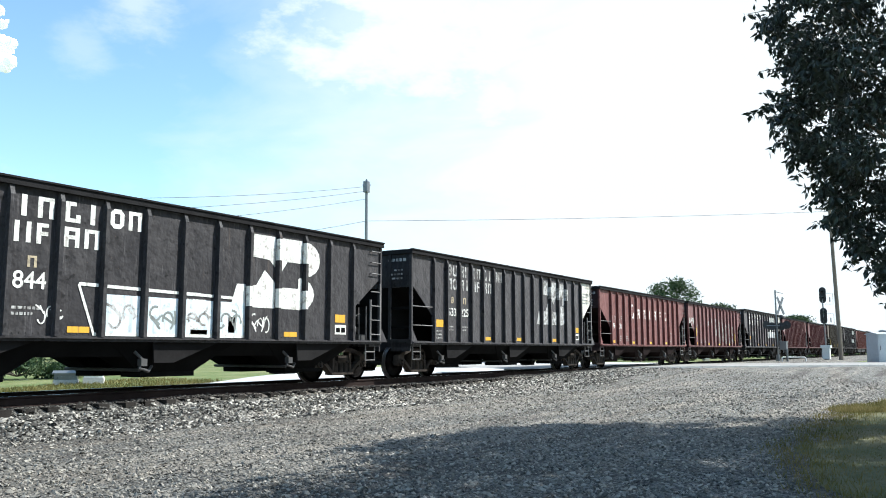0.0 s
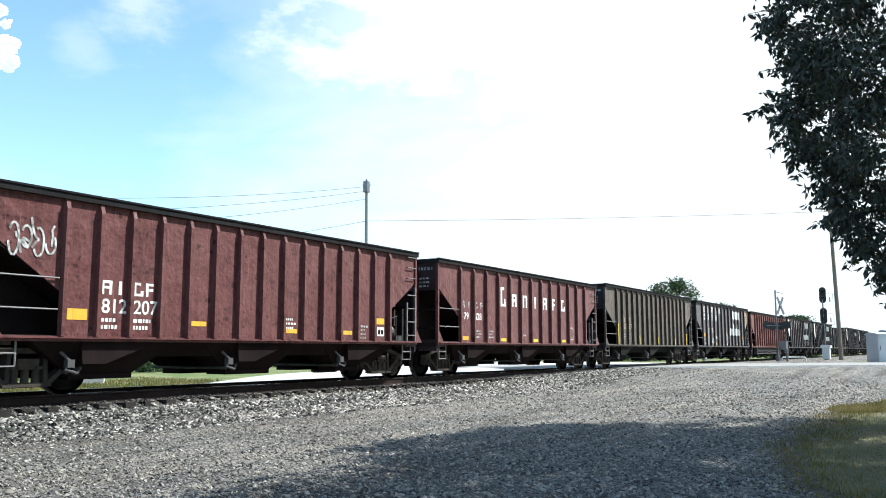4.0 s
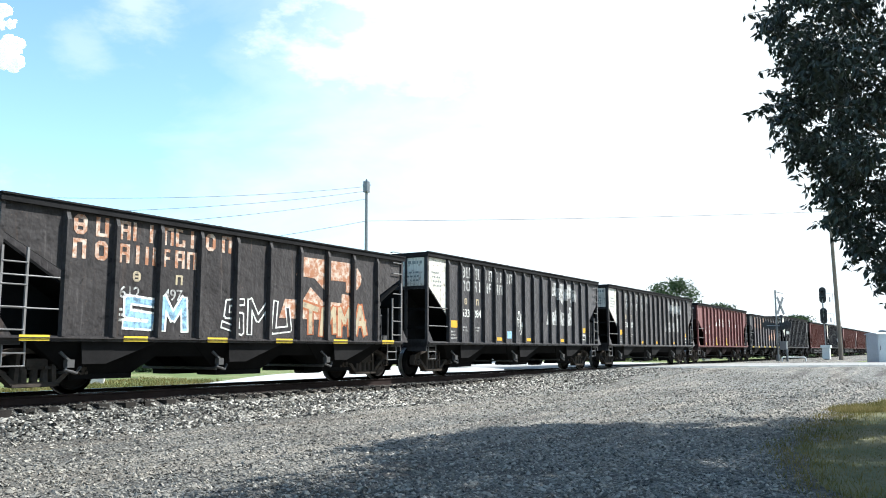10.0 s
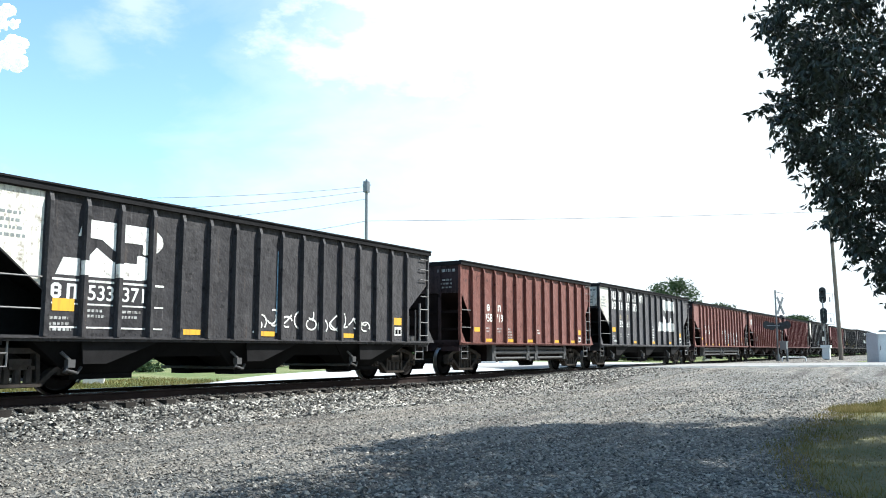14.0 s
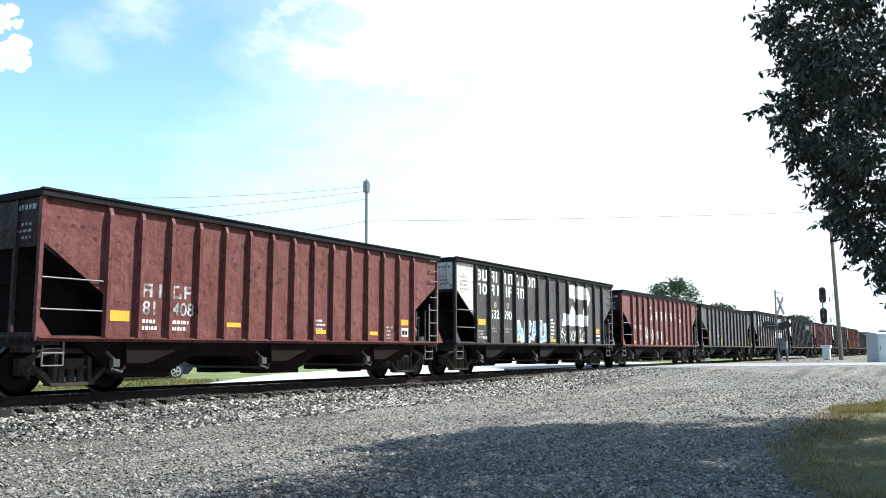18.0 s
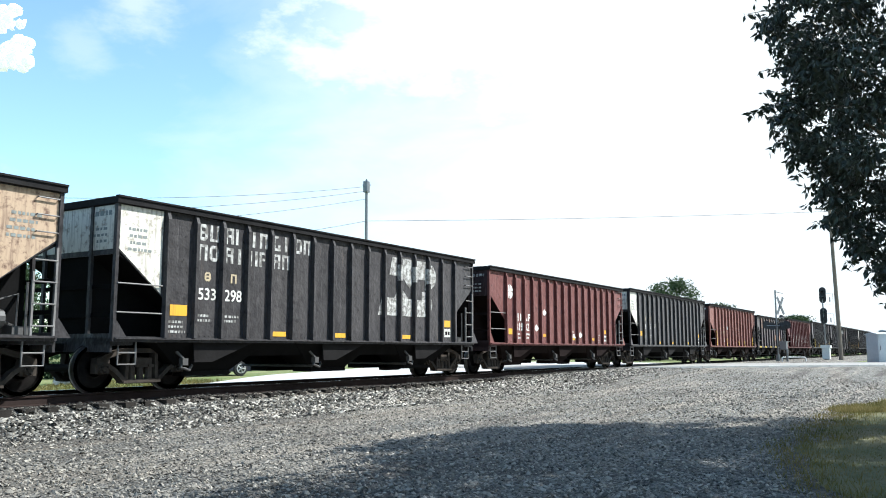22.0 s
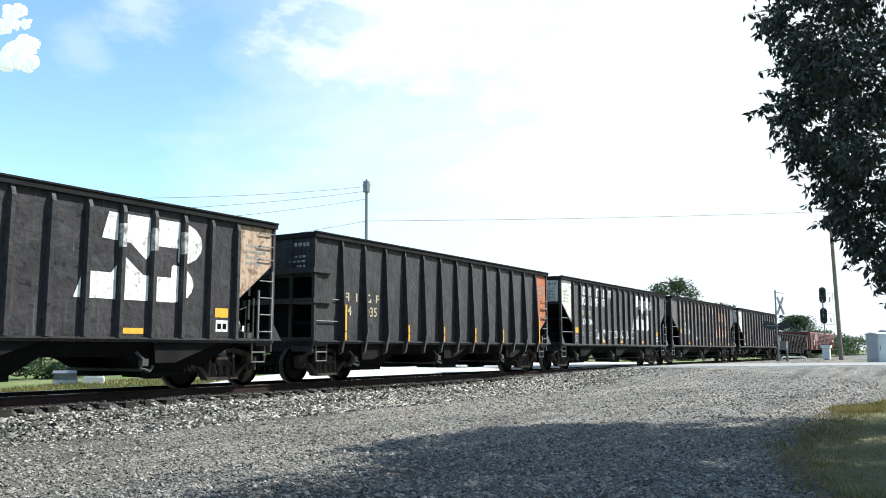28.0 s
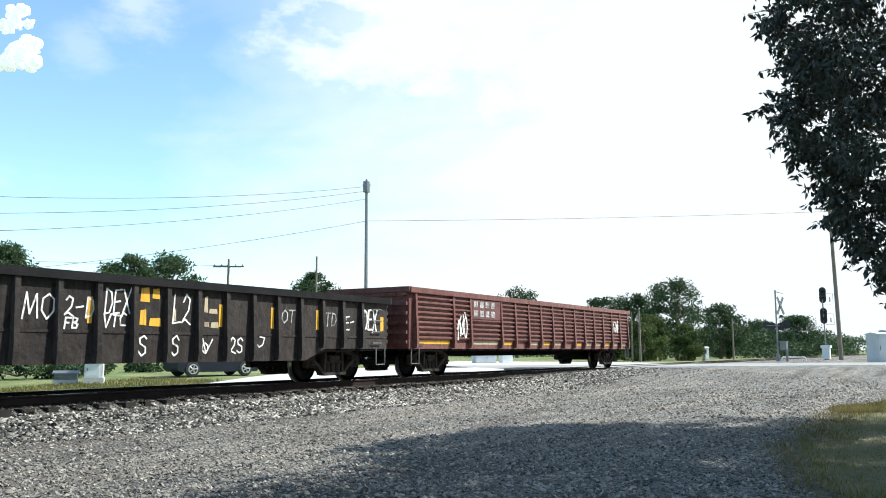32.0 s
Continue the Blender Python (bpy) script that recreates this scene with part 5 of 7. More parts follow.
class Gondola:
    """A low open car with ribbed or corrugated sides."""

    def __init__(s, label, L, H, paint, ribs, drop=0.0, corrugated=False, start=0.25, end=0.25, skip=()):
        s.L, s.H = L, H
        car = s.car = empty("gondola_car")
        tagged(car, label, "gondola car", "cars of the freight train")
        main, h, zb = P[paint], L / 2, 0.84
        YS = s.YS = -1.45
        poly = [(-h, zb), (-h + 2.6, zb), (-h + 3.3, zb - drop), (h - 3.3, zb - drop), (h - 2.6, zb), (h, zb), (h, H - 0.05), (-h, H - 0.05)]
        me = Build().prism(poly, "y", -0.015, 0.015).mesh("side_sheet", main)
        for y in (YS, -YS):
            part("side_sheet", me, car, at=pose(0, y, 0))
        me = Build().box(-h - 0.06, h + 0.06, -0.13, 0.06, H - 0.16, H).mesh("top_chord", P["chord"] if not corrugated else main)
        for y, r in ((YS, 0), (-YS, 180)):
            part("top_chord", me, car, at=pose(0, y, 0, 0, 0, r))
        if not corrugated:
            part("seam", Build().box(-h + 0.02, h - 0.02, -0.03, -0.014, 1.12, 1.17).mesh("seam", main), car, at=pose(0, YS, 0))
        pitch = (L - start - end) / (ribs - 1)
        s.rx = [-h + start + pitch * i for i in range(ribs) if i not in skip]
        for x in s.rx:
            low = zb + 0.02 if abs(x) > h - 2.9 else zb - drop + 0.02
            b = cached(("gr", paint, H, low, drop), lambda: Build().prism([(-0.02, H - 0.16), (-0.1, H - 0.16), (-0.17, low + 0.2), (-0.15, low), (-0.02, low)], "x", -0.05, 0.05).mesh("rib", main))
            part("rib", b, car, at=pose(x, YS, 0))
            part("rib", b, car, at=pose(x, -YS, 0, 0, 0, 180))
        if corrugated:
            def wave(wide):
                b = Build()
                n, z0, z1 = 9, zb + 0.26, H - 0.2
                st = (z1 - z0) / n
                for i in range(n):
                    z = z0 + st * i
                    b.prism([(-0.015, z), (-0.1, z + st * 0.34), (-0.1, z + st * 0.6), (-0.015, z + st * 0.78)][::-1], "x", -wide / 2 + 0.07, wide / 2 - 0.07)
                return b.mesh("corrugation", main)
            for a, c in zip(s.rx, s.rx[1:]):
                part("corrugation", cached(("cw", paint, H, round(c - a, 3)), lambda: wave(c - a)), car, at=pose((a + c) / 2, YS, 0))
        eb = Build()
        eb.box(-0.02, 0.02, YS, -YS, zb, H - 0.05)
        eb.box(-0.12, 0.05, YS - 0.1, -YS + 0.1, H - 0.14, H + 0.01)
        em = eb.mesh("end_wall", main)
        er = Build().box(-0.1, -0.02, YS + 0.02, -YS - 0.02, -0.05, 0.05).mesh("end_rib", main)
        for sx, r in ((-1, 0), (1, 180)):
            ew = part("end_wall", em, car, at=pose(sx * h, 0, 0, 0, 0, r))
            for i in range(6):
                part("end_rib", er, ew, at=pose(0, 0, zb + 0.2 + i * (H - zb - 0.4) / 5))
        part("floor", Build().box(-h, h, YS, -YS, zb - 0.05, zb + 0.05).mesh("floor", P["under"]), car)
        part("center_sill", Build().box(-h + 0.2, h - 0.2, -0.3, 0.3, 0.6, zb - 0.05).mesh("center_sill", P["under"]), car)
        for sx in (-1, 1):
            add_truck(car, sx * (h - 1.75))
            part("coupler", cached("coupler", coupler_mesh), car, "dark steel coupler with hose", at=pose(sx * (h - 0.2), 0, 0, 0, 0, 0 if sx > 0 else 180))
            part("step", Build().path([(-0.2, 0, 0), (-0.2, 0, -0.42), (0.2, 0, -0.42), (0.2, 0, 0)], 0.02).mesh("step", P["grab"]), car, at=pose(sx * (h - 0.3), YS - 0.03, zb))
            lb = Build()
            for i in range(4):
                lb.path([(-0.2, 0.02, 0.3 * i), (-0.2, -0.07, 0.3 * i), (0.2, -0.07, 0.3 * i), (0.2, 0.02, 0.3 * i)], 0.014)
            part("rungs", lb.mesh("rungs", P["grab"]), car, at=pose(sx * (h - 0.5), YS, zb + 0.15))
        # uneven load just showing over the edge
        rng = random.Random(int(L * 10))
        lb = Build()
        nx = 40
        zt = [H - 0.12 + 0.1 * noise.noise(Vector((i * 0.45, L, 0))) + rng.uniform(0, 0.05) for i in range(nx + 1)]
        vs = []
        for i in range(nx + 1):
            x = -h + 0.1 + (L - 0.2) * i / nx
            vs += [(x, YS + 0.04, zt[i] - 0.25), (x, -0.3, zt[i] + 0.06), (x, 0.4, zt[i] + 0.04), (x, -YS - 0.04, zt[i] - 0.2)]
        lb.add(vs, [(4 * i + k, 4 * i + 4 + k, 4 * i + 5 + k, 4 * i + 1 + k) for i in range(nx) for k in range(3)])
        part("load", lb.mesh("load", P["load"]), car, "dark uneven scrap load")

    def shapes(s, polys, mat, name, label="", y=0.02):
        part(name, flat(polys, P[mat], name), s.car, label, at=pose(0, s.YS - y, 0))


CARS = []


def place(c, s):
    """s: where the middle of the car stands on the track at the start."""
    CARS.append((c.car, s))
    return c


def make_train():
    black3 = "soot-black three-bay hopper car with ribbed sides, rolling on the track"
    c = place(class_a("black three-bay hopper car with white lettering and bright graffiti", 13.6, "black", ("524", "844")), 11.5)
    for p in (5, 6, 7, 8):
        c.tag(p, 1.1, 0.74, 0.02, 0.98, "pale_blue", "graffiti_fill")
        c.tag(p, 1.18, 0.34, 0.38, 0.62, "teal" if p != 8 else "rust_letter", "graffiti_detail")
        c.sprayed(c.px(p) + 6.8 + 0.08, 1.2, 0.62, 0.5, "faint" if p % 2 else "teal", 20 + p, 2, 0.05)
    rim = [((4.45, 2.0), (8.3, 1.93)), ((4.45, 2.0), (4.8, 1.1)), ((8.3, 1.93), (8.62, 1.1)), ((4.8, 1.1), (8.62, 1.1))]
    c.paint_on([[(p[0], p[1] - 0.03), (q[0], q[1] - 0.03), (q[0] + 0.03, q[1] + 0.03), (p[0] + 0.03, p[1] + 0.03)] for p, q in rim], P["letter"], "graffiti_rim", "white sprayed outline", 0.005)
    c.sprayed(3.7, 1.25, 0.5, 0.35, "letter", 25, 3, 0.025); c.sprayed(8.75, 1.2, 0.6, 0.45, "letter", 26, 3, 0.03)
    place(class_b("black hopper car with faded lettering and a white rear corner", 13.58, "black", ("533", "225"), rear="white"), 26.57)
    place(class_sf("red-brown hopper car with a white name along its side", 12.8, "red", ("179", "700")), 40.75)
    c = place(class_sf("dirty red hopper car with faded name and pale graffiti", 13.0, "dark_red", ("179", "091"), "faint", 5), 54.5)
    c.sprayed(6.0, 1.15, 5.0, 1.4, "faint", 31, 12, 0.05); c.sprayed(0.3, 2.2, 1.0, 0.5, "letter", 32, 4); c.post_tag(0, 1.6, 2.1); c.post_tag(11, 1.2, 1.9)
    place(class_a("brown-black hopper car with white lettering and a white rear corner", 13.64, "brown", ("532", "517"), rear="white"), 69.09)
    c = place(class_at("dark red hopper car with white numbers", 12.52, ("812", "207"), roundel=False, paint="dark_red"), 83.25)
    c.sprayed(0.3, 2.3, 0.9, 0.8, "faint", 33, 4)
    place(class_sf("worn red hopper car with a faded white name", 12.7, "dark_red", ("179", "428"), "letter", 15), 97.04)
    place(class_plain("dull brown hopper car with tall yellow reflectors", 13.58, 16, "dust_brown", ("520", "457"), H=3.74), 111.29)
    c = place(class_a("brown-black hopper car with white lettering and a tan rear corner", 13.56, "brown", ("527", "925"), rear="tan"), 126.0)
    put_text(c.car, "MWR", c.px(4, 0.1), 1.5, 0.2, P["letter"], c.YS - 0.008, "stencil")
    c.tag(2, 1.15, 0.6, 0.05, 0.8, "dirt_patch", "dust_patch"); c.sprayed(3.2, 1.12, 0.8, 0.4, "letter", 34, 5); c.sprayed(7.2, 1.12, 1.0, 0.75, "letter", 35, 5)
    place(class_dump("faded red side-dump hopper car with white numbers", 14.05, ("957", "938"), 15), 140.96)
    c = place(class_a("black hopper car with white lettering and a flaking white front corner", 13.7, "brown", ("532", "399"), front="white"), 155.75)
    c.sprayed(4.2, 1.15, 3.2, 0.7, "letter", 36, 8); c.sprayed(8.0, 1.15, 3.4, 0.6, "letter", 37, 10); c.tag(1, 1.12, 0.85, 0.0, 0.95, "teal", "patch")
    c = place(class_a("black hopper car with white lettering and a bright white front corner", 13.67, "brown", ("532", "353"), front="white"), 170.74)
    c.sprayed(4.1, 1.1, 2.9, 0.75, "letter", 38, 8, 0.06); c.sprayed(7.6, 1.1, 2.2, 0.6, "blue", 39, 7); c.tag(1, 1.12, 0.95, 0.0, 0.95, "teal", "patch")
    c = place(class_c("rusty brown hopper car with rusted lettering and graffiti", 11.64, ("612", "497")), 184.66)
    c.sprayed(2.4, 1.15, 1.7, 0.7, "blue", 40, 6, 0.06); c.sprayed(4.9, 1.15, 2.3, 0.8, "letter", 41, 7, 0.05); c.sprayed(7.5, 1.15, 2.6, 0.8, "orange", 42, 8, 0.07)
    c = place(class_b("black hopper car with worn lettering and a white front corner", 13.47, "black", ("533", "284"), front="white"), 198.53)
    c.sprayed(5.9, 1.2, 0.7, 1.1, "letter", 43, 3); c.tag(6, 1.2, 0.25, 0.1, 0.8, "blue", "graffiti_tag")
    place(class_b("black hopper car with flaked lettering and a bright white front corner", 13.43, "brown", ("533", "207"), front="white"), 213.28)
    c = place(class_sf("red-brown hopper car with a large worn white name", 12.9, "red", ("178", "897"), "letter", 21), 227.6)
    c.post_tag(3, 1.1, 1.6); c.post_tag(6, 1.1, 1.55)
    place(class_c("sooty short hopper car with rusted lettering", 11.65, ("512", "508"), "black", 22), 241.05)
    c = place(class_b("black hopper car with a small white emblem above its number", 13.32, "black", ("", ""), front="white", ink=None, logo=None, mark=False), 254.73)
    em = emblem(1.35, 2.14, 2.3, 1.05)
    c.paint_on(em, P["letter"], "emblem", "white emblem painted across the ribs"); c.rib_paint(1.8, 3.3, 2.16, 2.42, P["letter"])
    c.word(("bn",), 1, 1.72, 0.27, P["letter"], "reporting_mark", 0.2)
    put_text(c.car, "533", c.px(2, 0.06), 1.72, 0.27, P["letter"], c.YS - 0.008); put_text(c.car, "371", c.px(3, 0.06), 1.72, 0.27, P["letter"], c.YS - 0.008)
    c.paint_on([[(1.3, 2.04), (3.7, 2.04), (3.7, 2.08), (1.3, 2.08)], [(1.3, 1.62), (3.7, 1.62), (3.7, 1.65), (1.3, 1.65)], [(1.3, 1.2), (3.7, 1.2), (3.7, 1.23), (1.3, 1.23)]], P["letter"], "number_frame")
    c.sprayed(6.2, 1.2, 4.3, 0.55, "letter", 44, 10); c.paint_on([[(6.9, 1.2), (7.05, 1.2), (7.0, 3.1), (6.92, 3.1)]], P["blue"], "graffiti", "pale blue sprayed line", 0.002)
    place(class_dump("faded red short side-dump hopper car", 10.66, ("958", "719"), 13, 24), 268.57)
    place(class_a("black hopper car with white lettering and a bright white front corner", 13.66, "black", ("532", "461"), front="white"), 281.89)
    place(class_dump("faded red side-dump hopper car with graffiti", 13.76, ("957", "996"), 15, 26, True), 296.75)
    c = place(class_at("red hopper car with round emblem and chalked graffiti words", 12.85, ("817", "90"), paint="faded_red"), 310.97)
    for k, ch in enumerate("HAMMERTIME"):
        put_text(c.car, ch, c.px(4 + k, 0.2), 1.6, 0.34, P["faint"], c.YS - 0.009, "graffiti_letter")
    place(class_at("plain red hopper car with spaced white letters", 12.8, ("81", "408"), "faint", False, 28), 324.86)
    c = place(class_a("brown-black hopper car with white lettering and a tan-white front corner", 13.6, "brown", ("532", "590"), front="white"), 339.11)
    c.sprayed(4.1, 1.1, 2.6, 0.8, "blue", 45, 8, 0.07); c.sprayed(8.0, 1.1, 2.8, 0.6, "letter", 46, 8)
    c = place(class_sf("red-brown hopper car with worn name and white graffiti", 12.58, "red", ("179", "837"), "letter", 30), 353.52)
    for k in range(3):
        c.sprayed(3.3 + 0.95 * k, 1.15, 0.7, 0.8, "letter", 47 + k, 4, 0.06)
    c = place(class_plain("soot-black hopper car with yellow reflectors", 13.38, 12, "soot", ("", ""), H=3.55), 367.61)
    put_text(c.car, "180036", c.px(3, 0.05), 1.62, 0.17, P["faint"], c.YS - 0.008)
    c = place(class_a("black hopper car with white lettering and tan dust patches", 13.58, "black", ("532", "500"), rear="tan"), 382.25)
    for p in (5, 6, 7, 8):
        c.tag(p, 1.1, 0.75, 0.02, 0.98, "dirt_patch", "dust_patch")
    place(class_b("black hopper car with flaked lettering and a dirty white front corner", 13.4, "black", ("533", "298"), front="white"), 396.88)
    c = place(class_at("clean red hopper car with round emblem and white numbers", 12.7, ("818", "82"), ribs=16, first=1.17, disc_x=1.515), 411.05)
    for p, z in ((4, 1.6), (5, 2.2), (9, 1.3), (10, 1.4)):
        a = c.px(p, 0.2)
        c.paint_on([[(a + c.L / 2, z), (a + c.L / 2 + 0.22, z - 0.12), (a + c.L / 2 + 0.44, z), (a + c.L / 2 + 0.22, z + 0.14)]], P["letter"], "sticker", "small white diamond sticker")
    place(class_b("grey-black hopper car with a blotched white front corner", 13.32, "soot", ("53", "16", "17"), front="white", ink=None, logo=None), 425.14)
    c = place(class_plain("faded red hopper car with tall yellow reflectors", 12.87, 13, "faded_red", ("551", "238"), 1.31, H=3.66), 439.45)
    put_text(c.car, "MW", c.px(4, 0.1), 2.1, 0.26, P["letter"], c.YS - 0.008, "stencil")
    place(class_c("olive-brown short hopper car with orange rusted lettering", 11.43, ("512", "457"), "brown", 35), 452.58)
    c = place(class_sf("dark red hopper car half covered by black and white graffiti", 12.74, "dark_red", ("179", "452"), "letter", 36), 465.95)
    for k in range(8):
        c.paint_on([[(2.6 + 1.1 * k, 1.15), (3.5 + 1.1 * k, 1.15), (3.5 + 1.1 * k, 2.25), (2.6 + 1.1 * k, 2.2)]], P["soot"], "graffiti_fill", "black graffiti block", 0.001)
        c.sprayed(2.6 + 1.1 * k, 1.15, 0.9, 1.05, "letter", 60 + k, 4, 0.07)
    place(class_plain("plain black hopper car with small white marks", 12.74, 16, "black", ("533", "016"), 1.17, num_ink="letter"), 479.78)
    place(class_b("black hopper car with white lettering and a tan rear corner", 13.36, "black", ("533", "179"), rear="tan", ink="letter", logo="letter"), 494.01)
    c = place(Hopper("black tub hopper car with tapered ribs and rusty orange end", 13.37, 13, "soot", first=1.03, kind="tub", rear="orange", za=1.9, zb=1.2), 508.8)
    c.word(("ai", "ce"), 1, 2.06, 0.22, P["gold"], "reporting_mark", 0.2); c.number(("74", "035"), 1, 1.7, 0.24, P["gold"])
    for i in (0, 3, 5, 7, 9, 12):
        c.post_tag(i, 1.05, 1.95 if i in (0, 12) else 1.5, "yellow")
    c = place(class_b("black hopper car with scrawls and a scratched white corner", 13.46, "black", ("533", "104"), front="white", ink="letter", logo="letter"), 523.54)
    c.sprayed(3.5, 1.15, 5.5, 0.6, "letter", 70, 12)
    c = place(Hopper("grimy brown hopper car with widely spaced tan lettering", 14.25, 16, "brown", first=1.32), 538.48)
    c.word("bualincion", 1, 3.0, 0.36, P["gold"]); c.word("noaihean", 1, 2.5, 0.36, P["gold"])
    c.number(("", "522", "316"), 1, 1.72, 0.27, P["letter"]); c.word(("", "bn"), 1, 2.1, 0.24, P["letter"], "reporting_mark", 0.2)
    c.tag(1, 1.75, 0.22, 0.1, 0.8); put_text(c.car, "MWR", c.px(5, 0.05), 1.4, 0.17, P["letter"], c.YS - 0.008, "stencil")
    c.paint_on(emblem(9.1, 1.55, 3.4, 1.6), P["rust_letter"], "emblem", "faint tan emblem between the ribs")
    for p in (3, 9, 12, 15):
        c.tag(p, 1.12, 0.11, 0.1, 0.9)
    place(class_a("grey-brown hopper car with small gold numbers", 13.61, "brown", ("532", "376"), front="white", ink=None, logo=None, num_ink="gold"), 553.83)
    g = place(Gondola("black-brown gondola car with sunken belly and white graffiti", 15.29, 2.22, "rust_black", 17, 0.28, start=1.48, end=1.19), 569.26)
    rng = random.Random(9)
    # sprayed marks: panel, foot, height, width, paint
    for k, word, z, size, wide, ink in ((2, "SBS", 1.45, 0.3, 0.5, "letter"), (4, "MO", 1.33, 0.46, 0.62, "letter"), (5, "2-D", 1.42, 0.36, 0.6, "letter"), (5, "FB", 1.2, 0.2, 0.3, "letter"),
                                        (6, "DEX", 1.48, 0.5, 0.6, "letter"), (6, "VTC", 1.24, 0.26, 0.52, "letter"), (7, "S", 0.72, 0.38, 0.22, "letter"), (8, "S", 0.72, 0.38, 0.22, "letter"),
                                        (8, "L2", 1.35, 0.6, 0.5, "letter"), (9, "V", 0.74, 0.3, 0.3, "letter"), (9, "O", 0.74, 0.2, 0.2, "letter"), (10, "2S", 0.74, 0.34, 0.4, "letter"), (11, "J", 0.86, 0.24, 0.3, "letter"),
                                        (12, "OT", 1.45, 0.3, 0.5, "faint"), (14, "TD", 1.4, 0.34, 0.45, "faint"), (15, "E-", 1.35, 0.34, 0.4, "letter")):
        g.shapes(sprayed_word(rng, word, g.rx[k] + 0.13, z, wide, size, 0.032), ink, "graffiti", "white sprayed graffiti letters", 0.024)
    g.shapes(sprayed_word(rng, "DEX", g.rx[16] + 0.1, 1.32, 0.62, 0.56, 0.05), "letter", "graffiti", "bold white sprayed letters", 0.024)
    for k, rows in ((7, ((0.02, 1.75, 0.22, 0.28), (0.3, 1.82, 0.18, 0.2), (0.02, 1.3, 0.16, 0.3), (0.24, 1.28, 0.3, 0.16))), (9, ((0.05, 1.6, 0.1, 0.34), (0.18, 1.58, 0.24, 0.1), (0.06, 1.3, 0.14, 0.1), (0.24, 1.28, 0.22, 0.12))), (8, ((0.02, 1.4, 0.09, 0.24),))):
        for a, z, w, h in rows:
            x = g.rx[k] + 0.14 + a
            g.shapes([[(x, z), (x + w, z - 0.01), (x + w * 0.9, z + h), (x + w * 0.08, z + h * 0.92)]], "yellow" if k == 7 else "gold", "paint_patch", "flaked tan paint patch", 0.021)
    for k in (1, 3, 5, 9, 11, 13):
        a = g.rx[k] + (0.09 if k < 4 else 0.6)
        g.shapes([[(a, 1.3), (a + 0.1, 1.3), (a + 0.1, 1.78), (a, 1.78)]], "yellow", "reflector", "tall yellow reflective strip", 0.022)
    a = g.L / 2 - 0.3
    g.shapes([[(a, 1.32), (a + 0.14, 1.32), (a + 0.14, 1.7), (a, 1.7)]], "yellow", "reflector", "tall yellow reflective strip", 0.022)
    g = place(Gondola("rust-red gondola car with corrugated sides, last of the train", 18.26, 2.62, "maroon", 18, 0.0, True, skip=(1, 4)), 587.13)
    for k in range(len(g.rx) - 1):
        a, b = g.rx[k] + 0.12, g.rx[k + 1] - 0.12
        if k not in (1, 4, 8):
            g.shapes([[(a, 0.98), (b, 0.98), (b, 1.09), (a, 1.09)]], "yellow" if k % 3 == 0 else "gold", "reflector", "dull yellow reflective strip", 0.02)
    a, b = g.rx[2] + 0.1, g.rx[3] - 0.1
    g.shapes([[(a, 1.8), (b, 1.8), (b, 2.42), (a, 2.42)]], "dark_red", "name_plate", "flat plate with faded print", 0.104)
    for i in range(4):
        for z in (1.88, 2.18):
            x = a + 0.1 + 0.38 * i
            g.shapes([[(x, z), (x + 0.24, z), (x + 0.24, z + 0.2), (x, z + 0.2)]], "faint", "print_block", "pale worn print", 0.11)
    rng = random.Random(4)
    g.shapes(scrawl(rng, g.rx[1] + 0.2, 1.0, 0.6, 1.1, 3, 0.05), "letter", "graffiti", "pale sprayed scrawl", 0.11)
    g.shapes(scrawl(rng, g.rx[13] + 0.2, 1.5, 0.6, 0.7, 3, 0.05), "letter", "graffiti", "pale sprayed scrawl", 0.11)


# ---- trees ----
def leaf_material(name, a, b2, dry, trans=0.3, spec=0.12, rough=0.6):
    m, nt, b = nodes_of(name)
    g = nt.nodes.new("ShaderNodeNewGeometry")
    c = mix(nt, g.outputs["Random Per Island"], a, b2)
    c = mix(nt, ramp(nt, noise_of(nt, coords(nt, shift=False), 0.5, 3), 0.4, 0.7), c, dry)
    nt.links.new(c, b.inputs["Base Color"])
    b.inputs["Roughness"].default_value = rough
    b.inputs["Specular IOR Level"].default_value = spec
    tr, mx = nt.nodes.new("ShaderNodeBsdfTranslucent"), nt.nodes.new("ShaderNodeMixShader")
    nt.links.new(c, tr.inputs["Color"])
    mx.inputs[0].default_value = trans
    out = nt.nodes["Material Output"]
    nt.links.new(b.outputs[0], mx.inputs[1]); nt.links.new(tr.outputs[0], mx.inputs[2]); nt.links.new(mx.outputs[0], out.inputs[0])
    return m


BARK = plain("rough_grey_bark", (0.10, 0.08, 0.06), 0.95, 0, 0.4, 6, 0.8, 0.04)
LEAF_NEAR = leaf_material("dark_green_leaves", (0.026, 0.034, 0.026), (0.042, 0.053, 0.037), (0.036, 0.044, 0.032), 0.08, 0.4, 0.45)
LEAF_FAR = leaf_material("dull_green_leaves", (0.026, 0.05, 0.024), (0.06, 0.098, 0.042), (0.07, 0.1, 0.045), 0.2)
LEAF_LIGHT = leaf_material("light_green_leaves", (0.04, 0.07, 0.02), (0.085, 0.12, 0.035), (0.11, 0.125, 0.045), 0.25)


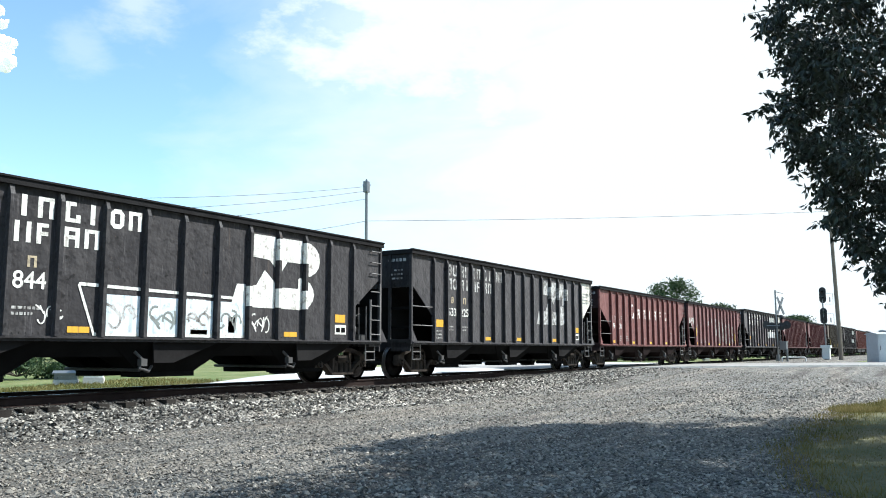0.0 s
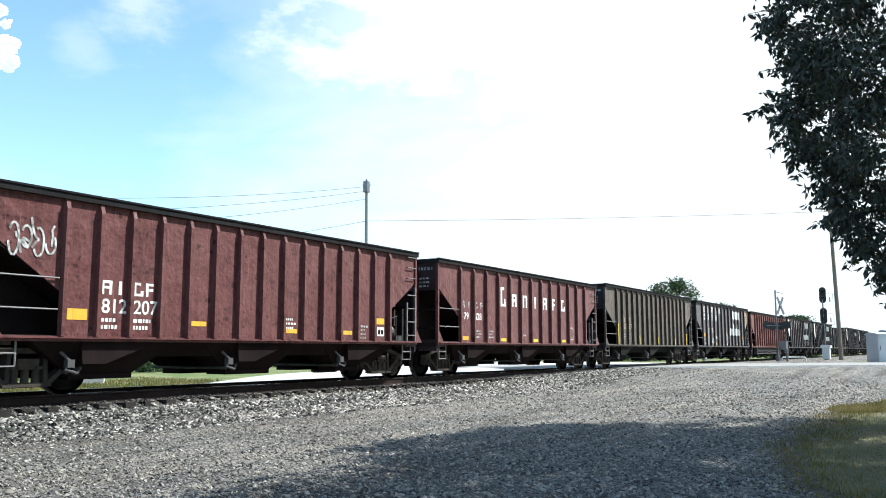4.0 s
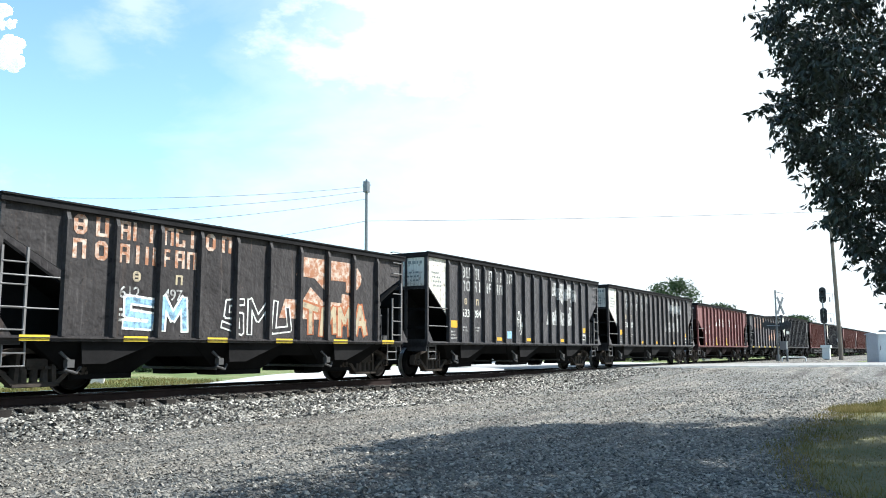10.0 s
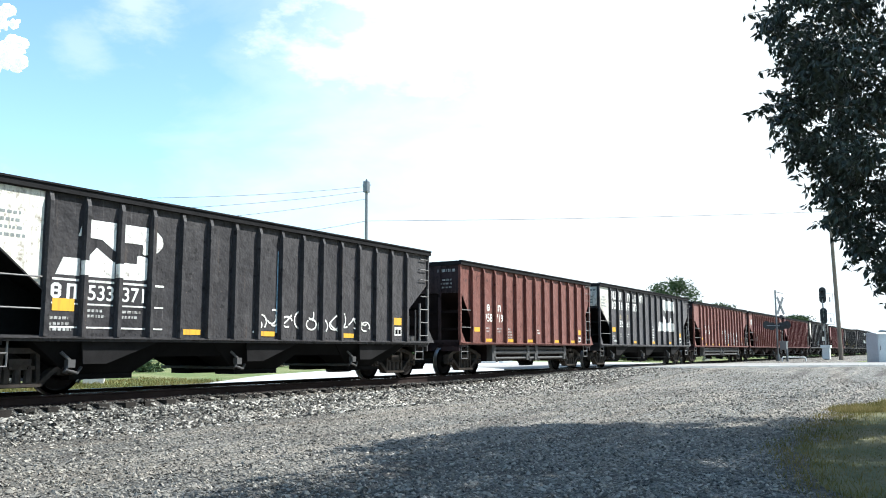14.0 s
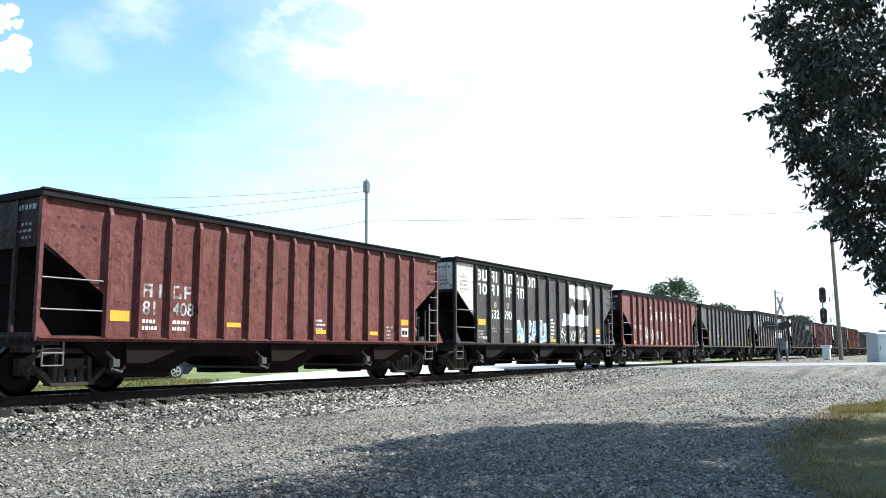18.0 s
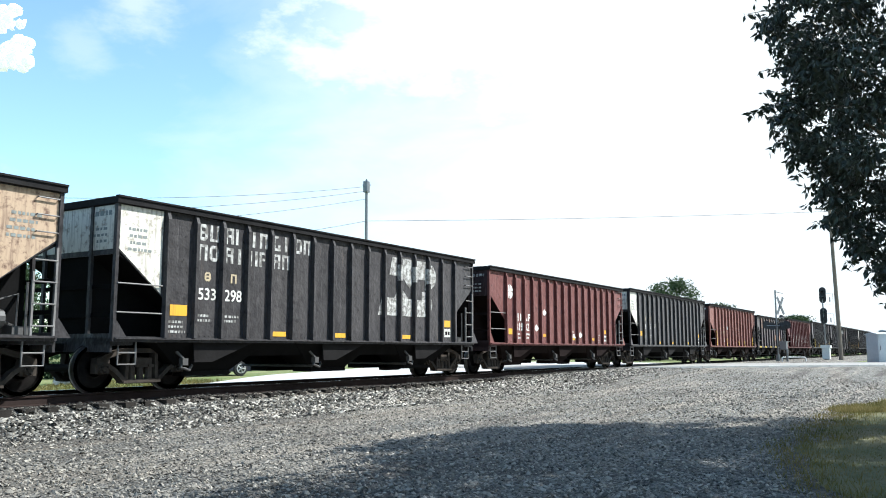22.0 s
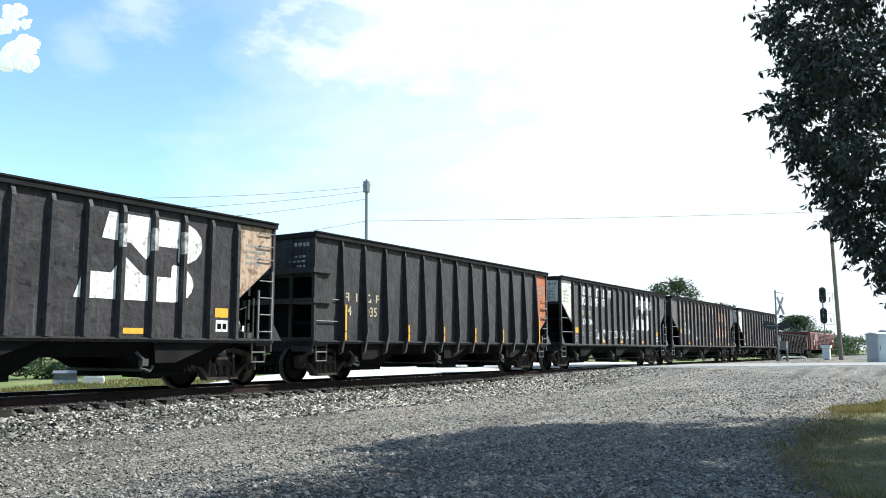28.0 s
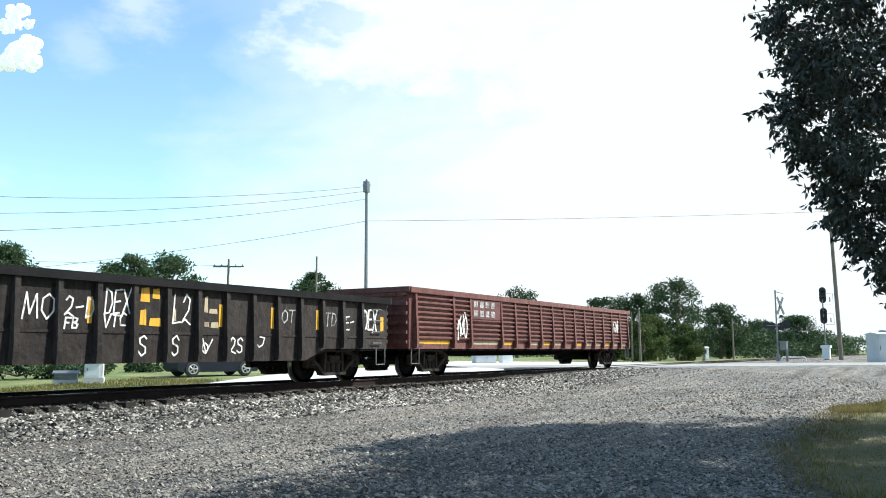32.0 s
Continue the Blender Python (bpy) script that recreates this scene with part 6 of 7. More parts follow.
def leaf_cloud(centres, radii, per, size, seed, droop=0.0, long=2.2):
    """Folded leaves scattered in clumps; returns vertex and face arrays."""
    rng = np.random.default_rng(seed)
    c = np.repeat(np.array(centres), per, 0)
    r = np.repeat(np.array(radii), per, 0)
    n = len(c)
    d = rng.normal(size=(n, 3))
    d /= np.linalg.norm(d, axis=1)[:, None]
    pos = c + d * r * (rng.random(n) ** 0.45)[:, None]
    ax = rng.normal(size=(n, 3)) + d * 0.4
    ax[:, 2] -= droop
    ax /= np.linalg.norm(ax, axis=1)[:, None]
    sd = np.cross(ax, rng.normal(size=(n, 3)))
    sd /= np.linalg.norm(sd, axis=1)[:, None] + 1e-9
    up = np.cross(ax, sd)
    s = size * rng.uniform(0.6, 1.25, n)[:, None]
    w = s / long
    v = np.stack([pos, pos + ax * s * 0.4 + sd * w * 0.5 + up * w * 0.15, pos + ax * s, pos + ax * s * 0.4 - sd * w * 0.5 + up * w * 0.15], 1).reshape(-1, 3)
    k = np.arange(n)[:, None] * 4
    f = np.concatenate([np.stack([k[:, 0], k[:, 0] + 1, k[:, 0] + 2], 1), np.stack([k[:, 0], k[:, 0] + 2, k[:, 0] + 3], 1)])
    return v, f


def leaf_mesh(name, v, f, mat):
    me = bpy.data.meshes.new(name)
    me.from_pydata(v.tolist(), [], f.tolist())
    me.materials.append(mat)
    return me


def tree(x, y, top, r, seed, mat, label, base=GROUND + 0.1, low=0.25, per=130, clumps=70, size=0.36, lean=0.0):
    rng = random.Random(seed)
    t = empty("tree")
    t.location = (x, y, base)
    tagged(t, label, "tree", "trees beyond the track")
    h = top - base
    b = Build()
    segs = 6
    pts = [Vector((lean * (i / segs) ** 2 + rng.uniform(-0.1, 0.1) * i / segs, rng.uniform(-0.1, 0.1) * i / segs, h * 0.75 * i / segs - 0.1)) for i in range(segs + 1)]
    r0 = 0.035 * h
    for i in range(segs):
        b.rod(pts[i], pts[i + 1], r0 * (1 - 0.8 * i / segs), 8, r0 * (1 - 0.8 * (i + 1) / segs))
    cs, rs = [], []
    for i in range(clumps):
        a, u = rng.uniform(0, 6.283), rng.random()
        z = h * (low + (0.96 - low) * u)
        prof = math.sin(math.pi * min(1, 0.18 + 0.8 * u)) ** 0.6
        rr = r * prof * rng.uniform(0.35, 1.05)
        cr = r * rng.uniform(0.16, 0.34)
        p = Vector((rr * math.cos(a) + lean * u, rr * math.sin(a), min(z, h - cr * 0.6)))
        cs.append(tuple(p)); rs.append((cr, cr, cr * 0.7))
        if i % 3 == 0:
            s = pts[min(segs, 2 + int(u * 4))]
            b.rod(s, p, 0.012 * h, 5, 0.003 * h)
    part("trunk", b.mesh("trunk", BARK), t)
    v, f = leaf_cloud(cs, rs, per, size, seed)
    part("crown", leaf_mesh("crown", v, f, mat), t)
    return t


def bush(x, y, h, r, seed, mat, n=14, per=70, size=0.28, z=GROUND + 0.1):
    rng = random.Random(seed)
    t = empty("bush")
    t.location = (x, y, z)
    tagged(t, "rounded green bush in the grass", "bush", "bushes beyond the track")
    b = Build()
    cs, rs = [], []
    for i in range(n):
        a, d = rng.uniform(0, 6.283), r * rng.random() ** 0.5
        p = (d * math.cos(a), d * math.sin(a), h * rng.uniform(0.25, 0.85) * (1 - 0.4 * d / r))
        cs.append(p); rs.append((r * 0.32, r * 0.32, h * 0.25))
        b.rod((0, 0, 0), p, 0.03, 5, 0.01)
    part("stems", b.mesh("stems", BARK), t)
    v, f = leaf_cloud(cs, rs, per, size, seed)
    part("foliage", leaf_mesh("foliage", v, f, mat), t)


def near_tree():
    """The big tree beside the camera whose boughs hang into view."""
    rng = random.Random(77)
    t = empty("tree")
    t.location, t.scale = (16.65, -0.25, -0.27), (0.77, 0.77, 0.77)
    tagged(t, "large shade tree with drooping dark green boughs", "tree")
    b = Build()
    pts = [Vector((0, 0, -0.5)), Vector((0.05, 0.05, 1.2)), Vector((0.0, 0.15, 2.6)), Vector((-0.1, 0.2, 4.2)), Vector((0.1, 0.3, 6.0)), Vector((0.2, 0.2, 8.5)), Vector((0.1, 0.1, 11.0))]
    rad = [0.52, 0.4, 0.36, 0.31, 0.24, 0.16, 0.06]
    for i in range(6):
        b.rod(pts[i], pts[i + 1], rad[i], 12, rad[i + 1])
    cs, rs = [], []
    # toward = direction across the view, to the near side of the lot
    view_left = Vector((-0.531, 0.847, 0))
    deep = Vector((0.847, 0.531, 0))
    def edge_of(z, back):
        """How far the boughs reach towards the lot at each height: the hem rises towards the lot."""
        hem = ((2.4, 1.7), (2.9, 2.35), (3.7, 2.95), (4.9, 3.65), (6.2, 4.6), (7.7, 4.95), (9.1, 5.3), (11.0, 3.6), (12.5, 1.4))
        r = hem[-1][1]
        for (a, p), (c, q) in zip(hem, hem[1:]):
            if z <= c:
                r = p + (q - p) * max(0.0, (z - a) / (c - a))
                break
        return r - 0.2 * smooth(4.5, 6.0, z) + 0.22 * math.sin(z * 3.1 + 0.6) * smooth(4.0, 6.0, z) - (0.7 if z < 4.3 else 0.8 if z < 6.3 else 1.0 if z < 7.0 else 1.35) - 0.62 * back - 0.12 * abs(back)
    for i in range(520):
        z = 2.5 + 9.6 * rng.random() ** 0.9
        u = (z - 2.3) / 10.2
        reach = 4.6 * (0.55 + 0.6 * math.sin(math.pi * min(1, 0.15 + 0.75 * u)) ** 0.8)
        a = rng.uniform(0, 6.283)
        d = reach * rng.random() ** 0.42
        left = d * math.cos(a)
        back = d * math.sin(a)
        limit = edge_of(z, back)
        if left > limit:
            left = limit - rng.random() ** 2 * 1.6
        p = view_left * left + deep * back + Vector((0, 0, z))
        gx, gy = 16.65 + 0.77 * p.x - 0.49 * z, -0.25 + 0.77 * p.y + 0.526 * z
        if gy > 6.9 - 1.3 * max(0.0, gx - 14.2) and left > -1.0:
            continue
        if z > 8.2 and rng.random() < 0.3:
            continue
        near_hem = left > limit - 0.7
        cs.append(tuple(p)); rs.append((0.42, 0.42, 0.36) if near_hem else (0.58, 0.58, 0.46))
        if i % 4 == 0:
            s = pts[min(5, 2 + int(u * 3.4))]
            mid = s.lerp(p, 0.55) + Vector((0, 0, 0.4))
            b.rod(s, mid, 0.07, 6, 0.035); b.rod(mid, p, 0.035, 5, 0.01)
    # drooping sprays all along the hem, each a thin twig with hanging leaves
    tips, drops = [], []
    for i in range(330):
        z = 2.5 + 8.2 * rng.random()
        back = rng.uniform(-1.6, 1.6)
        out = edge_of(z, back) + rng.uniform(-0.15, 0.35)
        q = view_left * out + deep * back + Vector((0, 0, z + rng.uniform(-0.2, 0.35)))
        p = q + view_left * rng.uniform(0.1, 0.62) + deep * rng.uniform(-0.3, 0.3) + Vector((0, 0, rng.uniform(-0.6, 0.12)))
        b.rod(q, p, 0.007, 4, 0.003)
        n = 4 + int((p - q).length * 9)
        for k in range(n):
            tips.append(tuple(q.lerp(p, (k + 0.5) / n))); drops.append((0.07, 0.07, 0.05))
    for z, out in ((9.0, 4.6), (7.65, 4.35), (6.55, 4.1)):
        p = view_left * (out + 0.25) + Vector((0, 0, z))
        q = view_left * (out - 1.6) + Vector((0, 0, z + 0.35))
        b.rod(q, p, 0.03, 5, 0.006)
        for k in range(9):
            tips.append(tuple(Vector(p).lerp(q, k / 9))); drops.append((0.07 + 0.02 * k, 0.07 + 0.02 * k, 0.07))
            tips.append(tuple(Vector(p).lerp(q, k / 9))); drops.append((0.05 + 0.035 * k, 0.05 + 0.035 * k, 0.1))
    part("trunk", b.mesh("trunk", BARK), t)
    v, f = leaf_cloud(cs, rs, 150, 0.17, 7, droop=1.0, long=2.2)
    v2, f2 = leaf_cloud(tips, drops, 3, 0.185, 8, droop=1.1, long=2.3)
    v, f = np.concatenate([v, v2]), np.concatenate([f, f2 + len(v)])
    part("crown", leaf_mesh("crown", v, f, LEAF_NEAR), t)


def shade_tree():
    """A second, higher crown beside the camera, over the picture's edge; its shade lies on the lot."""
    rng = random.Random(41)
    t = empty("tree")
    t.location = (11.4, -3.4, GROUND - 0.05)
    tagged(t, "tall shade tree whose shadow lies on the gravel", "tree")
    b = Build()
    pts = [Vector((0, 0, 0)), Vector((0.1, 0.1, 2.0)), Vector((0.2, 0.3, 4.2)), Vector((0.1, 0.5, 7.0)), Vector((0, 0.4, 10.0))]
    for i in range(4):
        b.rod(pts[i], pts[i + 1], 0.4 - 0.08 * i, 12, 0.32 - 0.08 * i)
    cs, rs = [], []
    while len(cs) < 320:
        z = rng.uniform(5.6, 11.0)
        a, d = rng.uniform(0, 6.283), 6.9 * rng.random() ** 0.5 * (1.0 if z < 8.5 else 0.75)
        p = Vector((d * math.cos(a), d * math.sin(a), z))
        wx, wy = p.x + 11.4, p.y - 3.4
        depth, side = wx * 0.847 + wy * 0.531, wx * 0.531 - wy * 0.847
        if side < 0.62 * depth + 0.9 and depth > 0 and z - 0.6 < 0.82 + 0.43 * depth + 1.1:
            continue
        gx, gy = wx - 0.636 * (z + 0.3), wy + 0.683 * (z + 0.3)
        if gx < 5.2 or gy > 6.2 - 0.9 * smooth(8.6, 9.8, gx) - 1.5 * max(0.0, gx - 12.8):
            continue
        cs.append(tuple(p)); rs.append((0.85, 0.85, 0.6))
        if len(cs) % 4 == 0:
            s = pts[2 if z < 8 else 3]
            b.rod(s, p, 0.08, 6, 0.015)
    part("trunk", b.mesh("trunk", BARK), t)
    v, f = leaf_cloud(cs, rs, 78, 0.24, 17, droop=0.5, long=2.2)
    part("crown", leaf_mesh("crown", v, f, LEAF_NEAR), t)


def make_trees():
    shade_tree()
    lab = "broad green tree in the distance"
    for k, (x, y, top, r, low) in enumerate(((105.2, 31.0, 9.8, 4.6, 0.2), (107.2, 37.3, 8.2, 4.2, 0.1), (114.4, 44.7, 8.4, 3.8, 0.15), (118.4, 28.9, 7.2, 3.4, 0.05), (116.9, 59.6, 10.8, 4.2, 0.3), (84.5, 73.4, 11.1, 3.6, 0.3),
                                             (58.2, 70.6, 10.9, 3.8, 0.1), (54.3, 71.7, 10.4, 3.9, 0.1), (44.3, 77.0, 10.9, 4.4, 0.05), (41.5, 73.0, 8.6, 3.6, 0.02), (161.8, 26.0, 6.9, 4.6, 0.05), (170.0, 34.0, 6.5, 4.5, 0.05))):
        tree(x, y, top, r, 100 + k, LEAF_FAR, lab, low=low, clumps=70 if k < 6 else 130)
    for k, (x, y, top, r) in enumerate(((90.2, 30.3, 4.6, 2.4), (95.7, 27.3, 3.7, 1.9), (99.0, 32.0, 5.0, 2.4), (86.5, 32.5, 3.6, 1.8))):
        tree(x, y, top, r, 200 + k, LEAF_LIGHT, "young light-green tree in rough grass", low=0.03, clumps=45, size=0.3)
    # belt of woods along the horizon
    rng = random.Random(8)
    cs, rs = [], []
    for i in range(560):
        x = 120 + 130 * rng.random()
        y = 24 + 66 * rng.random() - (x - 120) * 0.06
        if y < 19:
            y += 8
        h = 4.2 + 1.9 * noise.noise(Vector((x * 0.06, y * 0.06, 1)))
        if x > 190:
            h += 0.4
        z = GROUND + rng.random() * h
        cs.append((x, y, z)); rs.append((2.3, 2.3, 1.3))
    v, f = leaf_cloud(cs, rs, 110, 0.6, 9)
    w = new("distant_woods", leaf_mesh("distant_woods", v, f, LEAF_FAR))
    tagged(w, "belt of low dark green woods along the horizon", "woods", kind="stuff")
    cs, rs = [], []
    for i in range(300):
        x = -60 + 210 * rng.random()
        y = 82 + 20 * rng.random()
        cs.append((x, y, GROUND + rng.random() * (3.0 + 1.5 * noise.noise(Vector((x * 0.08, 0, 4)))))); rs.append((2.4, 2.0, 1.2))
    v, f = leaf_cloud(cs, rs, 60, 0.7, 10)
    w = new("distant_hedgerow", leaf_mesh("distant_hedgerow", v, f, LEAF_FAR))
    tagged(w, "low dark hedgerow far behind the street", "hedgerow", kind="stuff")
    for k, (x, y, h, r) in enumerate(((20.5, 38.0, 1.3, 1.6), (23.2, 38.6, 1.0, 1.4), (25.4, 37.5, 0.8, 1.1), (27.0, 39.0, 0.9, 1.2), (31.0, 39.5, 0.8, 1.0), (46, 43, 1.2, 1.5), (50, 44, 1.1, 1.4), (18.3, 37.2, 1.2, 1.4))):
        bush(x, y, h, r, 300 + k, LEAF_FAR)
    near_tree()
    # blades on the lawn patch under the tree and on the verge
    def blades(name, n, seed, place, size, label, mat):
        rng = np.random.default_rng(seed)
        p = place(rng, n)
        z = np.array([height(a, b) for a, b in p])
        n = len(p)
        a = rng.uniform(0, 6.28, n)
        s = size * rng.uniform(0.5, 1.3, n)
        dx, dy = np.cos(a) * s * 0.12, np.sin(a) * s * 0.12
        lx, ly = rng.normal(size=n) * s * 0.45, rng.normal(size=n) * s * 0.45
        v = np.stack([np.stack([p[:, 0] - dx, p[:, 1] - dy, z - 0.01], 1), np.stack([p[:, 0] + dx, p[:, 1] + dy, z - 0.01], 1), np.stack([p[:, 0] + lx, p[:, 1] + ly, z + s], 1)], 1).reshape(-1, 3)
        f = np.arange(3 * n).reshape(-1, 3)
        ob = new(name, leaf_mesh(name, v, f, mat))
        tagged(ob, label, "grass", kind="stuff")

    def lawn(rng, n):
        x = 7.5 + 26 * rng.random(n) ** 1.2
        y = rng.uniform(-4, 3.2, n)
        edge = np.array([lawn_edge(a) for a in x])
        return np.stack([x, y], -1)[y < edge + rng.normal(size=n) * 0.12]
    
    def tuft(rng, n):
        x = 20.3 + 6 * rng.random(n)
        y = rng.uniform(-1.0, 3.0, n)
        edge = np.array([lawn_edge(a) for a in x])
        return np.stack([x, y], -1)[(y < edge + rng.normal(size=n) * 0.1) & (y > edge - 1.3)]
    # sunlit strip of the lawn, its brightness put into yellower blades
    blades("edge_grass", 20000, 23, tuft, 0.11, "unmown yellow grass coloured brighter for the lawn's sunlit edge", DRY_LIT_GRASS)
    blades("lawn_grass", 80000, 21, lawn, 0.06, "short dry yellow-green lawn grass", GRASS)

    def verge(rng, n):
        x, y = rng.uniform(3, 26, n), rng.uniform(19.5, 33, n)
        keep = y > 23.3 + (x - 15.5) * 0.4
        keep |= x < 14.2
        return np.stack([x, y], -1)[keep]
    blades("verge_grass", 40000, 22, verge, 0.12, "sunlit green verge grass", GRASS)


# blades coloured bright for the strip outside the tree's shadow
DRY_LIT_GRASS = leaf_material("dry_lit_edge_blades", (0.09, 0.088, 0.03), (0.2, 0.17, 0.06), (0.24, 0.195, 0.08), 0.3)
GRASS = leaf_material("lawn_blades", (0.05, 0.062, 0.016), (0.16, 0.145, 0.042), (0.21, 0.165, 0.06), 0.3)


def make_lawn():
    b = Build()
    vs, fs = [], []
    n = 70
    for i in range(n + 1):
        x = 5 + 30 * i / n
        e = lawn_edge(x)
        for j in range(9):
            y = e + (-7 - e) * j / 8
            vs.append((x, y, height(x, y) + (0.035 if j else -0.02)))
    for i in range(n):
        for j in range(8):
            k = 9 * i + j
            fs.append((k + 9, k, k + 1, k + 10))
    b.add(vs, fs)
    tagged(new("lawn", b.mesh("lawn", SHADE_TURF)), "thin dry lawn coloured dark for the tree's shade", "lawn", kind="structure")


# ---- drifting cloud ----
CLOUD = plain("glowing_cloud_vapour", (0.82, 0.83, 0.85), 1.0, 0, 0.03, 0.02, 0, spec=0.0)
# added self-glow keeps the side away from the sun white
CLOUD.node_tree.nodes["Principled BSDF"].inputs["Emission Color"].default_value = (0.88, 0.94, 1.0, 1)
CLOUD.node_tree.nodes["Principled BSDF"].inputs["Emission Strength"].default_value = 0.3
CLOUDS = []


def cumulus(x, y, z, w, h, seed):
    """A small heap of vapour lumps, broad at the foot."""
    rng = random.Random(seed)
    bm = bmesh.new()
    for i in range(46):
        v = rng.random() ** 1.3
        a = w * (0.9 - 0.6 * v) * rng.uniform(-1, 1) + 0.2 * w * (v - 0.4)
        r = (0.1 + 0.17 * rng.random() ** 2) * w
        m = Matrix.Translation((a * 0.53, -a * 0.85 + rng.uniform(-0.3, 0.3) * w, v * h)) @ Matrix.Scale(r, 4)
        bmesh.ops.create_icosphere(bm, subdivisions=3, radius=1.0, matrix=m)
    for p in bm.verts:
        p.co += Vector(noise.noise_vector(p.co / (w * 0.2))) * w * 0.09 + Vector(noise.noise_vector(p.co / (w * 0.06))) * w * 0.045
    bm.verts.ensure_lookup_table()
    me = bpy.data.meshes.new("cumulus_cloud")
    bm.to_mesh(me)
    bm.free()
    me.materials.append(CLOUD)
    for p in me.polygons:
        p.use_smooth = True
    c = new("cumulus_cloud", me)
    tagged(c, "small bright white cumulus cloud drifting in the blue", "cloud", "drifting clouds")
    CLOUDS.append((c, Vector((x, y, z))))


# ---- fixtures ----
def crossing_signal(x, y):
    t = empty("crossing_signal")
    t.location = (x, y, -0.05)
    tagged(t, "grey crossing signal mast with crossbuck and flashing lamps", "crossing signal")
    part("mast", Build().rod((0, 0, 0), (0, 0, 5.3), 0.06, 10).rod((0, 0, 5.2), (0.75, -0.4, 5.1), 0.03, 6).rod((0, 0, 0), (0, 0, 0.5), 0.16, 10).mesh("mast", STEEL), t)
    rot = math.degrees(math.atan2(-0.847, 0.531))
    board = Build().box(-0.75, 0.75, -0.02, 0.02, -0.1, 0.1).mesh("board", plain("back_of_sign_metal", (0.16, 0.17, 0.18), 0.5, 0.3, 0.2, 6))
    c = pose(0.5, -0.25, 4.15, 0, 0, rot + 35)
    part("crossbuck_board", board, t, "grey back of a crossbuck board", at=c @ pose(0, 0, 0, 0, 58, 0))
    part("crossbuck_board", board, t, "grey back of a crossbuck board", at=c @ pose(0, 0.03, 0, 0, -58, 0))
    part("bell", Build().turned([(0.0, 0.12), (0.1, 0.1), (0.19, 0.0), (0.21, -0.1), (0.0, -0.1)], 0, 0, 0, 12).mesh("bell", BLACK), t, at=pose(0.45, -0.3, 3.35, 90, 0, 0))
    part("cross_arm", Build().rod((-0.75, 0, 0), (0.75, 0, 0), 0.04, 8).mesh("cross_arm", STEEL), t, at=pose(0, 0, 2.65, 0, 0, rot))
    lamp = Build().turned([(0.0, -0.02), (0.3, -0.02), (0.3, 0.02), (0.12, 0.02), (0.12, 0.16), (0.0, 0.18)], 0, 0, 0, 16).mesh("flashing_lamp", BLACK)
    for d in (-0.75, -0.35, 0.35, 0.75):
        part("flashing_lamp", lamp, t, "round black flashing lamp with a dark backplate", at=pose(0, 0, 2.65, 0, 0, rot) @ pose(d, 0, 0.05 * (1 if abs(d) > 0.5 else -1), 0, 0, 0 if d < 0 else 160))
    part("gate_mechanism", Build().box(-0.3, 0.3, -0.22, 0.22, 0.75, 1.35).box(-0.34, 0.34, -0.26, 0.26, 1.3, 1.38).mesh("gate_mechanism", STEEL), t, "grey gate mechanism box", at=pose(-0.35, -0.5, 0.1))
    part("mechanism_post", Build().rod((0, 0, 0), (0, 0, 0.9), 0.08, 8).mesh("mechanism_post", STEEL), t, at=pose(-0.6, -0.75, 0))
    return t


def low_guard(x, y, rz):
    t = empty("guard_rail")
    t.location, t.rotation_euler = (x, y, -0.1), (0, 0, radians(rz))
    tagged(t, "low white pipe guard at the crossing signal", "guard rail")
    part("pipe", Build().path([(-0.9, 0, 0), (-0.9, 0, 0.26), (-0.8, 0, 0.34), (0.8, 0, 0.34), (0.9, 0, 0.26), (0.9, 0, 0)], 0.05, 8).mesh("pipe", WHITE), t)


def rail_signal(x, y):
    t = empty("rail_signal")
    t.location = (x, y, -0.1)
    tagged(t, "tall railway signal with two black heads on a thin mast", "rail signal")
    part("mast", Build().rod((0, 0, 0), (-0.05, 0.1, 5.6), 0.055, 8).rod((0, 0, 0), (0, 0, 0.6), 0.2, 8, 0.15).mesh("mast", STEEL), t)
    rz = math.degrees(math.atan2(10.5, 80)) + 90
    head = Build()
    pts = [(0.28 * math.cos(a), 0.58 + 0.28 * math.sin(a)) for a in (math.pi * i / 10 for i in range(11))] + [(0.28 * math.cos(a), -0.28 + 0.28 * math.sin(a)) for a in (math.pi + math.pi * i / 10 for i in range(11))]
    head.prism(pts, "y", -0.03, 0.03)
    for z in (0.45, -0.1):
        head.turned([(0.0, 0.0), (0.13, 0.0), (0.13, 0.3), (0.11, 0.3), (0.11, 0.02)], 0, 0.03, z, 12)
    hm = head.mesh("signal_head", BLACK)
    for z in (5.55, 3.72):
        part("signal_head", hm, t, "black two-lens signal head", at=pose(-0.05, 0.06, z, 0, 0, rz))
    fm = Build().path([(0.1, 0, 0), (0.75, 0, 0), (0.75, 0, 0.95), (0.25, 0, 0.95)], 0.02, 5).path([(0.5, 0, 0.2), (0.5, 0, 0.6)], 0.05, 5)
    fm = fm.mesh("service_cage", STEEL)
    for z in (4.9, 3.1):
        part("service_cage", fm, t, "thin steel service cage", at=pose(0, 0, z, 0, 0, rz + 180))
    part("ladder", Build().rod((0.25, 0.1, 0), (0.25, 0.1, 5.2), 0.015, 5).rod((0.45, 0.1, 0), (0.45, 0.1, 5.2), 0.015, 5).mesh("ladder", STEEL), t)
    part("base_case", Build().box(-0.35, 0.35, -0.3, 0.3, 0.1, 1.05).box(-0.45, 0.45, -0.4, 0.4, 1.05, 1.3).mesh("base_case", WHITE), t, "white relay case at the foot")


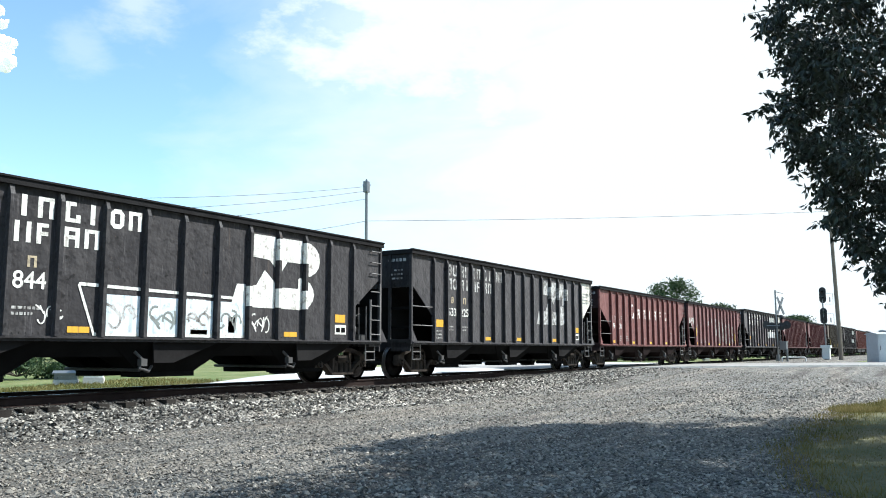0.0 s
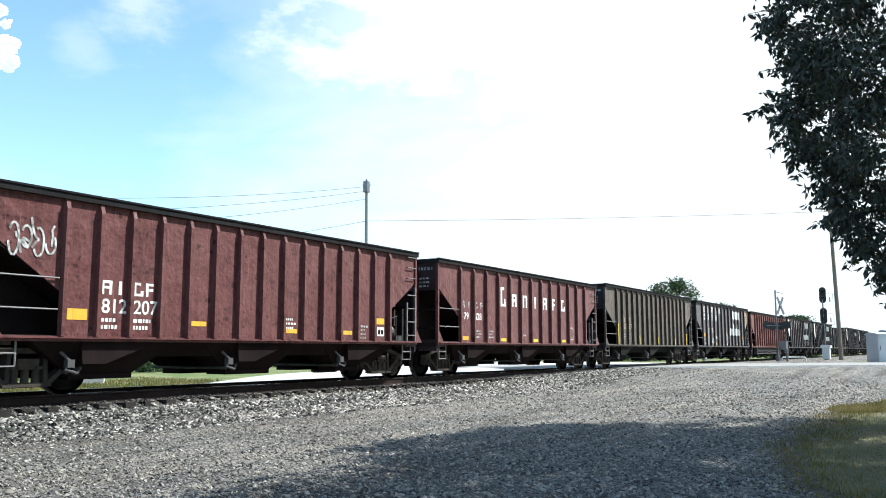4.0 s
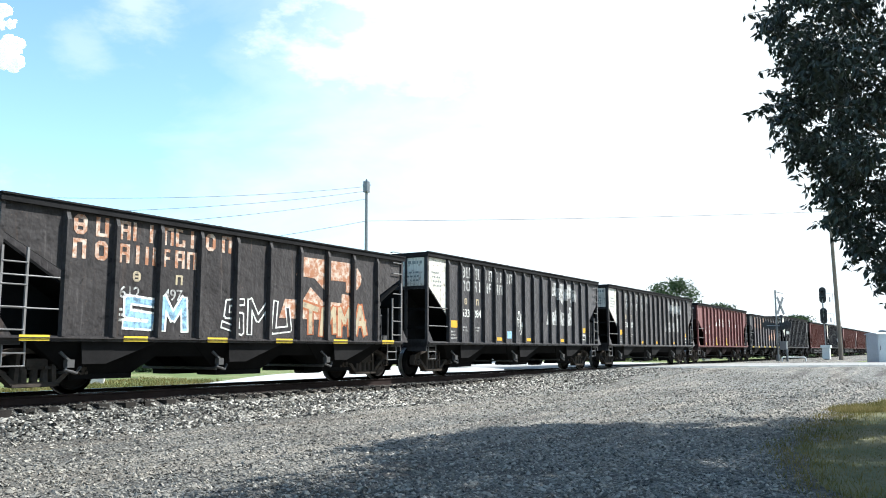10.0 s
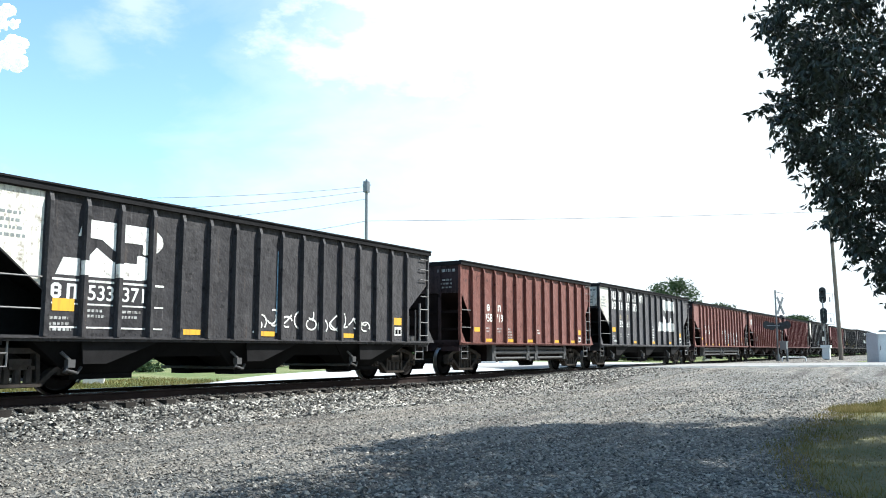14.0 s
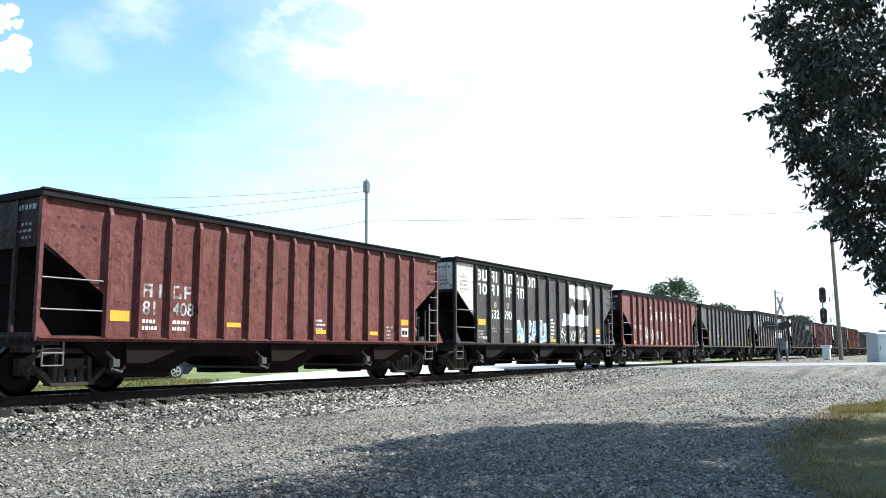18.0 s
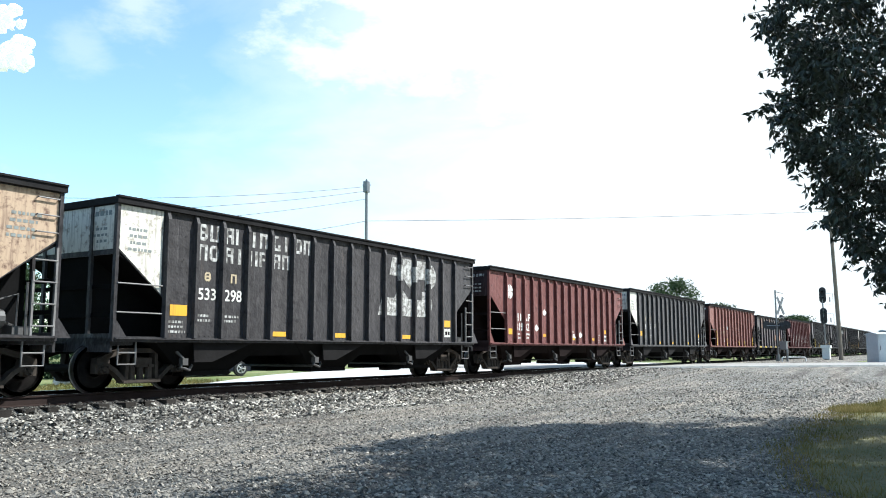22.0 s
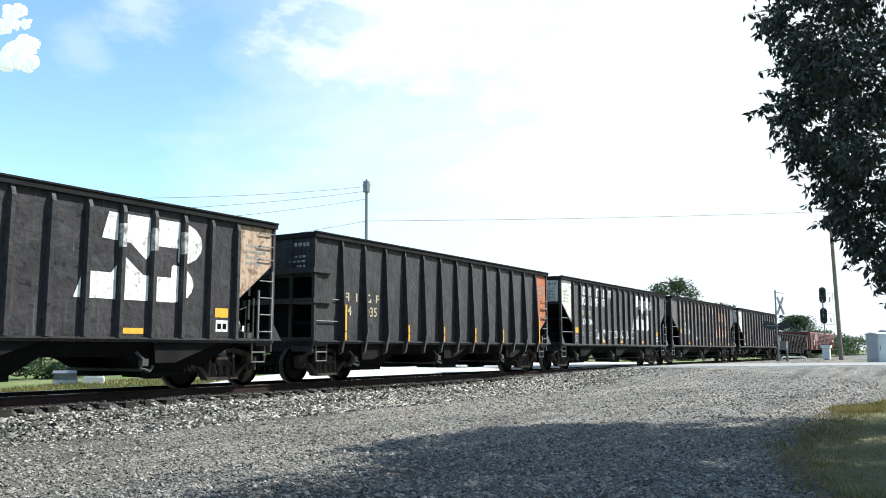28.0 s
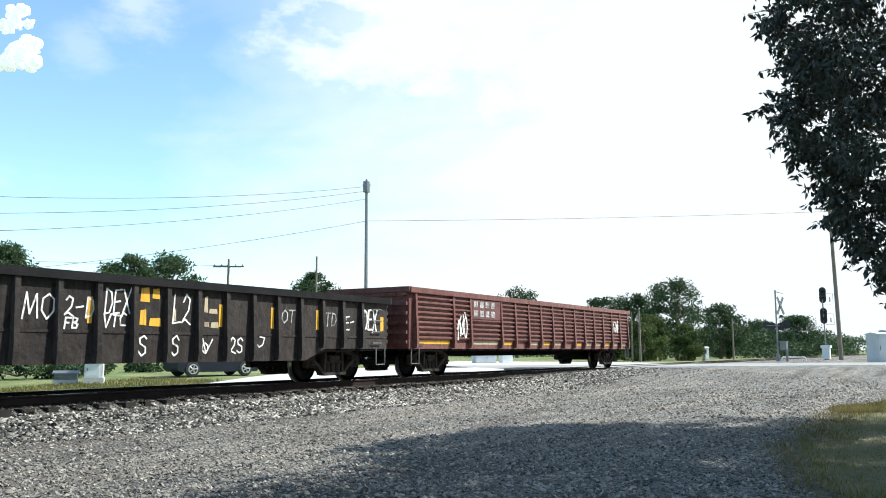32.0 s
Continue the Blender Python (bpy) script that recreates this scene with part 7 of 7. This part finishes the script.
def cabinet(x, y, w, d, h, rz, z, mat=None, label="silver signal cabinet beside the crossing"):
    t = empty("signal_cabinet")
    t.location, t.rotation_euler = (x, y, z), (0, 0, radians(rz))
    tagged(t, label, "cabinet")
    mat = mat or SILVER
    part("case", Build().box(-w / 2, w / 2, -d / 2, d / 2, 0.08, h).mesh("case", mat), t)
    part("roof", Build().prism([(-d / 2 - 0.08, h), (d / 2 + 0.08, h), (d / 2 + 0.08, h + 0.06), (0, h + 0.16), (-d / 2 - 0.08, h + 0.06)], "x", -w / 2 - 0.08, w / 2 + 0.08).mesh("roof", mat), t)
    part("plinth", Build().box(-w / 2 - 0.04, w / 2 + 0.04, -d / 2 - 0.04, d / 2 + 0.04, -0.3, 0.08).mesh("plinth", CONCRETE), t)
    for k in range(max(1, int(w / 0.9))):
        a = -w / 2 + 0.06 + k * (w - 0.1) / max(1, int(w / 0.9))
        dd = part("door", Build().box(a, a + (w - 0.2) / max(1, int(w / 0.9)), -d / 2 - 0.025, -d / 2, 0.15, h - 0.08).mesh("door", mat), t)
        part("handle", Build().box(a + 0.06, a + 0.09, -d / 2 - 0.05, -d / 2 - 0.025, h * 0.45, h * 0.6).mesh("handle", BLACK), dd)


def pole(x, y, top, r, z, label, arm=0.0, head=False, lean=(0, 0), mat=None):
    t = empty("utility_pole")
    t.location = (x, y, z)
    tagged(t, label, "utility pole", "poles and wires")
    h = top - z
    part("shaft", Build().rod((0, 0, -0.3), (lean[0], lean[1], h), r, 10, r * 0.62).mesh("shaft", mat or WOOD), t)
    rz = math.degrees(math.atan2(-0.847, 0.531))
    if arm:
        a = part("cross_arm", Build().box(-arm, arm, -0.06, 0.06, -0.07, 0.07).mesh("cross_arm", WOOD), t, at=pose(lean[0], lean[1], h - 0.7, 0, 0, rz))
        for d in (-arm * 0.9, -arm * 0.45, arm * 0.45, arm * 0.9):
            part("insulator", cached("ins", lambda: Build().rod((0, 0, 0.07), (0, 0, 0.22), 0.05, 6, 0.035).mesh("insulator", BLACK)), a, at=pose(d, 0, 0))
    if head:
        part("transformer", Build().rod((0, 0, -0.9), (0, 0, -0.1), 0.26, 10).rod((0.0, 0, -0.1), (0, 0, 0.1), 0.05, 6).mesh("transformer", STEEL), t, "small grey can at the top of the pole", at=pose(lean[0], lean[1], h))
        part("bracket", Build().box(-0.3, 0.3, -0.05, 0.05, -0.03, 0.03).mesh("bracket", STEEL), t, at=pose(lean[0], lean[1], h - 0.35, 0, 0, rz))


def wire(a, b, sag, r=0.015):
    pts = [Vector(a).lerp(Vector(b), i / 16) - Vector((0, 0, sag * 4 * (i / 16) * (1 - i / 16))) for i in range(17)]
    w = new("overhead_wire", Build().path(pts, r, 5).mesh("overhead_wire", BLACK))
    tagged(w, "thin dark overhead wire sagging between poles", "wire", "poles and wires")


def suv():
    t = empty("suv")
    tagged(t, "dark grey sport utility car with alloy wheels on the street", "car")
    body = plain("dark_grey_car_paint", (0.018, 0.021, 0.028), 0.3, 0.0, 0.15, 3, 0, spec=0.12)
    glass = plain("tinted_car_glass", (0.012, 0.014, 0.016), 0.08, 0, 0.2, 2, 0)
    b = Build()
    prof = [(-0.72, 0.36), (-0.55, 0.22), (3.3, 0.22), (3.52, 0.45), (3.54, 0.8), (3.38, 0.98), (2.35, 1.1), (1.72, 1.62), (1.3, 1.7), (-0.35, 1.68), (-0.66, 1.15), (-0.74, 0.95)]
    b.prism(prof, "y", -0.9, 0.9)
    part("body", b.mesh("body", body), t)
    for y in (-0.912, 0.9):
        for outline in ([(-0.42, 1.16), (0.3, 1.16), (0.3, 1.57), (-0.26, 1.57)], [(0.38, 1.16), (1.12, 1.16), (1.12, 1.59), (0.38, 1.59)], [(1.2, 1.16), (2.12, 1.14), (1.66, 1.56), (1.2, 1.59)]):
            part("window", Build().prism(outline, "y", y, y + 0.012).mesh("window", glass), t)
        for x in (0.34, 1.16):
            part("door_handle", Build().box(x - 0.26, x - 0.1, y - 0.02 if y < 0 else y, y + 0.03, 0.98, 1.02).mesh("door_handle", body), t)
    part("windscreen", Build().prism([(1.83, 1.57), (2.32, 1.15), (2.34, 1.17), (1.85, 1.59)], "y", -0.78, 0.78).mesh("windscreen", glass), t)
    part("headlight", Build().box(3.3, 3.53, -0.91, -0.5, 0.72, 0.88).mesh("headlight", WHITE), t, "clear headlight")
    part("tail_light", Build().box(-0.75, -0.66, -0.91, -0.65, 0.9, 1.2).mesh("tail_light", P["red"]), t, "red tail light")
    rubber, rim = plain("tyre_rubber", (0.02, 0.02, 0.02), 0.85, 0, 0.3, 9), plain("alloy_rim", (0.6, 0.6, 0.6), 0.3, 0.8, 0.1, 5, 0)
    tyre = Build().turned([(0.0, -0.1), (0.24, -0.1), (0.25, -0.11), (0.36, -0.1), (0.38, -0.05), (0.38, 0.08), (0.34, 0.11), (0.0, 0.11)], 0, 0, 0, 24).mesh("tyre", rubber)
    rb = Build()
    for k in range(5):
        a = k * 2 * math.pi / 5
        rb.rod((0, -0.115, 0), (0.22 * math.cos(a), -0.115, 0.22 * math.sin(a)), 0.035, 6)
    rb.turned([(0.2, -0.13), (0.25, -0.13), (0.25, -0.1), (0.2, -0.1)], 0, 0, 0, 20)
    rm = rb.mesh("rim", rim)
    for x in (0.0, 2.7):
        for y, r in ((-0.84, 0), (0.84, 180)):
            w = part("wheel", tyre, t, at=pose(x, y, 0.36, 0, 0, r) @ Matrix.Scale(0.95, 4))
            part("rim", rm, w, "five-spoke alloy rim")
    return t


def make_fixtures():
    crossing_signal(66.2, 12.0)
    low_guard(68.0, 11.2, -58)
    rail_signal(80.1, 10.5)
    cabinet(66.0, 4.6, 2.4, 1.6, 1.95, -58, -0.1)
    cabinet(98.0, 6.5, 2.0, 1.5, 2.9, -58, -0.2)
    cabinet(22.85, 32.2, 0.75, 0.6, 0.85, -40, -0.46, WHITE, "small white utility cabinet on the grass")
    cabinet(22.2, 33.2, 0.9, 0.6, 0.32, -40, -0.56, STEEL, "low grey utility box on the grass")
    cabinet(66.0, 37.0, 2.0, 1.0, 1.0, -40, -0.46, SILVER, "low grey utility box beyond the street")
    cabinet(68.3, 36.0, 1.0, 0.9, 0.9, -40, -0.46, WHITE, "white utility box beyond the street")
    cabinet(97.5, 25.5, 0.5, 0.5, 1.3, -40, -0.3, WHITE, "white meter box in the rough grass")
    pole(79.8, 9.3, 13.6, 0.2, -0.15, "weathered wooden utility pole beside the crossing", 1.2, lean=(-2.1, 0.05))
    pole(49.5, 37.8, 13.45, 0.16, -0.45, "tall slim pole with a small can on top", 0, True, lean=(-0.5, -0.3), mat=STEEL)
    pole(53.3, 56.4, 9.0, 0.16, -0.45, "wooden pole with a cross-arm beyond the street", 1.4)
    pole(69.0, 59.5, 10.9, 0.16, -0.45, "bare wooden pole beyond the street")
    pole(83.0, 28.3, 4.8, 0.14, -0.45, "short wooden post at the edge of the trees")
    pole(82.4, 28.9, 4.6, 0.1, -0.45, "short wooden post at the edge of the trees")
    pole(108.8, 25.0, 4.7, 0.14, -0.45, "short wooden post at the edge of the trees")
    top = Vector((49.05, 37.5, 13.0))
    for p, dz in (((20.0, 45.0, 8.6), 0.0), ((20.1, 45.0, 7.6), -0.35), ((20.2, 45.1, 6.6), -0.95)):
        wire(p, top + Vector((0, 0, dz)), 0.55)
    wire((23.0, 49.0, 4.6), (49.2, 37.6, 10.4), 0.35)
    wire((49.2, 37.6, 10.4), (78.0, 9.35, 12.7), 0.15)
    wire((53.3, 56.4, 8.4), (20.0, 66.0, 7.4), 0.3)


# ---- what moves ----
TRAVEL = ((0, 0.0), (1, 18.42), (2, 35.05), (3, 52.32), (6, 103.14), (7, 120.18), (8, 137.81), (9, 154.8), (10, 171.18), (11, 188.94), (12, 206.01), (13, 223.9), (14, 240.72),
          (17, 292.47), (18, 310.08), (19, 328.22), (20, 345.5), (21, 363.0), (22, 380.28), (23, 397.37), (24, 415.71), (25, 433.37), (28, 486.56), (29, 504.24), (30, 521.94), (31, 540.13), (32, 558.24))


def travelled(t):
    for (a, p), (b, q) in zip(TRAVEL, TRAVEL[1:]):
        if t <= b:
            return p + (q - p) * (t - a) / (b - a)
    return TRAVEL[-1][1]


def motions():
    for car, s in CARS:
        walk(car, [(t, pose(s - d, TRACK_Y, 0)) for t, d in TRAVEL])
    # the clouds drift slowly to the south-east
    for cloud, p in CLOUDS:
        walk(cloud, [(t, Matrix.Translation(p + Vector((0.53, -0.85, 0)) * 1.25 * t)) for t in (0.0, 8.0, 16.0, 24.0, 32.0)])
    # all wheelsets turn alike: one set of keys, shared
    first = WHEELS[0]
    walk(first, [(i / 30, pose(0, 0, 0, 0, -math.degrees(travelled(i / 30) / R_WHEEL) % 360, 0)) for i in range(961)])
    keys = first.animation_data
    for w in WHEELS[1:]:
        w.rotation_mode = "QUATERNION"
        d = w.animation_data_create()
        d.action, d.action_slot = keys.action, keys.action_slot
    # the car rolls in along its own heading and stops
    back = Vector((-0.951, 0.309))
    rows = []
    for t, d in ((0, 31.0), (6, 20.5), (9, 15.5), (12, 10.7), (16.5, 5.15), (17.5, 4.05), (19, 2.52), (21.5, 0.45), (24, 0.05), (32, 0.0)):
        p = Vector((27.48, 31.8)) + back * d
        rows.append((t, pose(p.x, p.y, -0.45 + dip(p.x + 1.3, p.y), 0, 0, -18)))
    walk(SUV, rows)


make_ground()
make_roads()
make_lawn()
make_track()
make_fixtures()
cumulus(691.3, 1258.0, 435.2, 42, 50, 3)
cumulus(673.7, 1246.3, 492.9, 30, 34, 4)
make_trees()
SUV = suv()
make_train()
make_stones()
motions()
